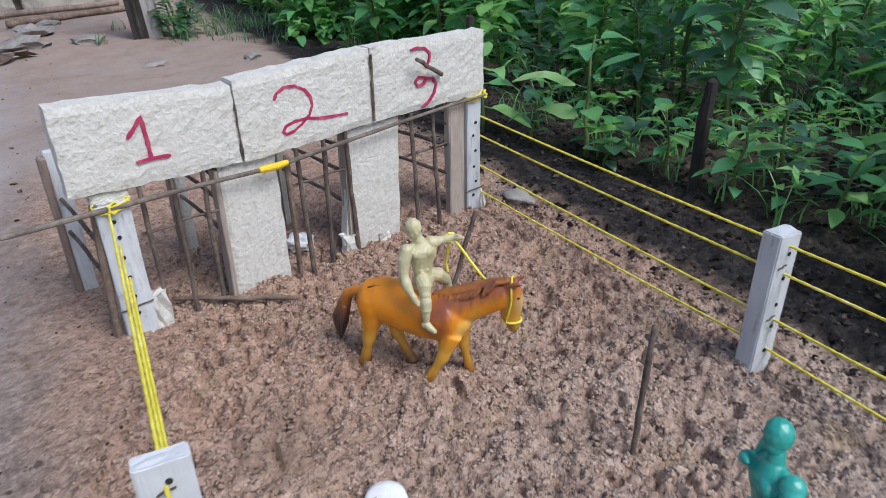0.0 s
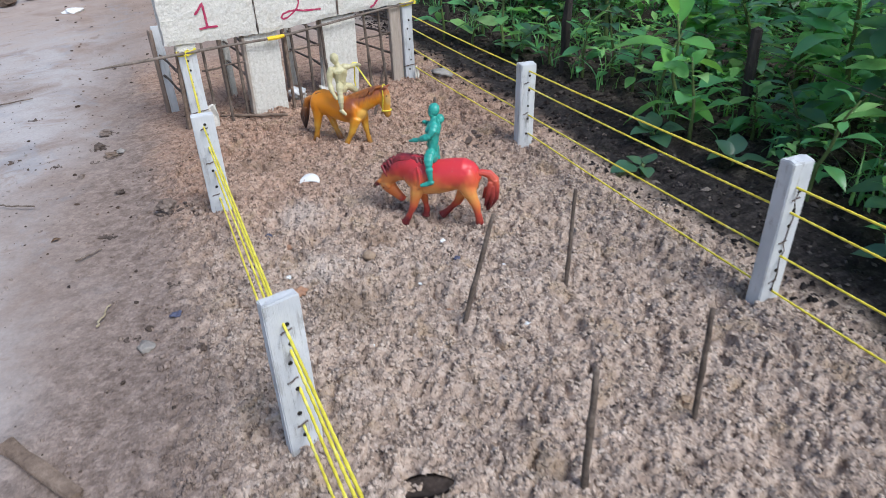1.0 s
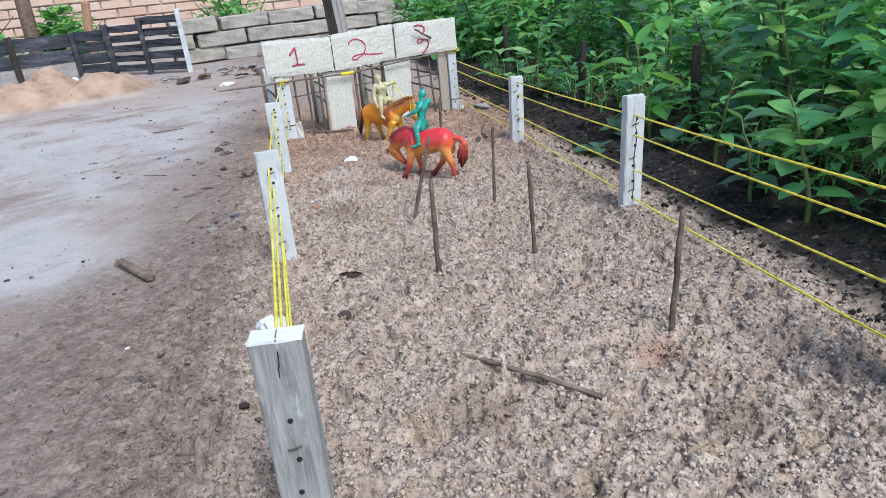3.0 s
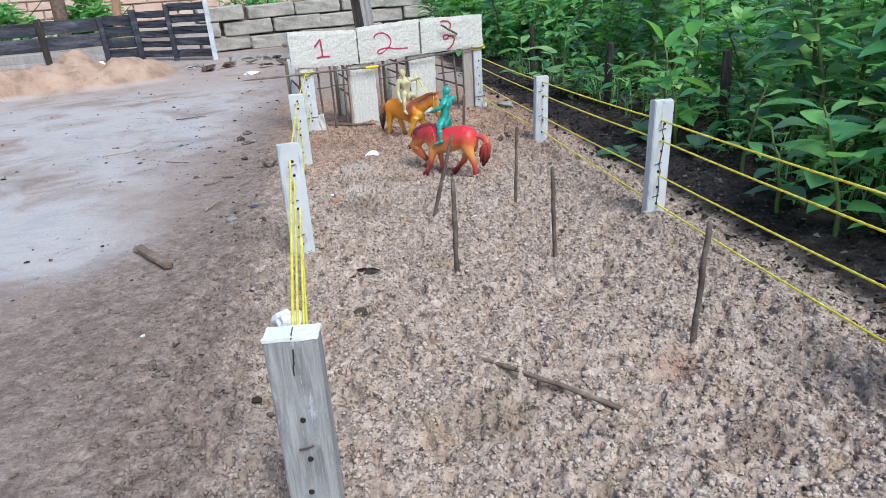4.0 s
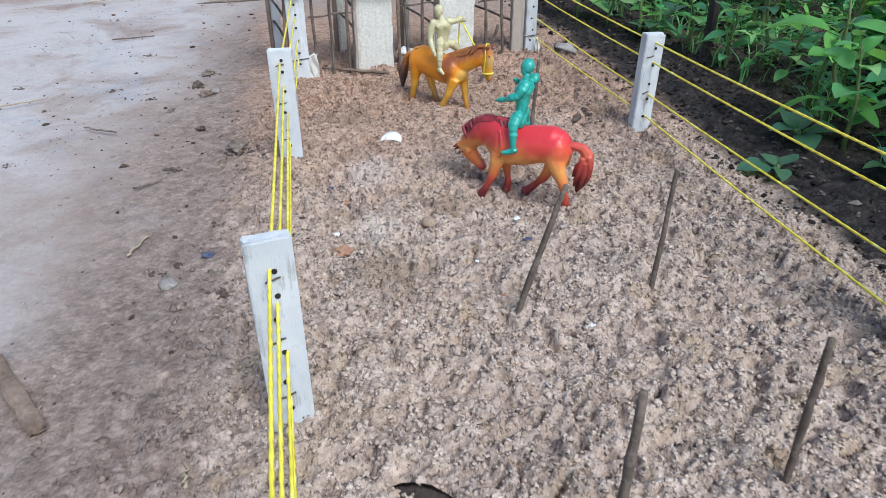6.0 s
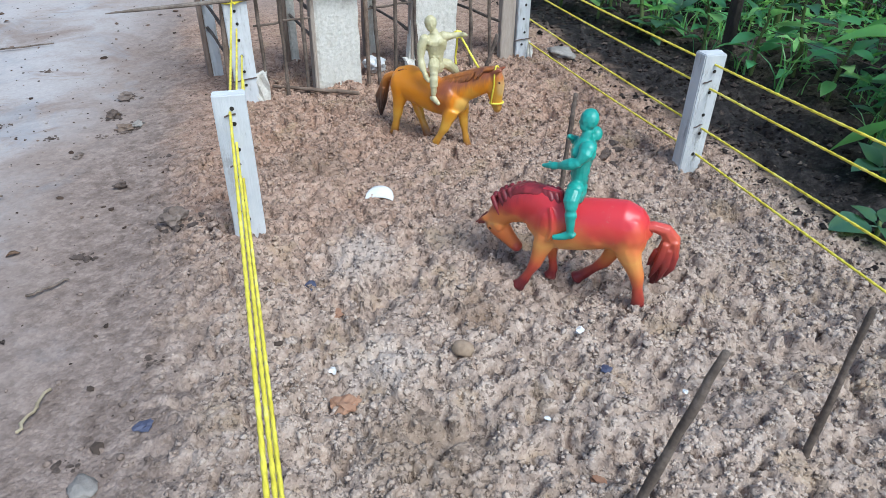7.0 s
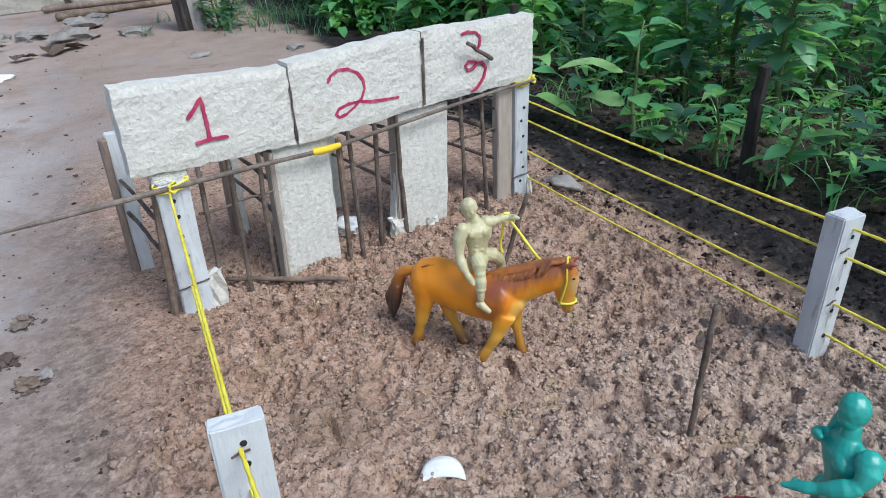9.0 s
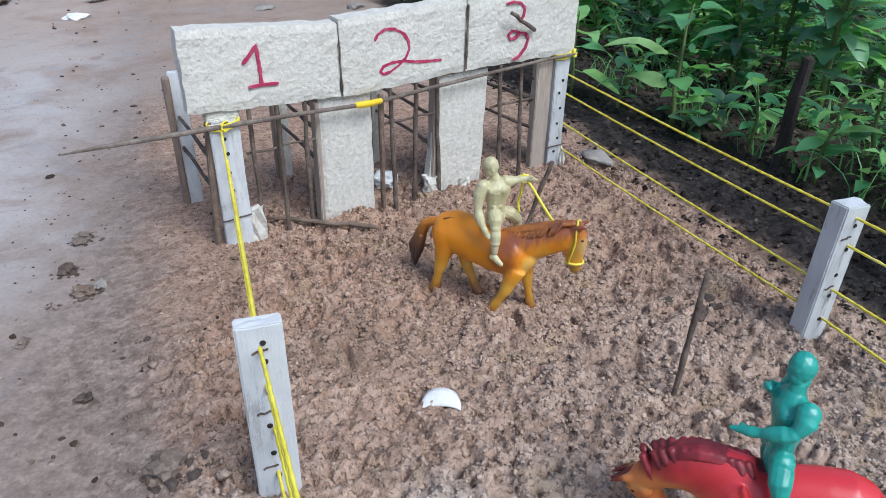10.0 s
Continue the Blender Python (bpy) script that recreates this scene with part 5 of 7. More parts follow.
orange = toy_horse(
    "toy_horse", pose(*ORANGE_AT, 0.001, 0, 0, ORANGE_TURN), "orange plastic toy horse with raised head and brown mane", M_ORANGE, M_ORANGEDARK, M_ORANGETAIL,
    [(-53, 0, 55, 5, 5), (-50.5, 0, 54, 11.5, 9.5), (-44, 0, 55.5, 15.5, 13), (-34, 0, 57, 18.0, 16), (-23, 0, 55.8, 18.2, 16.4), (-11, 0, 53, 17.8, 16), (1, 0, 51, 18.2, 15.8), (12, 0, 51.5, 19, 15.8), (22, 0, 52.5, 19, 14.8), (30, 0, 52.5, 14, 11), (35, 0, 53.5, 7, 7)],
    [(16, 0, 57, 16, 12.5), (27, 1, 62, 14.5, 10), (38, 2, 66.5, 12.2, 8.0), (48, 3, 71.5, 11.2, 6.8), (56, 4, 75.5, 10.4, 6.2), (61, 5, 78, 8.6, 5.8)],
    [(64, 5, 87, 4.6, 4.6), (65, 5.6, 81, 7.6, 5.8), (64.4, 6.6, 74, 9.0, 6.0), (63.6, 7.4, 67, 8.8, 5.6), (63.6, 8, 60.5, 7.8, 5.0), (64.6, 8.5, 54.5, 6.0, 4.6), (65.6, 9, 49.5, 4.9, 4.4), (66, 9, 46, 3.6, 3.7)],
    [((24.5, -8.5, 44), (18.5, -12, 24), (10, -14.5, 8), (7, -15, 0.8), 6.4), ((25, 9, 44), (27.5, 9.5, 24), (31, 9, 8), (32.5, 9, 0.8), 5.8),
     ((-38, -9, 50), (-43, -8.5, 25), (-47, -8, 9), (-48.5, -8, 0.8), 6.9), ((-36, 9, 48), (-25.5, 6, 25), (-16.5, 4, 9.5), (-12, 3, 2.4), 6.6)],
    [[(8, 0, 69.5, 1.6, 3), (18, 0.2, 72.8, 2.6, 5.6), (30, 1.2, 77.4, 3, 6.2), (42, 2.2, 82.2, 3, 5.4), (53, 3.2, 86.2, 2.8, 4.6), (62, 4.4, 88.6, 2.4, 3.6), (67, 5, 88.4, 1.4, 2.2)],
     *ORANGE_LOCKS],
    [[(-49, 0, 61, 4.2, 4.4), (-56, 1, 60, 4.2, 4.4), (-63, 1.5, 56, 4.6, 4.8), (-67, 2, 48, 5.4, 5.2), (-70, 2, 38, 6.2, 5.4), (-72, 2, 29, 6.2, 5.2), (-73.6, 2, 21, 4.6, 4.2), (-74, 2, 12, 1.6, 1.6)],
     [(-71, 0, 44, 2.6, 2.4), (-76, -1, 34, 2.4, 2), (-77.5, 0, 25, 1.0, 1.0)], [(-66, -2, 45, 2.4, 2), (-68, -3, 33, 2.2, 1.8), (-70, -2, 21, 0.8, 0.8)], [(-73.5, 2, 47, 0.7, 0.8), (-70, 2, 44.5, 1.8, 1.8), (-69, 2, 40, 2.2, 2.2)]],
    [[(65, 1.4, 86, 2.4, 1.8), (69.5, 1, 88.4, 2.2, 1.5), (74.5, 0.8, 89, 0.7, 0.7)], [(65, 8.6, 86, 2.4, 1.8), (69, 9.4, 89, 2.2, 1.5), (73, 10, 91, 0.7, 0.7)]],
    [(-38, 8.4, 54, 12.5, 8.4, 15.5), (-40, 8.6, 44, 8, 6, 11), (21, 8.4, 52, 8.8, 7.2, 14.5), (24, 8.8, 44, 6.4, 5.2, 8), (-13, 8.8, 50, 12, 7.2, 11)],
    [[(61, 2.4, 74, 4.4, 2.6), (59.5, 2.6, 68, 3.6, 2.2)], [(69, 2.2, 78, 1.6, 1.2), (71, 2.8, 76.5, 1.2, 1.0)], [(68, 5.4, 50.5, 1.5, 1.0), (68.6, 5.6, 48.5, 1.2, 0.8)]])
EYE = surface("black_eye_paint", [(0.0, (0.010, 0.008, 0.008)), (1.0, (0.04, 0.025, 0.02))], 90, 300, 0.25, 0.1, 0.0003)
for horse, spots_ in ((orange, ((70.2, 2.4, 77), (70.2, 9.4, 77))), (red, ((64.2, -4.2, 35.6), (64.2, -13.8, 35.6)))):
    for ex, ey, ez in spots_:
        bm = bmesh.new()
        ball(bm, ex * 0.001, ey * 0.001, ez * 0.001, 0.0015, 0.0010, 0.0011)
        part("eye", bm, EYE, horse, "small dark painted eye", True)


def cord(parent, name, pts, r, label, material=M_STRING):
    bm = bmesh.new()
    fine = []
    for i in range(len(pts) - 1):
        p0, p1, p2, p3 = (Vector(pts[max(0, min(len(pts) - 1, i + k))]) for k in (-1, 0, 1, 2))
        for j in range(5):
            q = j / 5
            fine.append(0.5 * (2 * p1 + (p2 - p0) * q + (2 * p0 - 5 * p1 + 4 * p2 - p3) * q * q + (3 * p1 - p0 - 3 * p2 + p3) * q ** 3))
    fine.append(Vector(pts[-1]))
    tube_points(bm, [p * 0.001 for p in fine], [r] * len(fine), 7)
    return part(name, bm, material, parent, label, True)


ring = [(64.8 + 6.8 * math.cos(a), 8.4 + 5.4 * math.sin(a), 54.8 + 0.8 * math.cos(a)) for a in (k * math.pi / 6 for k in range(13))]
cord(orange, "bridle", ring, 0.0009, "yellow string noseband")
cord(orange, "bridle", [(61.5, 3.4, 55), (64, 1.2, 64), (66, 0.2, 74), (66, 0.2, 82), (65.5, 2.2, 89.5), (65, 5, 91.2), (65.5, 8, 89.5), (66, 11, 82), (65.5, 13, 72), (63.5, 13, 60), (62, 12.6, 55)], 0.0008, "yellow string cheek straps")
cord(orange, "rein", [(62, 13, 57), (56, 13.5, 66), (48, 11.5, 77), (41, 9.5, 86.5), (34, 9.5, 95), (27, 10.5, 103), (19, 11.8, 111.5)], 0.0011, "yellow string rein held by the rider")
cord(orange, "rein", [(17, 11.8, 111.5), (15.5, 13, 106), (14, 14.5, 97), (12.5, 15, 88), (14, 14.5, 81)], 0.0010, "loose end of the yellow rein")
knot(orange, (0.0175, 0.0115, 0.1115), 0.0028, 5)
bm = bmesh.new()
loft(bm, mm([(-41, -8, 70.0, 0.7, 1.0), (-36, -7.2, 72.0, 0.9, 1.3), (-31, -6.6, 72.6, 0.7, 0.9)]), 8)
remeshed(part("scuff_mark", bm, M_ORANGEDARK, orange, "dark worn mark on the rump"), 0.0006, 1)


def turned(rows, deg, cx, cy):
    """Rings or balls turned about an upright axis."""
    c, s = math.cos(radians(deg)), math.sin(radians(deg))
    return [(cx + (r[0] - cx) * c - (r[1] - cy) * s, cy + (r[0] - cx) * s + (r[1] - cy) * c, *r[2:]) for r in rows]


def torso(x, y, z, deg, bulk=1.0, tall=1.0, neck=(0.0, 0.0)):
    """Pelvis, waist, chest and neck above the seat (x, y, z), facing deg from straight ahead."""
    steps = [(-4, 5.2, 7.6), (1, 6.6, 8.8), (5.5, 6.4, 8.2), (7.0, 5.4, 7.4), (11, 5.6, 7.6), (16, 6.0, 8.4), (21, 7.0, 9.8), (26, 8.4, 11.6), (30, 8.0, 11.4), (33.5, 5.6, 8.6), (36, 3.8, 4.8)]
    side = turned([(0, 1, 0)], deg, 0, 0)[0]
    return [[(x + 0.6, y, z + h * tall, a * bulk, b * bulk) for h, a, b in steps], [(x, y, z + 34 * tall, 4.2, 4.4), (x + neck[0] * 0.6, y + neck[1] * 0.6, z + 41 * tall, 3.5, 3.5)]], side


def torso_balls(x, y, z, deg, bulk=1.0, tall=1.0, neck=(0.0, 0.0)):
    """Chest, stomach, shoulder blade and back muscles, then the head."""
    rows = [(4.9, -5.0, 28.6, 3.5, 5.6, 4.2), (4.9, 5.0, 28.6, 3.5, 5.6, 4.2), (1.0, -7.4, 24, 4.5, 3.4, 6), (1.0, 7.4, 24, 4.5, 3.4, 6)]
    for h in (21.5, 17.4, 13.4):
        rows += [(4.6, -2.4, h, 2.3, 2.2, 1.9), (4.6, 2.4, h, 2.3, 2.2, 1.9)]
    rows += [(-4.0, -5.4, 28, 4, 4.6, 5), (-4.0, 5.4, 28, 4, 4.6, 5), (-3.2, -3, 17, 2.6, 2.6, 6), (-3.2, 3, 17, 2.6, 2.6, 6), (-1.5, -5.5, 33, 3.4, 4.4, 3.2), (-1.5, 5.5, 33, 3.4, 4.4, 3.2)]
    rows = turned([(x + p * bulk, y + q * bulk, z + h * tall, i * bulk, j * bulk, k * bulk) for p, q, h, i, j, k in rows], deg, x, y)
    head = [(0.4, 0, 47.5, 6.4, 5.8, 7.4), (2.0, 0, 43.6, 4.6, 4.4, 4.6), (6.0, 0, 45.4, 1.2, 1.1, 1.5)]
    return rows + turned([(x + neck[0] + p, y + neck[1] + q, z + h * tall, *k) for p, q, h, *k in head], deg, x + neck[0], y + neck[1])


def rider(m, label, material, seat, deg, limbs, joints, bulk=1.0, tall=1.0, neck=(0.0, 0.0), lean=0.0):
    """A jointed plastic figure moulded as one mesh, leaning to its right above the seat by lean."""
    bm = bmesh.new()
    chains, side = torso(*seat, deg, bulk, tall, neck)
    for chain in chains:
        loft(bm, mm(chain), 16, side)
    for chain in limbs:
        loft(bm, mm(chain), 12)
    for x, y, z, rx, ry, rz in torso_balls(*seat, deg, bulk, tall, neck) + list(joints):
        ball(bm, x * 0.001, y * 0.001, z * 0.001, rx * 0.001, ry * 0.001, rz * 0.001)
    for v in bm.verts:
        up = max(0.0, v.co.z - seat[2] * 0.001)
        v.co.y -= lean * up
        v.co.z -= 0.3 * lean * up
    ob = part("toy_figure", bm, material)
    ob.matrix_world = m
    remeshed(ob, 0.00055, 1)
    return tagged(ob, label, "toy figure", "toy riders")


def limb(points, swell=1.0):
    """A thigh, shin or arm: (x, y, z, radius) rows, pinched at both ends where it meets a joint."""
    return [(x, y, z, r * swell, r * 0.94 * swell) for x, y, z, r in points]


def hanging_leg(s):
    """Thigh, shin, cuff and boot straight down the horse's flank; s: +1 its left, -1 its right."""
    return [limb([(4.5, s * 7, 84, 5.4), (5, s * 11.5, 83, 5.8), (5.2, s * 15, 79, 5.4), (4.4, s * 16.6, 74.5, 4.2), (4.2, s * 17, 72.8, 3.4)]),
            limb([(4.2, s * 17, 72.6, 3.5), (4.0, s * 17.2, 70.6, 4.3), (4.0, s * 17.2, 69.4, 4.2), (3.9, s * 17.4, 66.5, 3.5), (3.4, s * 17.6, 62, 3.0), (3.0, s * 17.8, 58, 2.6)]),
            limb([(1.2, s * 17.8, 54.6, 3.4), (2.8, s * 17.8, 56.6, 3.2), (6, s * 18, 54.0, 2.9), (10, s * 18.4, 52.6, 2.4), (14, s * 18.8, 51.6, 1.8)])]


rider(red.matrix_world, "green plastic jointed toy figure riding the red horse", M_GREENDOLL, (3.6, 0, 78), 6,
      hanging_leg(1) + hanging_leg(-1) + [
          limb([(0.4, 12.4, 116, 5.0), (0.6, 14.6, 112.5, 4.9), (3.0, 15.4, 108.6, 3.5), (4.4, 15.6, 106.8, 2.8)]), limb([(5.4, 15.6, 105.8, 3.2), (8.6, 15, 104.8, 4.0), (12.5, 13.4, 102.8, 3.5), (16.4, 11.4, 100.8, 2.3)]), limb([(17, 11, 100.4, 2.2), (20.5, 9.4, 99.2, 2.7), (24.5, 7.4, 97.8, 2.0), (29, 5.2, 96.2, 1.1)]), limb([(20, 8.4, 98.8, 1.3), (23, 6.2, 99.0, 1.0), (25, 5.4, 99.6, 0.7)]),
          limb([(0.4, -12.4, 116, 5.0), (1.6, -14.4, 112, 4.8), (4.4, -15, 108, 3.4), (6, -14.8, 106.4, 2.8)]), limb([(7, -14.2, 106.4, 3.1), (10, -12, 108.6, 3.6), (12.4, -9.4, 111, 3.1), (13.6, -7.4, 112.8, 2.2)]), limb([(13.8, -7, 113, 2.1), (14.8, -4.6, 114.4, 2.4), (15.2, -2, 115.6, 1.8), (14.8, 1, 116.8, 1.0)])],
      [(0.2, 12.8, 115.6, 5.6, 4.8, 5.6), (0.2, -12.8, 115.6, 5.6, 4.8, 5.6), (4.6, 8, 85, 6, 5.4, 5.2), (4.6, -8, 85, 6, 5.4, 5.2), (5.0, 15.6, 106.4, 3.5, 3.3, 3.5), (6.0, -14.4, 105.6, 3.4, 3.2, 3.4), (4.4, 17, 72.6, 3.6, 3.4, 3.0), (4.4, -17, 72.6, 3.6, 3.4, 3.0)], 1.0, 1.10, (-0.6, 0), 0.23)

rider(orange.matrix_world, "khaki plastic jointed toy figure riding the orange horse", M_BEIGEDOLL, (1, -2.5, 79.5), -48,
      [limb([(3, -8, 84, 5.2), (6, -12, 87, 6.0), (8, -15.6, 84, 5.4), (9, -17, 79.6, 3.8)]), limb([(9.2, -17.2, 78.6, 3.6), (9.8, -18, 74, 4.4), (10, -18.4, 69, 4.0), (10.2, -18.8, 67.4, 4.1), (10.2, -18.8, 66, 3.2), (10.2, -19, 59, 2.6)]), limb([(8.4, -19, 54.4, 3.0), (10.2, -19, 56.2, 2.9), (13, -19.4, 53.4, 2.7), (17.5, -20.2, 51.2, 1.8)]),
       limb([(4, 4, 83, 5.2), (8, 9, 81, 5.8), (11, 15, 75, 4.8), (12, 17, 72, 3.8)]), limb([(12, 17.2, 71.6, 3.6), (12, 18.6, 64, 4.0), (12, 19.4, 56, 2.6)]), limb([(10, 19.4, 53.6, 2.8), (15, 19.6, 52, 2.6), (20, 19.8, 50.4, 1.7)]),
       limb([(-5.6, -11.6, 107.5, 4.8), (-7.2, -13.8, 102, 4.9), (-7.4, -15.2, 95, 4.0), (-6.6, -16.2, 90.4, 3.0)]), limb([(-6.2, -16.6, 89, 3.3), (-4.8, -17.6, 85.4, 4.0), (-2.2, -18.8, 81.6, 3.3), (0.2, -19.8, 79, 2.4)]), limb([(0.6, -20, 78.6, 2.5), (2.4, -20.8, 76.4, 2.9), (4.4, -21.4, 73.8, 2.0), (6, -21.6, 71.4, 1.0)]),
       limb([(6.6, 2.6, 109.5, 4.5), (9.6, 5.6, 109.6, 4.3), (12.0, 8, 109.8, 3.0)]), limb([(12.6, 8.4, 110, 3.0), (15.4, 10.4, 110.8, 3.5), (19.4, 11.8, 111.6, 2.4)]), limb([(19.8, 12, 111.6, 2.3), (23, 12, 111.8, 2.5), (27.5, 11.6, 112, 1.2)]), limb([(22, 11, 113, 1.0), (24.4, 10.4, 114.6, 0.7)])],
      [(-5.6, -11.4, 108, 5.2, 4.8, 5.2), (6.4, 2.4, 109.8, 5.0, 4.8, 5.0), (-6.6, -16.2, 89.8, 3.6, 3.4, 3.6), (9.2, -17.2, 79.4, 4.2, 4.0, 3.8), (12.4, 8.2, 109.8, 3.3, 3.2, 3.3), (4, -9, 85, 5.4, 5.2, 5.0)], 0.92, 0.90, (-5.2, -1.0))


# ---- twigs standing in the sand ----
def standing_twig(x, y, top, r, label, seed, material=M_TWIG):
    rg = random.Random(seed)
    z = gz(x, y)
    bm = bmesh.new()
    twig_mesh(bm, (0, 0, -0.02), (top[0] - x, top[1] - y, top[2] - z), r * 0.92, r * 0.78, 0.0005, 9, rg)
    ob = part("twig", bm, material, None, "", True)
    ob.matrix_world = pose(x, y, z)
    return tagged(ob, label, "twig", "twigs planted in the sand")


standing_twig(0.2425, -0.194, (0.2435, -0.194, 0.107), 0.0026, "upright brown twig planted in the sand", 1)
standing_twig(0.353, -0.171, (0.3505, -0.171, 0.101), 0.0024, "upright brown twig planted in the sand", 2)
standing_twig(0.394, -0.380, (0.4015, -0.380, 0.106), 0.0028, "upright brown twig beside a reddish pit", 3)
standing_twig(0.363, 0.018, (0.3675, 0.018, 0.103), 0.0022, "upright brown twig planted in the sand", 4)
standing_twig(0.245, 0.011, (0.2830, 0.011, 0.103), 0.0026, "leaning brown twig planted in the sand", 5)
standing_twig(0.358, 0.325, (0.3640, 0.325, 0.098), 0.0022, "upright brown twig planted behind the red horse", 6)
standing_twig(0.352, 0.560, (0.3770, 0.545, 0.085), 0.0024, "leaning brown twig planted before the gate", 7)


def lying(name, a, b, r0, r1, label, category, seed, material=M_STICK, lift=0.001, bends=0.003, group="", bow=None):
    rg = random.Random(seed)
    ax, ay = a
    bx, by = b
    steps = 9
    pts, radii = [], []
    levels = [firm(ax + (bx - ax) * k / 12, ay + (by - ay) * k / 12) for k in range(13)]
    tilt = np.polyfit(np.linspace(0, 1, 13), levels, 1)
    for i in range(steps + 1):
        k = i / steps
        x, y = ax + (bx - ax) * k + rg.uniform(-bends, bends) * (0 < i < steps), ay + (by - ay) * k + rg.uniform(-bends, bends) * (0 < i < steps)
        r = r0 + (r1 - r0) * k
        z = max(gz(x, y), -0.004) * 0.6 + r * 0.7 + lift
        if bow is not None:
            # a stiff stick: it spans the hollows from crest to crest
            q = bow * 4 * k * (1 - k) / math.hypot(bx - ax, by - ay)
            x, y, z = x - (by - ay) * q, y + (bx - ax) * q, float(np.polyval(tilt, k)) + r * 0.5 + lift
        pts.append((x - ax, y - ay, z - gz(ax, ay)))
        radii.append(r)
    bm = bmesh.new()
    tube_points(bm, pts, radii, 8, 0.1, rg)
    ob = part(name, bm, material, None, "", True)
    ob.matrix_world = pose(ax, ay, gz(ax, ay))
    return tagged(ob, label, category, group)


lying("stick", (0.2215, -0.3525), (0.3140, -0.4530), 0.0016, 0.0024, "crooked brown stick lying on the sand", "stick", 1, M_STICK, 0.0020, 0.0009, bow=0.003)
lying("stick", (0.139, 0.690), (0.234, 0.622), 0.0020, 0.0026, "thin brown stick lying before the gate", "stick", 2, M_STICK, 0.0038, 0.0015, bow=0.0)
rl = random.Random(77)
for k, (x, y, a, l) in enumerate([(-0.30, 0.60, 0.4, 0.06), (-0.12, 0.47, 2.6, 0.05), (-0.05, 0.16, 1.2, 0.035), (-0.22, 0.95, 0.2, 0.07), (0.03, -0.11, 1.7, 0.02), (-0.02, -0.30, 2.2, 0.03), (-0.35, 1.3, 0.6, 0.08), (-0.07, 0.30, 0.5, 0.03)]):
    lying("straw", (x, y), (x + l * math.cos(a), y + l * math.sin(a)), 0.0012, 0.0009, "short dry stalk lying on the yard", "stalk", 10 + k, M_TWIG if k % 2 else M_STRAW, 0.0005, 0.002, "stalks on the yard")

# plank
bm = bmesh.new()
box(bm, -0.046, 0.046, -0.0054, 0.0054, 0, 0.0055, 0, 0.0009, 3, random.Random(3))
bmesh.ops.bevel(bm, geom=[e for e in bm.edges if e.calc_face_angle(0) > 0.9], offset=0.0007, segments=2, affect='EDGES')
plank = part("plank", bm, M_STICK)
plank.matrix_world = pose(-0.089, -0.007, firm(-0.089, -0.007) + 0.002, 0, 0, -57)
tagged(plank, "short strip of weathered brown wood on bare earth", "wood strip")


def lump(name, x, y, r, label, category, material, seed, squash=0.6, rough=0.25, sub=2, group="", sink=0.3):
    rg = random.Random(seed)
    bm = bmesh.new()
    bmesh.ops.create_icosphere(bm, subdivisions=sub, radius=1)
    off = Vector((rg.uniform(0, 50), rg.uniform(0, 50), 0))
    for v in bm.verts:
        k = 1 + rough * 1.6 * noise.noise(v.co * 1.3 + off) + rough * 0.9 * noise.noise(v.co * 3.1 + off)
        v.co = Vector((v.co.x * 1.25, v.co.y, v.co.z * squash)) * (r * k)
    ob = part(name, bm, material, None, "", sub > 2 and rough < 0.5)
    ob.matrix_world = pose(x, y, firm(x, y) + r * squash * (1 - sink * 2), 0, 0, rg.uniform(0, 360))
    return tagged(ob, label, category, group)


lump("stone", 0.537, 0.712, 0.018, "flat grey stone beside the gate post", "stone", M_STONE, 1, 0.34, 0.3, 3)
lump("stone", 0.141, -0.244, 0.0055, "small black pebble on the sand", "pebble", M_CLOD, 2)
lump("stone", 0.210, 0.145, 0.0058, "small round tan pebble on the sand", "pebble", M_PEBBLE, 3, 0.85, 0.12, 3, sink=0.12)
lump("stone", -0.010, 0.110, 0.0068, "flat pale stone at the edge of the yard", "stone", M_STONE, 33, 0.5, 0.25, 3)
lump("paper_wad", 0.277, 0.735, 0.0115, "crumpled white paper ball behind the gate bars", "paper", M_WHITE, 4, 0.9, 0.5, 3, sink=0.05)
lump("foam_lump", 0.078, -0.256, 0.0110, "broken white foam lump beside the fence string", "foam", M_WHITE, 5, 1.15, 0.55, 3, sink=0.1)
lump("foam_lump", -0.392, 0.278, 0.014, "flat white crumpled scrap on the yard", "scrap", M_WHITE, 6, 0.35, 0.5, 3)
for k, (x, y, r) in enumerate([(0.129, 0.160, 0.0026), (0.293, 0.148, 0.003), (0.300, -0.02, 0.002), (0.240, 0.08, 0.0018), (-0.06, -0.21, 0.0022), (0.17, 0.02, 0.0016), (0.33, 0.08, 0.0016)]):
    lump("white_chip", x, y, r, "tiny white chip on the sand", "chip", M_WHITE, 20 + k, 0.6, 0.4, 2, "white chips")
lump("clay_lump", 0.132, 0.130, 0.0060, "orange-brown clay crumb on the sand", "clay", M_REDCLOD, 30, 0.55, 0.5, 3)
lump("clay_lump", 0.253, 0.040, 0.0030, "orange-brown clay crumb on the sand", "clay", M_REDCLOD, 31, 0.55, 0.5, 3)
lump("clay_lump", 0.141, 0.209, 0.0032, "orange-brown clay crumb on the sand", "clay", M_REDCLOD, 32, 0.55, 0.5, 3)
for k, (x, y, r) in enumerate([(0.019, 0.142, 0.0046), (0.128, 0.258, 0.0037), (0.291, 0.108, 0.0032)]):
    lump("slate_chip", x, y, r, "small dark blue-grey chip on the sand", "chip", M_SLATE, 40 + k, 0.4, 0.45, 2, "blue chips", 0.15)
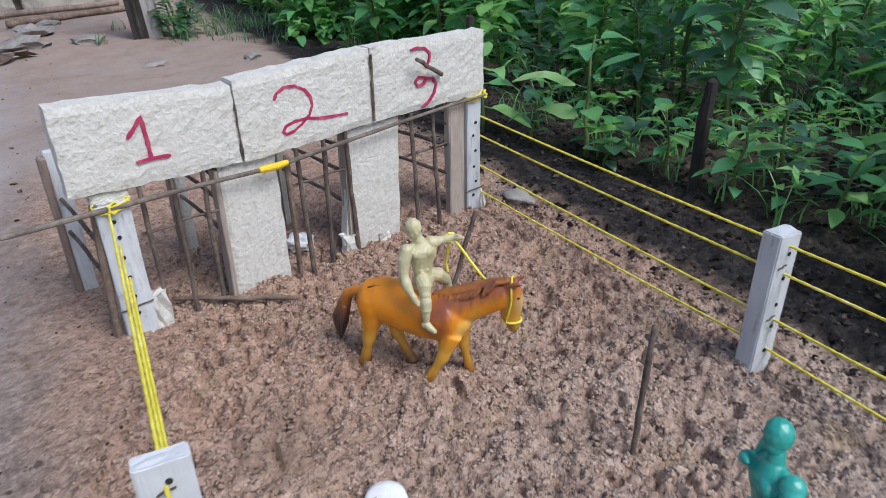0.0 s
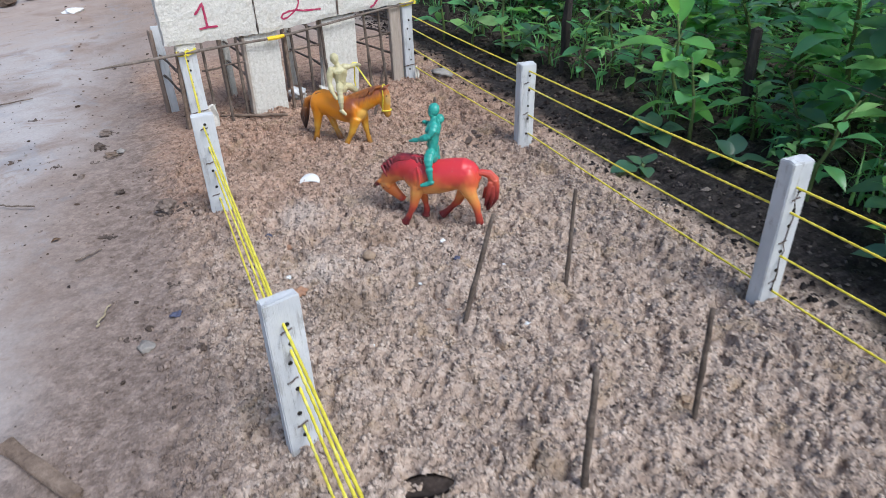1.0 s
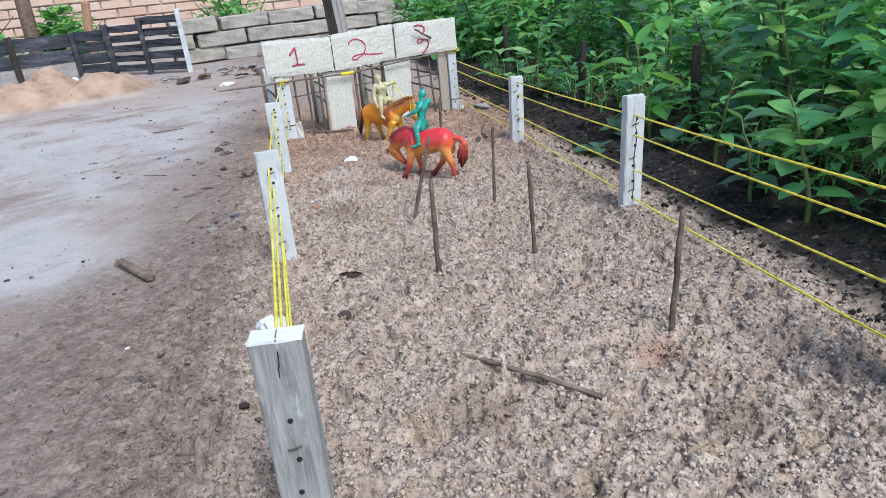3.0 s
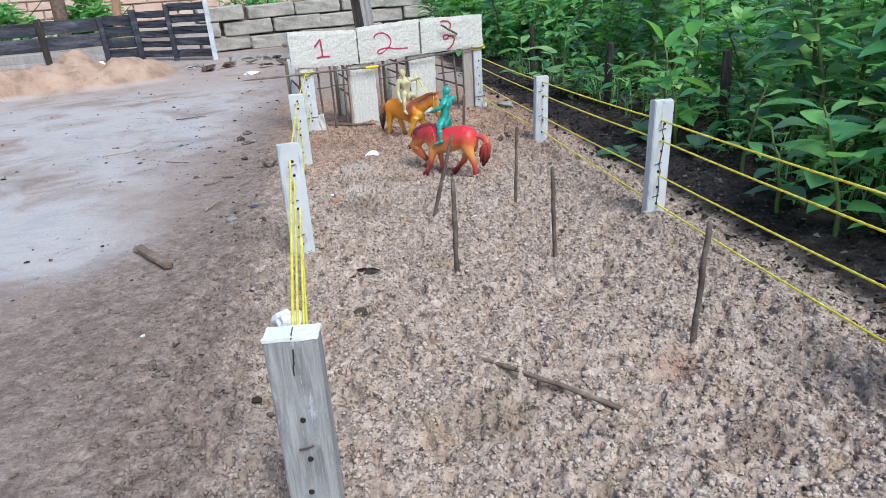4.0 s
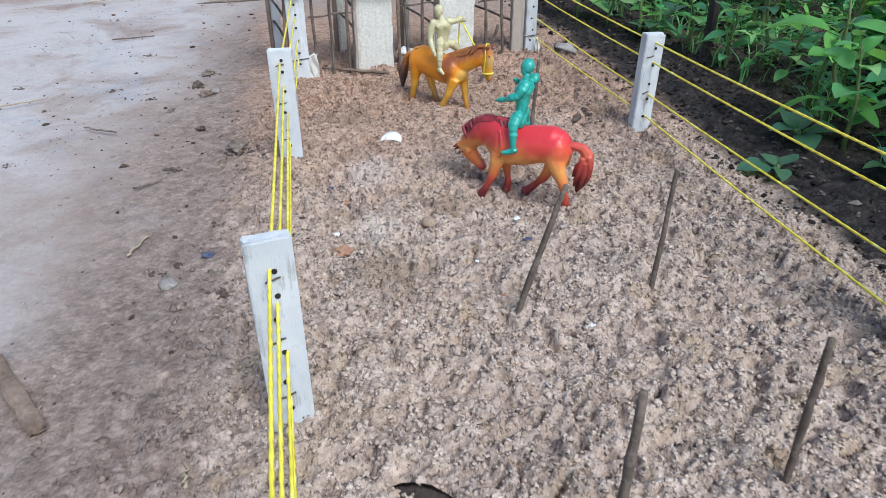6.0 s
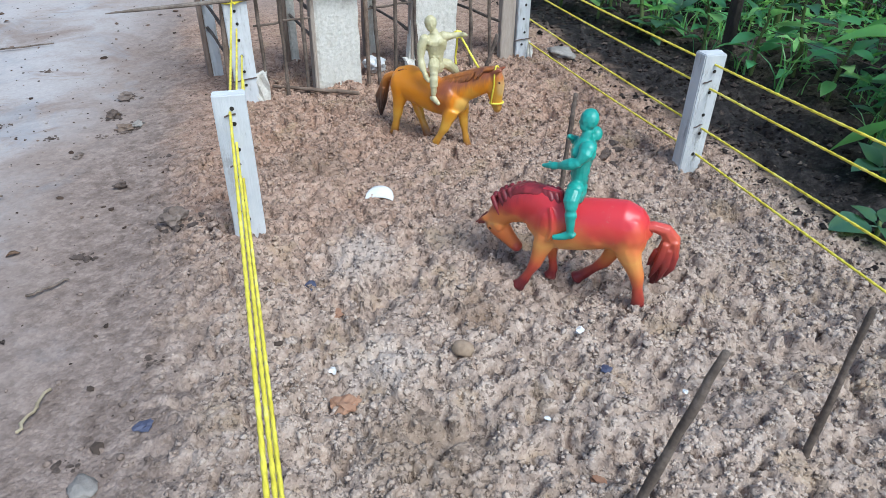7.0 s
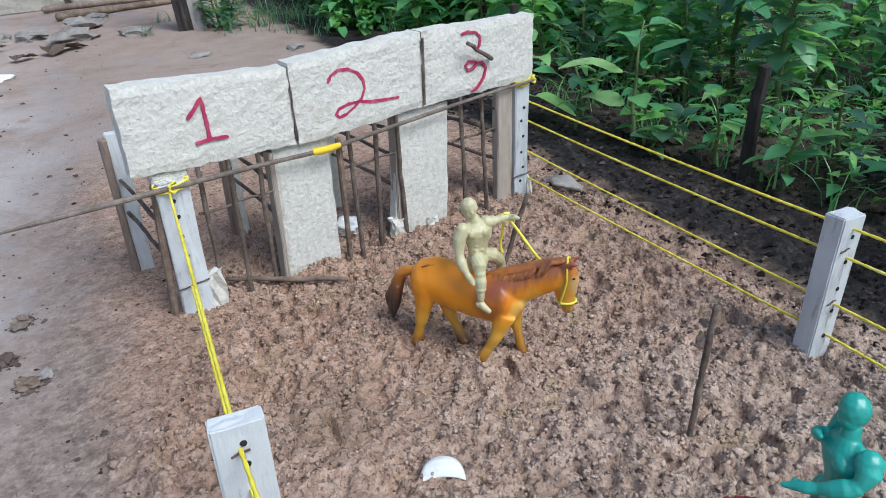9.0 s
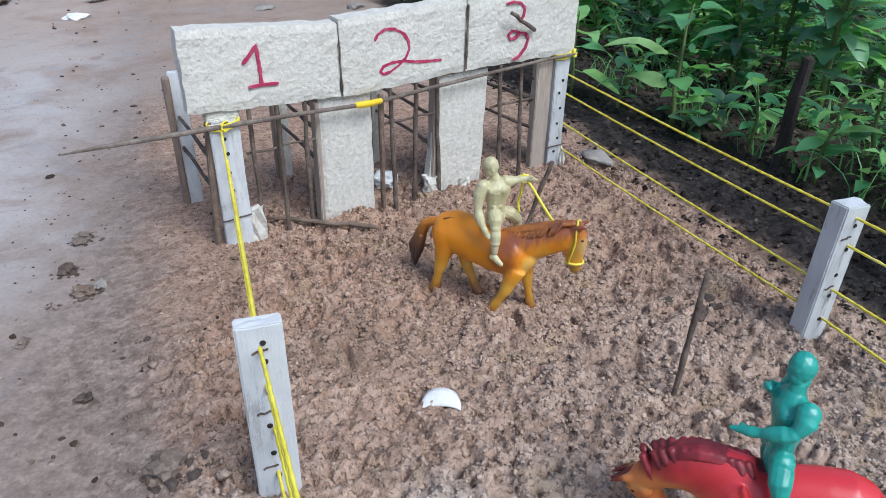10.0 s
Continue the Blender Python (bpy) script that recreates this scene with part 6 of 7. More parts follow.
for k, (x, y, r, sq, mt, lab) in enumerate([(0.030, 0.376, 0.0076, 0.95, M_DRYCLOD, "dark crumbling clod at the edge of the run"), (-0.020, 0.466, 0.0042, 0.8, M_CLOD, "small black lump on the bare earth"), (-0.044, 0.656, 0.0058, 0.8, M_CLOD, "dark clod on the bare earth"),
                                            (-0.034, 0.716, 0.0080, 0.45, M_DRYCLOD, "flat flaking dark clod on the bare earth"), (-0.027, 0.612, 0.0075, 0.4, M_STICK, "flat tan flake of earth"), (-0.015, 0.618, 0.0055, 0.5, M_STONE, "small grey stone on the bare earth"), (-0.068, 0.552, 0.004, 0.5, M_DRYCLOD, "small dark clod on the bare earth")]):
    lump("clod", x, y, r, lab, "clod", mt, 300 + k, sq, 0.55, 3, "clods on the yard", 0.15)
clod_verts, clod_faces = [], []
for k, (x, y, r) in enumerate([(0.030, 0.366, 0.014), (0.045, 0.375, 0.009), (-0.031, 0.715, 0.013), (-0.044, 0.653, 0.010), (-0.04, 0.348, 0.008), (-0.101, 0.608, 0.006), (-0.028, 0.608, 0.010), (0.444, 0.400, 0.016), (0.456, 0.380, 0.011), (0.425, 0.415, 0.009), (0.035, 0.085, 0.008), (0.02, 0.20, 0.007),
                               (-0.16, 0.66, 0.008), (-0.05, 0.60, 0.006), (0.02, 0.52, 0.006), (-0.22, 0.40, 0.006), (-0.02, 0.13, 0.006), (-0.14, 0.85, 0.008), (0.0, -0.16, 0.005), (-0.30, 0.70, 0.006), (0.02, -0.34, 0.006)]):
    rq = np.random.default_rng(900 + k)
    m_ = 34
    spread = 0.75 * r * (1 - np.exp(-rq.random(m_) * 2.2)) * 1.6
    way = rq.uniform(0, 6.283, m_)
    px, py = x + 1.3 * spread * np.cos(way), y + spread * np.sin(way)
    sz = r * (0.05 + 0.42 * rq.random(m_) ** 4) * (1.2 - 0.5 * spread / r)
    pp = np.stack([px - x, py - y, ground_z(px, py) - gz(x, y) + sz * 0.15], -1)
    cv, cf = crumbs(rq, pp + np.array([x, y, gz(x, y)]), sz, 0.6)
    clod_faces += [tuple(q + len(clod_verts) for q in g) for g in cf]
    clod_verts += cv
tagged(new("earth_clods", from_arrays("earth_clods", clod_verts, clod_faces, M_CLOD, False)), "crumbled dark clods of earth on the ground", "soil", kind="stuff")
for k, (x, y, r) in enumerate([(0.20, 2.15, 0.035), (0.06, 2.17, 0.045), (0.30, 1.75, 0.02), (-0.1, 1.8, 0.02), (0.12, 2.5, 0.03), (-0.16, 2.3, 0.05), (-0.05, 2.28, 0.04), (0.08, 2.35, 0.05), (-0.35, 2.2, 0.03), (0.5, 1.7, 0.02)]):
    lump("field_stone", x, y, r, "pale dusty stone on the yard", "stone", M_STONE if k != 3 else M_WHITE, 70 + k, 0.4, 0.4, 2, "stones on the yard")

def scrap(x, y, l, w, material, label, seed):
    """A bent flat scrap."""
    rg = random.Random(seed)
    bm = bmesh.new()
    grid = [[bm.verts.new((l * (i / 4 - 0.5) + rg.uniform(-0.1, 0.1) * l, w * (j / 3 - 0.5) + rg.uniform(-0.12, 0.12) * w, 0.006 + 0.18 * w * math.sin(i * 1.3 + j + seed) + rg.uniform(0, 0.08) * w)) for j in range(4)] for i in range(5)]
    for i in range(4):
        for j in range(3):
            bm.faces.new((grid[i][j], grid[i + 1][j], grid[i + 1][j + 1], grid[i][j + 1]))
    bmesh.ops.solidify(bm, geom=bm.faces[:], thickness=0.002)
    ob = part("scrap", bm, material)
    ob.matrix_world = pose(x, y, gz(x, y) + 0.004, 0, 0, rg.uniform(0, 360))
    return tagged(ob, label, "scrap", "scraps on the yard")


for k, (x, y, l, w, mt) in enumerate([(-0.28, 2.02, 0.09, 0.045, M_STICK), (-0.21, 2.08, 0.08, 0.04, M_DRYLEAF), (-0.13, 2.15, 0.06, 0.03, M_DRYLEAF), (-0.02, 2.25, 0.09, 0.035, M_STONE), (0.03, 2.02, 0.10, 0.05, M_STICK), (-0.36, 2.12, 0.035, 0.02, M_WHITE), (-0.06, 1.98, 0.05, 0.03, M_STICK)]):
    scrap(x, y, l, w, mt, "crumpled pale scrap lying on the yard", 5 + k)

# curved white shard
bm = bmesh.new()
rows = []
for i in range(13):
    a = math.pi * (0.12 + 0.76 * i / 12)
    row = []
    for j in range(5):
        q = j / 4 - 0.5
        rad = 0.0165 - 0.004 * q * q
        row.append((math.cos(a) * rad * (1 - 0.22 * (q + 0.5)), q * 0.0115 + 0.003 * math.sin(a), math.sin(a) * 0.0036 + (q + 0.5) * 0.0056 * math.sin(a) ** 0.6))
    rows.append(row)
top = [[bm.verts.new(p) for p in row] for row in rows]
low = [[bm.verts.new((p[0] * 0.92, p[1], p[2] * 0.90 - 0.0005)) for p in row] for row in rows]
for i in range(12):
    for j in range(4):
        bm.faces.new((top[i][j], top[i + 1][j], top[i + 1][j + 1], top[i][j + 1]))
        bm.faces.new((low[i][j], low[i][j + 1], low[i + 1][j + 1], low[i + 1][j]))
    for j in (0, 4):
        bm.faces.new((top[i][j], low[i][j], low[i + 1][j], top[i + 1][j]))
for i in (0, 12):
    for j in range(4):
        bm.faces.new((top[i][j], top[i][j + 1], low[i][j + 1], low[i][j]))
bmesh.ops.recalc_face_normals(bm, faces=bm.faces[:])
shard = part("white_shard", bm, M_WHITE, None, "", True)
shard.matrix_world = pose(0.2045, 0.372, firm(0.2045, 0.372) - 0.0016, 0, -5, -28)
tagged(shard, "curved white plastic shard half sunk in sand", "shard")

# dark curled leaf in the hollow, and leaf litter
def dry_leaf(x, y, l, turn, label, seed, material=M_DRYLEAF, group="dry leaves"):
    rg = random.Random(seed)
    bm = bmesh.new()
    rows = []
    for i in range(7):
        k = i / 6
        w = math.sin(math.pi * (0.06 + 0.9 * k)) * 0.28 * l
        lift = 0.10 * l * math.sin(math.pi * k) + rg.uniform(0, 0.04) * l
        rows.append([bm.verts.new((l * (k - 0.5), s * w, lift + abs(s) * w * 0.55)) for s in (-1, -0.5, 0, 0.5, 1)])
    for a, b in zip(rows, rows[1:]):
        for j in range(4):
            bm.faces.new((a[j], b[j], b[j + 1], a[j + 1]))
    bmesh.ops.solidify(bm, geom=bm.faces[:], thickness=0.0004)
    ob = part("dry_leaf", bm, material, None, "", True)
    ob.matrix_world = pose(x, y, firm(x, y) + 0.0004, rg.uniform(-8, 8), rg.uniform(-8, 8), turn)
    return tagged(ob, label, "dry leaf", group)


dry_leaf(0.152, -0.141, 0.050, -20, "dark curled dead leaf in a sandy hollow", 1, M_CLOD).matrix_world @= Matrix.Diagonal((1, 0.75, 0.35, 1))
for k in range(22):
    x, y = rl.uniform(-0.5, 0.03), rl.uniform(-0.4, 1.6)
    dry_leaf(x, y, rl.uniform(0.005, 0.011), rl.uniform(0, 360), "small dry brown leaf on the yard", 100 + k, M_DRYLEAF if k % 3 else M_CLOD)


# ---- plants of the field ----
def leaf_arrays(length, width, droop, fold, segs=6, wave=0.0, teeth=0.0):
    """A folded, drooping blade from the origin along x, as vertices and faces."""
    v, f = [], []
    for i in range(segs + 1):
        k = i / segs
        w = width * 0.5 * (math.sin(math.pi * min(1, 0.04 + k * 0.98)) ** 0.75) * (1.18 - 0.45 * k)
        w *= 1 + teeth * (0.5 if i % 2 else -0.5)
        a = droop * k
        x = length * (math.sin(a) / droop if abs(droop) > 1e-3 else k)
        z = -length * ((1 - math.cos(a)) / droop if abs(droop) > 1e-3 else 0)
        z += wave * length * 0.06 * math.sin(7 * k)
        for s in (-1, 0, 1):
            v.append((x, s * w, z + fold * abs(s) * w + wave * length * 0.04 * s * math.sin(9 * k + s)))
    for i in range(segs):
        for j in range(2):
            a = i * 3 + j
            f.append((a, a + 3, a + 4, a + 1))
    return v, f


def plant_shape(rg, height, leaves, length, broad, spread=0.06):
    """Stem points and the poses and sizes of the leaves of one plant."""
    lean = Vector((rg.uniform(-1, 1), rg.uniform(-1, 1), 0)) * spread
    stem = [Vector((0, 0, -0.02))]
    for i in range(1, 7):
        k = i / 6
        stem.append(Vector((lean.x * k * k, lean.y * k * k, height * k)) + Vector((rg.uniform(-1, 1), rg.uniform(-1, 1), 0)) * 0.022 * min(height, 0.25))
    out = []
    turn = rg.uniform(0, 360)
    for i in range(leaves):
        k = 0.17 + 0.83 * (i + 0.5) / leaves
        p = stem[0].lerp(stem[-1], 0)
        q = k * 6
        a = min(5, int(q))
        p = stem[a].lerp(stem[a + 1], q - a)
        turn += 137.5 + rg.uniform(-18, 18)
        l = length * (0.65 + 0.55 * math.sin(math.pi * min(1, k * 0.9))) * rg.uniform(0.75, 1.2)
        rise = 8 + 24 * k * k + rg.uniform(-24, 20)
        out.append((p, turn, rise, l, l * broad * rg.uniform(0.85, 1.15)))
    return stem, out


def add_leaf(verts, faces, p, turn, rise, l, w, rg):
    m = Matrix.Translation(p) @ pose(0, 0, 0, rg.uniform(-14, 14), -rise, turn)
    v, f = leaf_arrays(l, w, rg.uniform(0.3, 1.0), rg.uniform(0.1, 0.4), 6, rg.uniform(-1, 1), 0.05)
    pet = l * 0.22
    o = len(verts)
    verts += [(m @ Vector((a + pet, b, c)))[:] for a, b, c in v]
    faces += [tuple(i + o for i in g) for g in f]
    o = len(verts)
    verts += [(m @ Vector(q))[:] for q in ((0, -0.0012, 0), (0, 0.0012, 0), (pet * 1.05, 0.0008, 0), (pet * 1.05, -0.0008, 0), (0, 0, -0.0018), (pet * 1.05, 0, -0.0012))]
    faces += [(o, o + 3, o + 2, o + 1), (o, o + 4, o + 5, o + 3), (o + 1, o + 2, o + 5, o + 4)]


def field_plant(seed, height, leaves, length, broad, material=M_LEAF):
    rg = random.Random(seed)
    stem, ls = plant_shape(rg, height, leaves, length, broad)
    t = thing("field_plant", pose(0, 0, 0), "tall green leafy plant growing in dark soil", "plant", "plants of the field")
    bm = bmesh.new()
    tube_points(bm, stem, [0.0038, 0.0036, 0.0032, 0.0028, 0.0024, 0.0019, 0.0012], 6)
    part("stem", bm, M_STEM, t, "", True)
    v, f = [], []
    for p, turn, rise, l, w in ls:
        add_leaf(v, f, p, turn, rise, l, w, rg)
        if rg.random() < 0.45:
            add_leaf(v, f, p + Vector((0, 0, 0.004)), turn + 150 + rg.uniform(-30, 30), rise + 18, l * 0.5, w * 0.5, rg)
    fo = new("foliage", from_arrays("foliage", v, f, material))
    fo.parent = t
    return t


makers = [field_plant(k, 0.17 + 0.028 * (k % 5), 42 + k % 6, 0.037 + 0.007 * (k % 4), 0.42 + 0.07 * (k % 3), M_LEAF if k % 4 else M_BLUELEAF) for k in range(10)]
rp = random.Random(12)
spots = []
tries = 0
while len(spots) < 295 and tries < 9000:
    tries += 1
    x, y = rp.uniform(0.70, 2.3), rp.uniform(-0.7, 3.0)
    limit = 0.80 + 0.06 * math.sin(5 * y) if y < 1.0 else 0.80 - 0.14 * min(1, (y - 1.0) / 0.8)
    limit += 0.10 * math.exp(-((y - 0.85) / 0.3) ** 2)
    if x < limit:
        continue
    near = 0.070 if x < 1.3 else 0.095
    if any((x - a) ** 2 + (y - b) ** 2 < near * near for a, b in spots):
        continue
    spots.append((x, y))
for k, (x, y) in enumerate(spots):
    m = pose(x, y, gz(x, y), rp.uniform(-6, 6), rp.uniform(-6, 6), rp.uniform(0, 360)) @ Matrix.Scale(rp.uniform(0.8, 1.25), 4)
    if k < len(makers):
        makers[k].matrix_basis = m
    else:
        c = copy_thing(makers[k % len(makers)], m)
        c.matrix_basis = m


def broad_plant(x, y, seed, height, count, length, broad, material, label):
    """A nearer plant whose leaves are meshes of their own."""
    rg = random.Random(seed)
    stem, ls = plant_shape(rg, height, count, length, broad, 0.03)
    t = thing("broadleaf_plant", pose(x, y, gz(x, y)), label, "plant", "plants beside the fence")
    bm = bmesh.new()
    tube_points(bm, stem, [v * (0.4 + 2.6 * min(height, 0.22)) for v in (0.0042, 0.0040, 0.0034, 0.003, 0.0026, 0.002, 0.0014)], 7)
    part("stem", bm, M_STEM, t, "", True)
    for p, turn, rise, l, w in ls:
        v, f = [], []
        add_leaf(v, f, p, turn, rise, l, w, rg)
        lf = new("leaf", from_arrays("leaf", v, f, material))
        lf.parent = t


broad_plant(0.660, -0.200, 1, 0.140, 16, 0.047, 0.60, M_LEAF, "young bright green broad-leaved plant near the fence")
broad_plant(0.76, -0.33, 2, 0.20, 19, 0.05, 0.55, M_LEAF, "green broad-leaved plant in dark soil")
broad_plant(0.72, 0.30, 3, 0.17, 10, 0.060, 0.42, M_BRIGHT, "bright green leafy plant by a wooden stake")
def flat_weed(x, y, seed, leaves, material, label):
    """A rosette of broad leaves held low; leaves: (turn, rise, length, breadth)."""
    rg = random.Random(seed)
    t = thing("weed", pose(x, y, gz(x, y)), label, "weed", "weeds beside the fence")
    bm = bmesh.new()
    tube_points(bm, [(0, 0, -0.01), (0.001, 0, 0.006), (0, 0.001, 0.014)], [0.0026, 0.0022, 0.0016], 6)
    part("stem", bm, M_STEM, t, "", True)
    for turn, rise, l, w in leaves:
        v, f = [], []
        add_leaf(v, f, Vector((0, 0, 0.010)), turn, rise, l, w, rg)
        lf = new("leaf", from_arrays("leaf", v, f, material))
        lf.parent = t


flat_weed(0.594, 0.203, 4, [(165, 5, 0.036, 0.032), (250, 8, 0.024, 0.020), (100, 22, 0.024, 0.020), (20, 25, 0.026, 0.020)], M_BLUELEAF, "low blue-green weed on dark soil")
flat_weed(0.668, 0.275, 5, [(180, 30, 0.036, 0.028), (250, 22, 0.040, 0.030), (320, 30, 0.036, 0.027), (60, 40, 0.036, 0.026), (130, 50, 0.032, 0.023), (285, 45, 0.030, 0.020)], M_BLUELEAF, "low dark green weed on dark soil")
flat_weed(0.70, 0.16, 6, [(170, 30, 0.034, 0.024), (240, 35, 0.034, 0.023), (300, 25, 0.038, 0.026), (40, 40, 0.038, 0.026), (100, 45, 0.03, 0.022)], M_BLUELEAF, "low dark green weed on dark soil")
broad_plant(0.70, 0.78, 6, 0.16, 9, 0.060, 0.5, M_LEAF, "green weed behind the string fence")
broad_plant(0.66, 0.98, 7, 0.13, 9, 0.055, 0.5, M_LEAF, "green weed behind the string fence")
broad_plant(0.80, 0.02, 8, 0.24, 20, 0.05, 0.55, M_LEAF, "green broad-leaved plant in dark soil")
broad_plant(0.74, -0.05, 9, 0.10, 8, 0.06, 0.55, M_BLUELEAF, "dark green weed in the shade of taller plants")
broad_plant(0.85, 0.45, 10, 0.27, 16, 0.058, 0.48, M_BRIGHT, "bright green leafy plant by a wooden stake")


rq = random.Random(91)
for k in range(16):
    wx_, wy_ = rq.uniform(0.64, 0.82), -0.12 + 1.1 * (k + rq.random()) / 16
    broad_plant(wx_, wy_, 40 + k, rq.uniform(0.05, 0.13), rq.randint(9, 13), rq.uniform(0.026, 0.038), rq.uniform(0.45, 0.7), M_LEAF if k % 3 else M_BLUELEAF, "leafy green weed under the tall plants")


def grass(name, places, label, material, rg, hmin, hmax):
    v, f = [], []
    for x, y in places:
        for _ in range(rg.randint(5, 9)):
            a, h = rg.uniform(0, 6.283), rg.uniform(hmin, hmax)
            bend = rg.uniform(0.3, 1.0) * h
            bx, by, z = x + rg.uniform(-0.02, 0.02), y + rg.uniform(-0.02, 0.02), gz(x, y) - 0.003
            w = rg.uniform(0.0008, 0.0020)
            o = len(v)
            for i in range(5):
                k = i / 4
                px, py, pz = bx + math.cos(a) * bend * k * k, by + math.sin(a) * bend * k * k, z + h * (k - 0.35 * k * k)
                s = w * (1 - k * 0.9)
                v += [(px - math.sin(a) * s, py + math.cos(a) * s, pz), (px, py, pz - s * 0.4), (px + math.sin(a) * s, py - math.cos(a) * s, pz)]
            for i in range(4):
                for j in range(2):
                    q = o + i * 3 + j
                    f.append((q, q + 1, q + 4, q + 3))
    return tagged(new(name, from_arrays(name, v, f, material)), label, "grass", kind="stuff")


rgr = random.Random(31)
grass("grass_tufts", [(0.74 + 0.75 * rgr.random() ** 1.3, rgr.uniform(-0.3, 2.4)) for _ in range(330)], "green blades and weeds under the tall plants", M_LEAF, rgr, 0.03, 0.10)
grass("dry_stalks", [(rgr.uniform(0.76, 1.4), rgr.uniform(-0.3, 2.2)) for _ in range(30)], "dry straw-coloured stalks among the plants", M_STRAW, rgr, 0.02, 0.07)
grass("yard_weeds", [(rgr.gauss(0.62, 0.16), rgr.gauss(2.15, 0.14)) for _ in range(90)], "sparse weeds and litter at the yard's edge", M_BLUELEAF, rgr, 0.02, 0.08)


def undergrowth(count, rg):
    """Small leafy sprigs crowding the soil beneath the tall plants."""
    v, f = [], []
    for _ in range(count):
        x, y = 0.64 + 1.05 * rg.random() ** 1.4, rg.uniform(-0.45, 2.4)
        bare = 0.70 - 0.05 * math.exp(-((y - 0.3) / 0.3) ** 2) + 0.05 * math.sin(5 * y) + 0.10 * min(1.0, max(0.0, (y - 0.45) / 0.2))
        if x < bare or (x < bare + 0.06 and rg.random() < 0.5):
            continue
        h, turn = rg.uniform(0.012, 0.085), rg.uniform(0, 360)
        for i in range(rg.randint(4, 6)):
            turn += rg.uniform(70, 150)
            l = rg.uniform(0.016, 0.036)
            m = pose(x + rg.uniform(-0.01, 0.01), y + rg.uniform(-0.01, 0.01), gz(x, y) + h * rg.uniform(0.5, 1.0), rg.uniform(-20, 20), -rg.uniform(0, 45), turn)
            lv, lf = leaf_arrays(l, l * rg.uniform(0.25, 0.55), rg.uniform(0.3, 1.1), rg.uniform(0.1, 0.4), 2)
            o = len(v)
            v += [(m @ Vector(p))[:] for p in lv]
            f += [tuple(j + o for j in g) for g in lf]
    return tagged(new("undergrowth", from_arrays("undergrowth", v, f, M_LEAF)), "low leafy weeds crowding under the tall plants", "weeds", kind="stuff")


undergrowth(1700, random.Random(63))


def bush(x, y, w, h, n, leaf, material, label, seed):
    rg = random.Random(seed)
    t = thing("bush", pose(x, y, gz(x, y)), label, "bush", "bushes")
    bm = bmesh.new()
    for _ in range(7):
        a = rg.uniform(0, 6.28)
        twig_mesh(bm, (0, 0, -0.02), (math.cos(a) * w * 0.5 * rg.random(), math.sin(a) * w * 0.4 * rg.random(), h * rg.uniform(0.6, 0.95)), 0.004 + h * 0.01, 0.002, h * 0.04, 6, rg)
    part("stem", bm, M_STEM, t)
    v, f = [], []
    for _ in range(n):
        a, k = rg.uniform(0, 6.28), rg.random() ** 0.6
        e = rg.uniform(0.05, 1.0)
        rr = math.sqrt(max(0.05, 1 - (e * 0.95) ** 2)) * (0.75 + 0.35 * math.sin(3 * a + seed))
        p = Vector((math.cos(a) * w * 0.5 * k * rr, math.sin(a) * w * 0.45 * k * rr, h * e * (0.8 + 0.3 * math.sin(2 * a + seed))))
        add_leaf(v, f, p, math.degrees(a) + rg.uniform(-50, 50), rg.uniform(-10, 50), leaf * rg.uniform(0.6, 1.3), leaf * 0.55, rg)
    fo = new("foliage", from_arrays("foliage", v, f, material))
    fo.parent = t
    return t


bush(0.42, 2.10, 0.16, 0.09, 150, 0.030, M_BLUELEAF, "small blue-green bush at the foot of a dark post", 1)
bush(0.78, 1.95, 0.36, 0.16, 420, 0.045, M_LEAF, "dense green bush at the yard's edge", 2)
for k, (x, y, w, h) in enumerate([(1.10, 2.25, 0.50, 0.27), (0.92, 1.62, 0.34, 0.22), (1.30, 1.75, 0.46, 0.27), (0.84, 2.32, 0.40, 0.22), (1.55, 2.25, 0.55, 0.30), (1.75, 1.80, 0.5, 0.28), (1.25, 2.65, 0.6, 0.30), (2.0, 2.5, 0.7, 0.34)]):
    bush(x, y, w, h, 780, 0.042, M_LEAF if k % 3 == 1 else M_BRIGHT, "dense green bush at the yard's edge", 30 + k)
bush(-1.85, 4.2, 0.8, 0.32, 700, 0.08, M_LEAF, "green bush before a brick wall", 4)
bush(-1.28, 4.3, 0.55, 0.30, 600, 0.08, M_LEAF, "green bush before a brick wall", 5)
bush(-0.15, 3.55, 0.6, 0.42, 420, 0.06, M_LEAF, "green bush behind the low block wall", 6)
bush(0.95, 4.0, 1.0, 0.55, 700, 0.08, M_LEAF, "green bush behind the low block wall", 7)

# ---- stakes and wire at the field's edge ----
for k, (x, y, h, r, tilt) in enumerate([(0.785, 0.235, 0.145, 0.0085, 2), (0.745, 0.630, 0.140, 0.0080, 3), (0.732, 1.127, 0.15, 0.0080, -2), (0.68, -0.34, 0.16, 0.0075, 1), (0.86, 1.45, 0.17, 0.0075, 2)]):
    rg = random.Random(60 + k)
    bm = bmesh.new()
    loft(bm, [(0, 0, -0.03, r * 1.1, r), (0.001, 0, h * 0.3, r, r * 0.95), (-0.001, 0.001, h * 0.65, r * 0.95, r), (0.001, 0, h * 0.97, r * 0.9, r * 0.85)], 8)
    for v in bm.verts:
        v.co += Vector((rg.uniform(-1, 1), rg.uniform(-1, 1), rg.uniform(-1, 1))) * 0.0012
    st = part("stake", bm, M_BARK)
    st.matrix_world = pose(x, y, gz(x, y), 0, tilt, rg.uniform(0, 90))
    tagged(st, "dark weathered wooden stake among green plants", "stake", "stakes of the field")
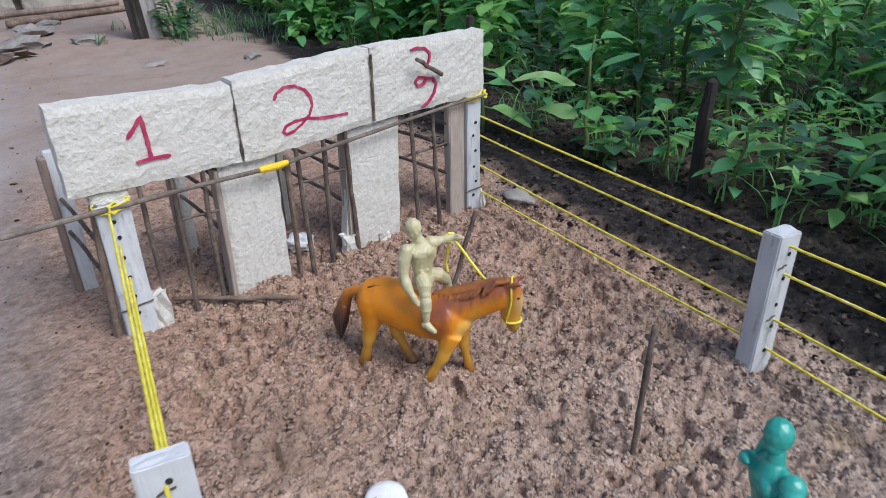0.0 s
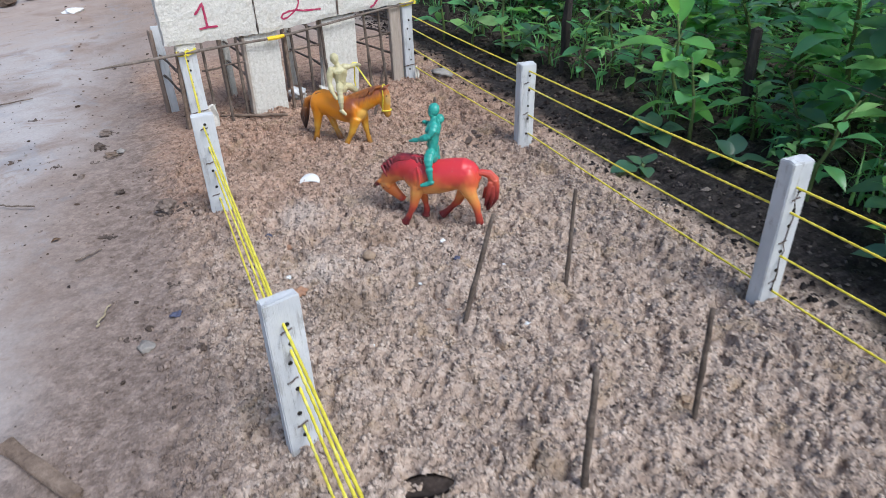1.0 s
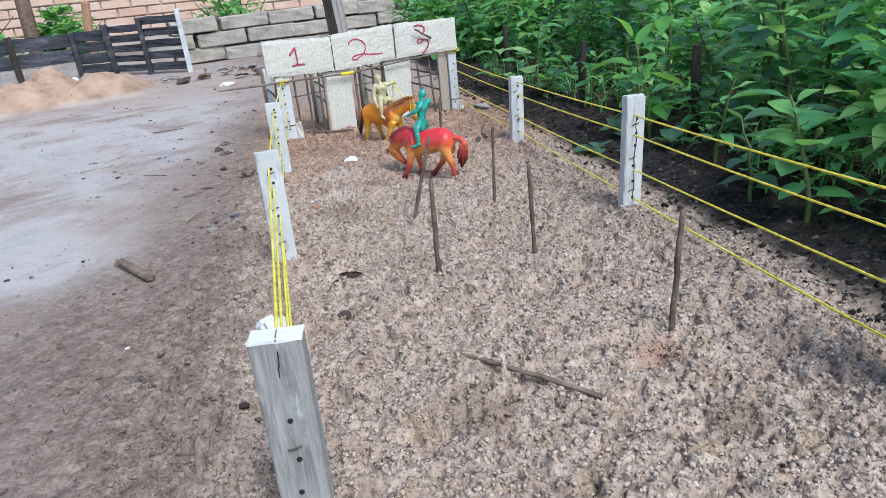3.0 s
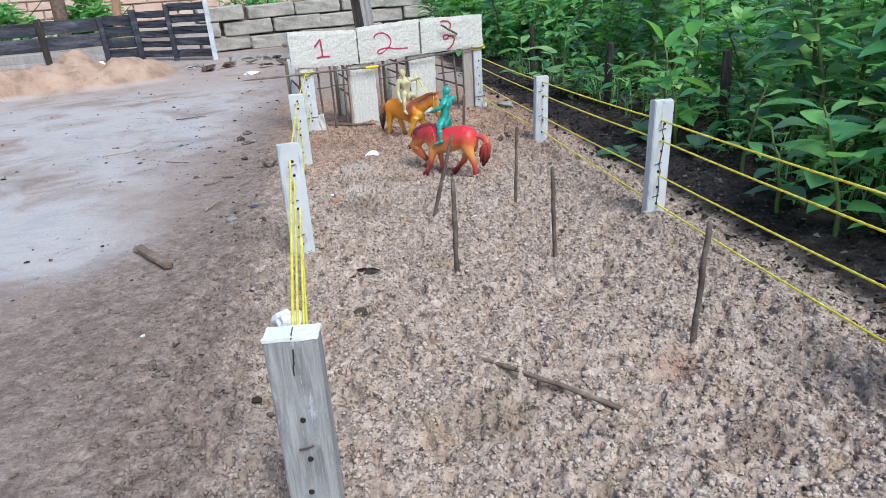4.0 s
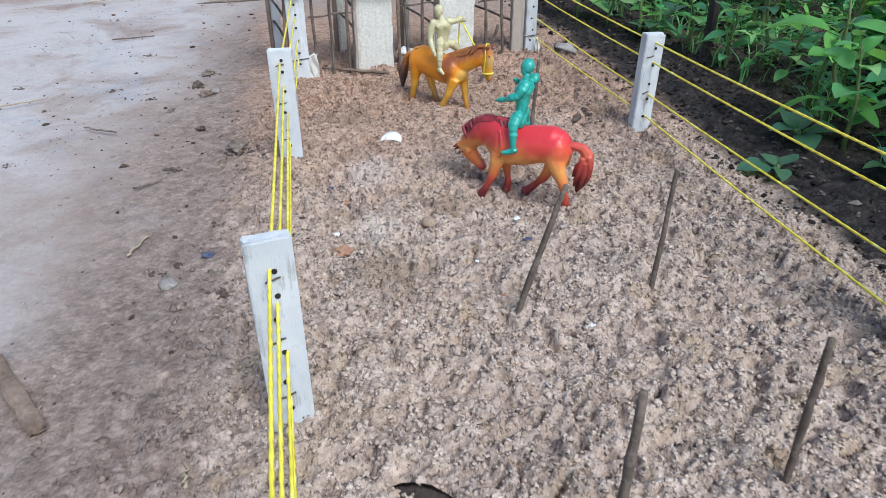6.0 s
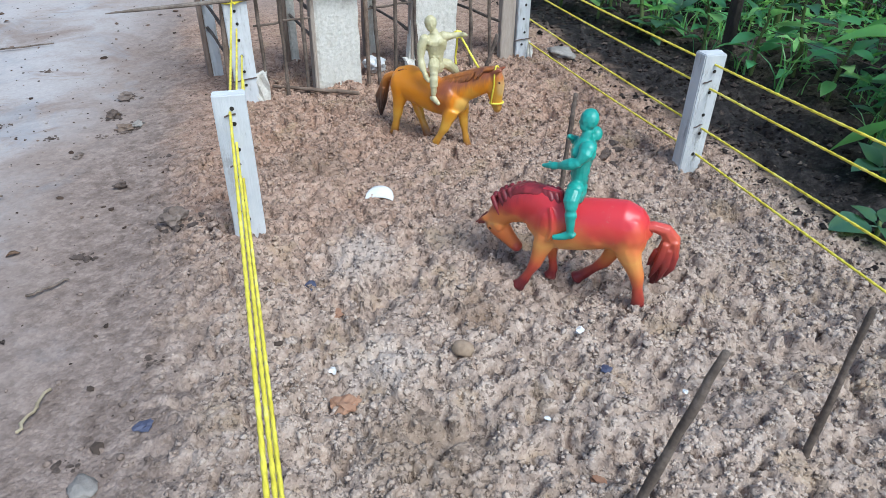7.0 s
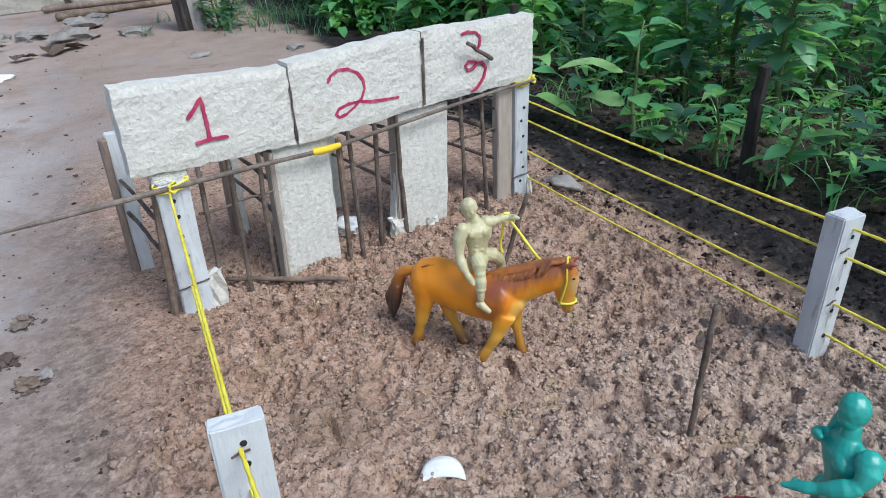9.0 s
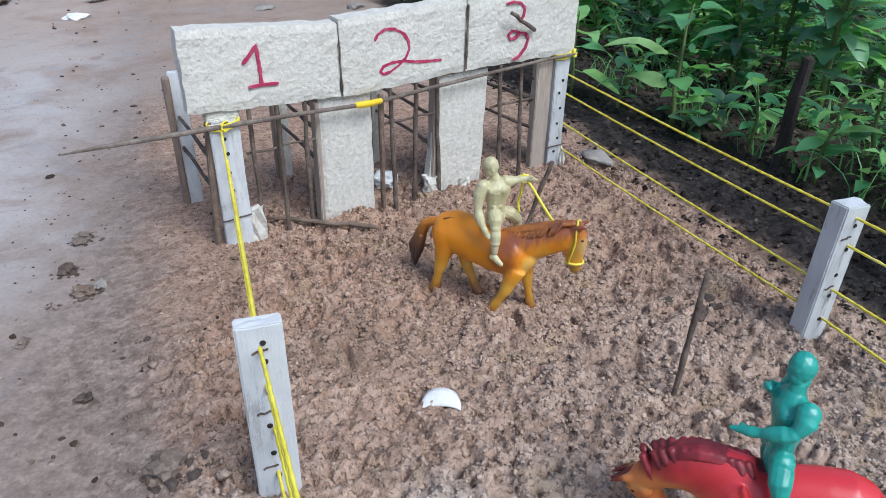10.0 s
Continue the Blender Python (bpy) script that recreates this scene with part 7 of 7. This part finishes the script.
for z in (0.06, 0.12):
    bm = bmesh.new()
    pts = [(0.68, -0.34, z), (0.785, 0.235, z), (0.745 + 0.004, 0.630, z - 0.004), (0.732, 1.127, z), (0.86, 1.45, z)]
    tube_points(bm, pts, [0.0005] * 5, 5)
    tagged(part("wire", bm, M_WIRE), "thin grey wire strung between stakes", "wire", "wires of the field")


# ---- yard fences, post, brick wall ----
def board_between(name, a, b, z0, z1, thick, material, parent, seed, label=""):
    rg = random.Random(seed)
    a, b = Vector((*a, 0)), Vector((*b, 0))
    d = b - a
    bm = bmesh.new()
    box(bm, 0, d.length, -thick / 2, thick / 2, z0, z1, 0, min(0.004, thick * 0.25), 2, rg)
    bmesh.ops.bevel(bm, geom=[e for e in bm.edges if e.calc_face_angle(0) > 0.9], offset=thick * 0.12, segments=1, affect='EDGES')
    ob = part(name, bm, material, parent, label)
    ob.matrix_basis = pose(a.x, a.y, 0, 0, 0, math.degrees(math.atan2(d.y, d.x)))
    return ob


def upright(name, x, y, w, d, z1, material, parent, seed, lean=0.0, label=""):
    rg = random.Random(seed)
    bm = bmesh.new()
    box(bm, -w / 2, w / 2, -d / 2, d / 2, -0.05, z1, 0, w * 0.06, 2, rg)
    bmesh.ops.bevel(bm, geom=[e for e in bm.edges if e.calc_face_angle(0) > 0.9], offset=w * 0.1, segments=1, affect='EDGES')
    ob = part(name, bm, material, parent, label)
    ob.matrix_basis = pose(x, y, gz(x, y), 0, lean, 0)
    return ob


black = thing("black_fence", pose(0, 0, 0), "low black slatted yard fence with dirt piled against it", "fence")
k = 0
for a, b, rowset in (((-2.6, 2.35), (-1.022, 2.60), 3), ((-1.022, 2.60), (-0.80, 2.705), 3), ((-0.80, 2.705), (-0.65, 2.69), 4), ((-0.65, 2.69), (-0.48, 2.57), 5), ((-0.48, 2.57), (-0.31, 2.455), 5)):
    top = 0.205 if rowset < 5 else 0.225 + (0.03 if a[0] > -0.5 else 0)
    for i in range(rowset):
        z0 = 0.012 + (top - 0.012) * i / rowset
        z1 = z0 + (top - 0.012) / rowset * (0.86 if rowset < 5 else 0.62)
        board_between("slat", a, b, z0, z1, 0.010, M_GREYPOLE if i == 0 and rowset == 3 else M_BLACK, black, 300 + k)
        k += 1
for i, (x, y, w, h) in enumerate([(-1.50, 2.51, 0.022, 0.21), (-1.022, 2.588, 0.026, 0.215), (-0.80, 2.692, 0.024, 0.205), (-0.65, 2.676, 0.026, 0.225), (-0.48, 2.556, 0.02, 0.24)]):
    upright("post", x, y, w, 0.016, h, M_BARK if i in (1,) else M_BLACK, black, 330 + i, -2)
upright("post", -0.300, 2.450, 0.020, 0.016, 0.262, M_POST, black, 340, -1, "white-painted end post")

low = thing("low_wall", pose(-0.40, 2.80, 0, 0, 0, 18.5), "low wall of pale weathered stacked blocks with dark open joints", "wall")
bm = bmesh.new()
box(bm, 0.0, 3.3, 0.012, 0.06, -0.05, 0.198, 0)
part("core", bm, M_BLOCKDARK, low)
bm = bmesh.new()
box(bm, 0, 0.237, -0.032, 0.032, 0, 0.066, 0.0, 0.0022, 2, random.Random(8))
bmesh.ops.bevel(bm, geom=[e for e in bm.edges if e.calc_face_angle(0) > 0.9], offset=0.004, segments=1, affect='EDGES')
block_mesh = bpy.data.meshes.new("block")
bm.to_mesh(block_mesh)
bm.free()
block_mesh.materials.append(M_BLOCK)
rw = random.Random(17)
for row in range(3):
    for col in range(14):
        ob = new("block", block_mesh)
        ob.parent = low
        ob.matrix_basis = pose(col * 0.241 - (0.12 if row % 2 else 0) + rw.uniform(-0.012, 0.012), rw.uniform(-0.008, 0.008), -0.004 + row * 0.070 + rw.uniform(-0.004, 0.004), 0, rw.uniform(-1.8, 1.8), rw.uniform(-3, 3)) @ Matrix.Diagonal((rw.uniform(0.86, 1.02), 1, rw.uniform(0.9, 1.03), 1))

pole = thing("yard_post", pose(0.345, 2.13, 0), "dark squared timber post, its lit side in lighter grey", "post")
bm = bmesh.new()
box(bm, -0.036, 0.004, -0.02, 0.03, -0.05, 1.9, 0, 0.003, 3, random.Random(5))
part("dark_half", bm, M_BARK, pole, "dark rough timber")
# the post's lit side gets its own half in a lighter grey
bm = bmesh.new()
box(bm, 0.004, 0.036, -0.018, 0.028, -0.05, 1.9, 0, 0.003, 3, random.Random(6))
part("grey_half", bm, M_GREYPOLE, pole, "lit side of the timber, coloured grey")
pole.matrix_basis = pose(0.345, 2.13, gz(0.345, 2.13), 0, -4, -15)

far_pole = thing("pole", pose(-1.37, 4.0, 0), "pale wooden pole standing before the bushes", "pole")
bm = bmesh.new()
tube_points(bm, [(0, 0, -0.05), (0.01, 0, 0.6), (-0.005, 0, 1.2), (0.01, 0, 2.2)], [0.042, 0.04, 0.038, 0.036], 10, 0.05, random.Random(2))
part("shaft", bm, M_STICK, far_pole, "", True)

bm = bmesh.new()
box(bm, -7.5, 3.5, 0.0, 0.12, -0.2, 2.6, 0)
wall = part("wall_brick", bm, M_MORTAR)
wall.matrix_world = pose(0, 5.6, 0, 0, 0, 4)
tagged(wall, "unplastered orange brick house wall beyond the yard", "wall", kind="structure")

# things behind and against the black fence
st = bmesh.new()
loft(st, [(0, 0, -0.05, 0.024, 0.020), (0.004, 0, 0.12, 0.023, 0.019), (0.03, 0.002, 0.33, 0.021, 0.018)], 8)
stub = part("stake", st, M_REDCLOD)
stub.matrix_world = pose(-0.885, 3.3, gz(-0.885, 3.3))
tagged(stub, "short reddish wooden stake before a brick wall", "stake")
for k, (x, y, r, mt, lab) in enumerate([(-1.004, 2.40, 0.022, M_RAG, "crumpled orange rag against the black fence"), (-0.777, 2.44, 0.020, M_WHITE, "crumpled white scrap against the black fence"), (-0.859, 2.42, 0.018, M_WHITE, "crumpled white scrap against the black fence")]):
    lump("rag", x, y, r, lab, "rag", mt, 80 + k, 0.7, 0.5, 3, "scraps by the black fence", 0.05)

# dry palm litter and a light plank near the yard's edge
lying("branch", (0.02, 2.55), (0.42, 2.72), 0.012, 0.008, "pale fallen branch at the yard's edge", "branch", 51, M_STICK, 0.004, 0.01)
lying("branch", (-0.02, 2.78), (0.36, 2.86), 0.010, 0.007, "grey fallen branch before the low wall", "branch", 52, M_PLANK, 0.004, 0.01)

# bricks last: one mesh shared by all
bm = bmesh.new()
box(bm, -0.105, 0.105, -0.012, 0.012, -0.029, 0.029, 0.004)
brick_mesh = bpy.data.meshes.new("brick")
bm.to_mesh(brick_mesh)
bm.free()
brick_mesh.materials.append(M_BRICK)
rb = random.Random(9)
for row in range(11):
    for col in range(26):
        ob = new("brick", brick_mesh)
        ob.parent = wall
        ob.matrix_basis = pose(-4.6 + col * 0.222 + (0.111 if row % 2 else 0) + rb.uniform(-0.004, 0.004), -0.010 + rb.uniform(-0.004, 0.003), 0.10 + row * 0.069, 0, rb.uniform(-0.6, 0.6), 0)
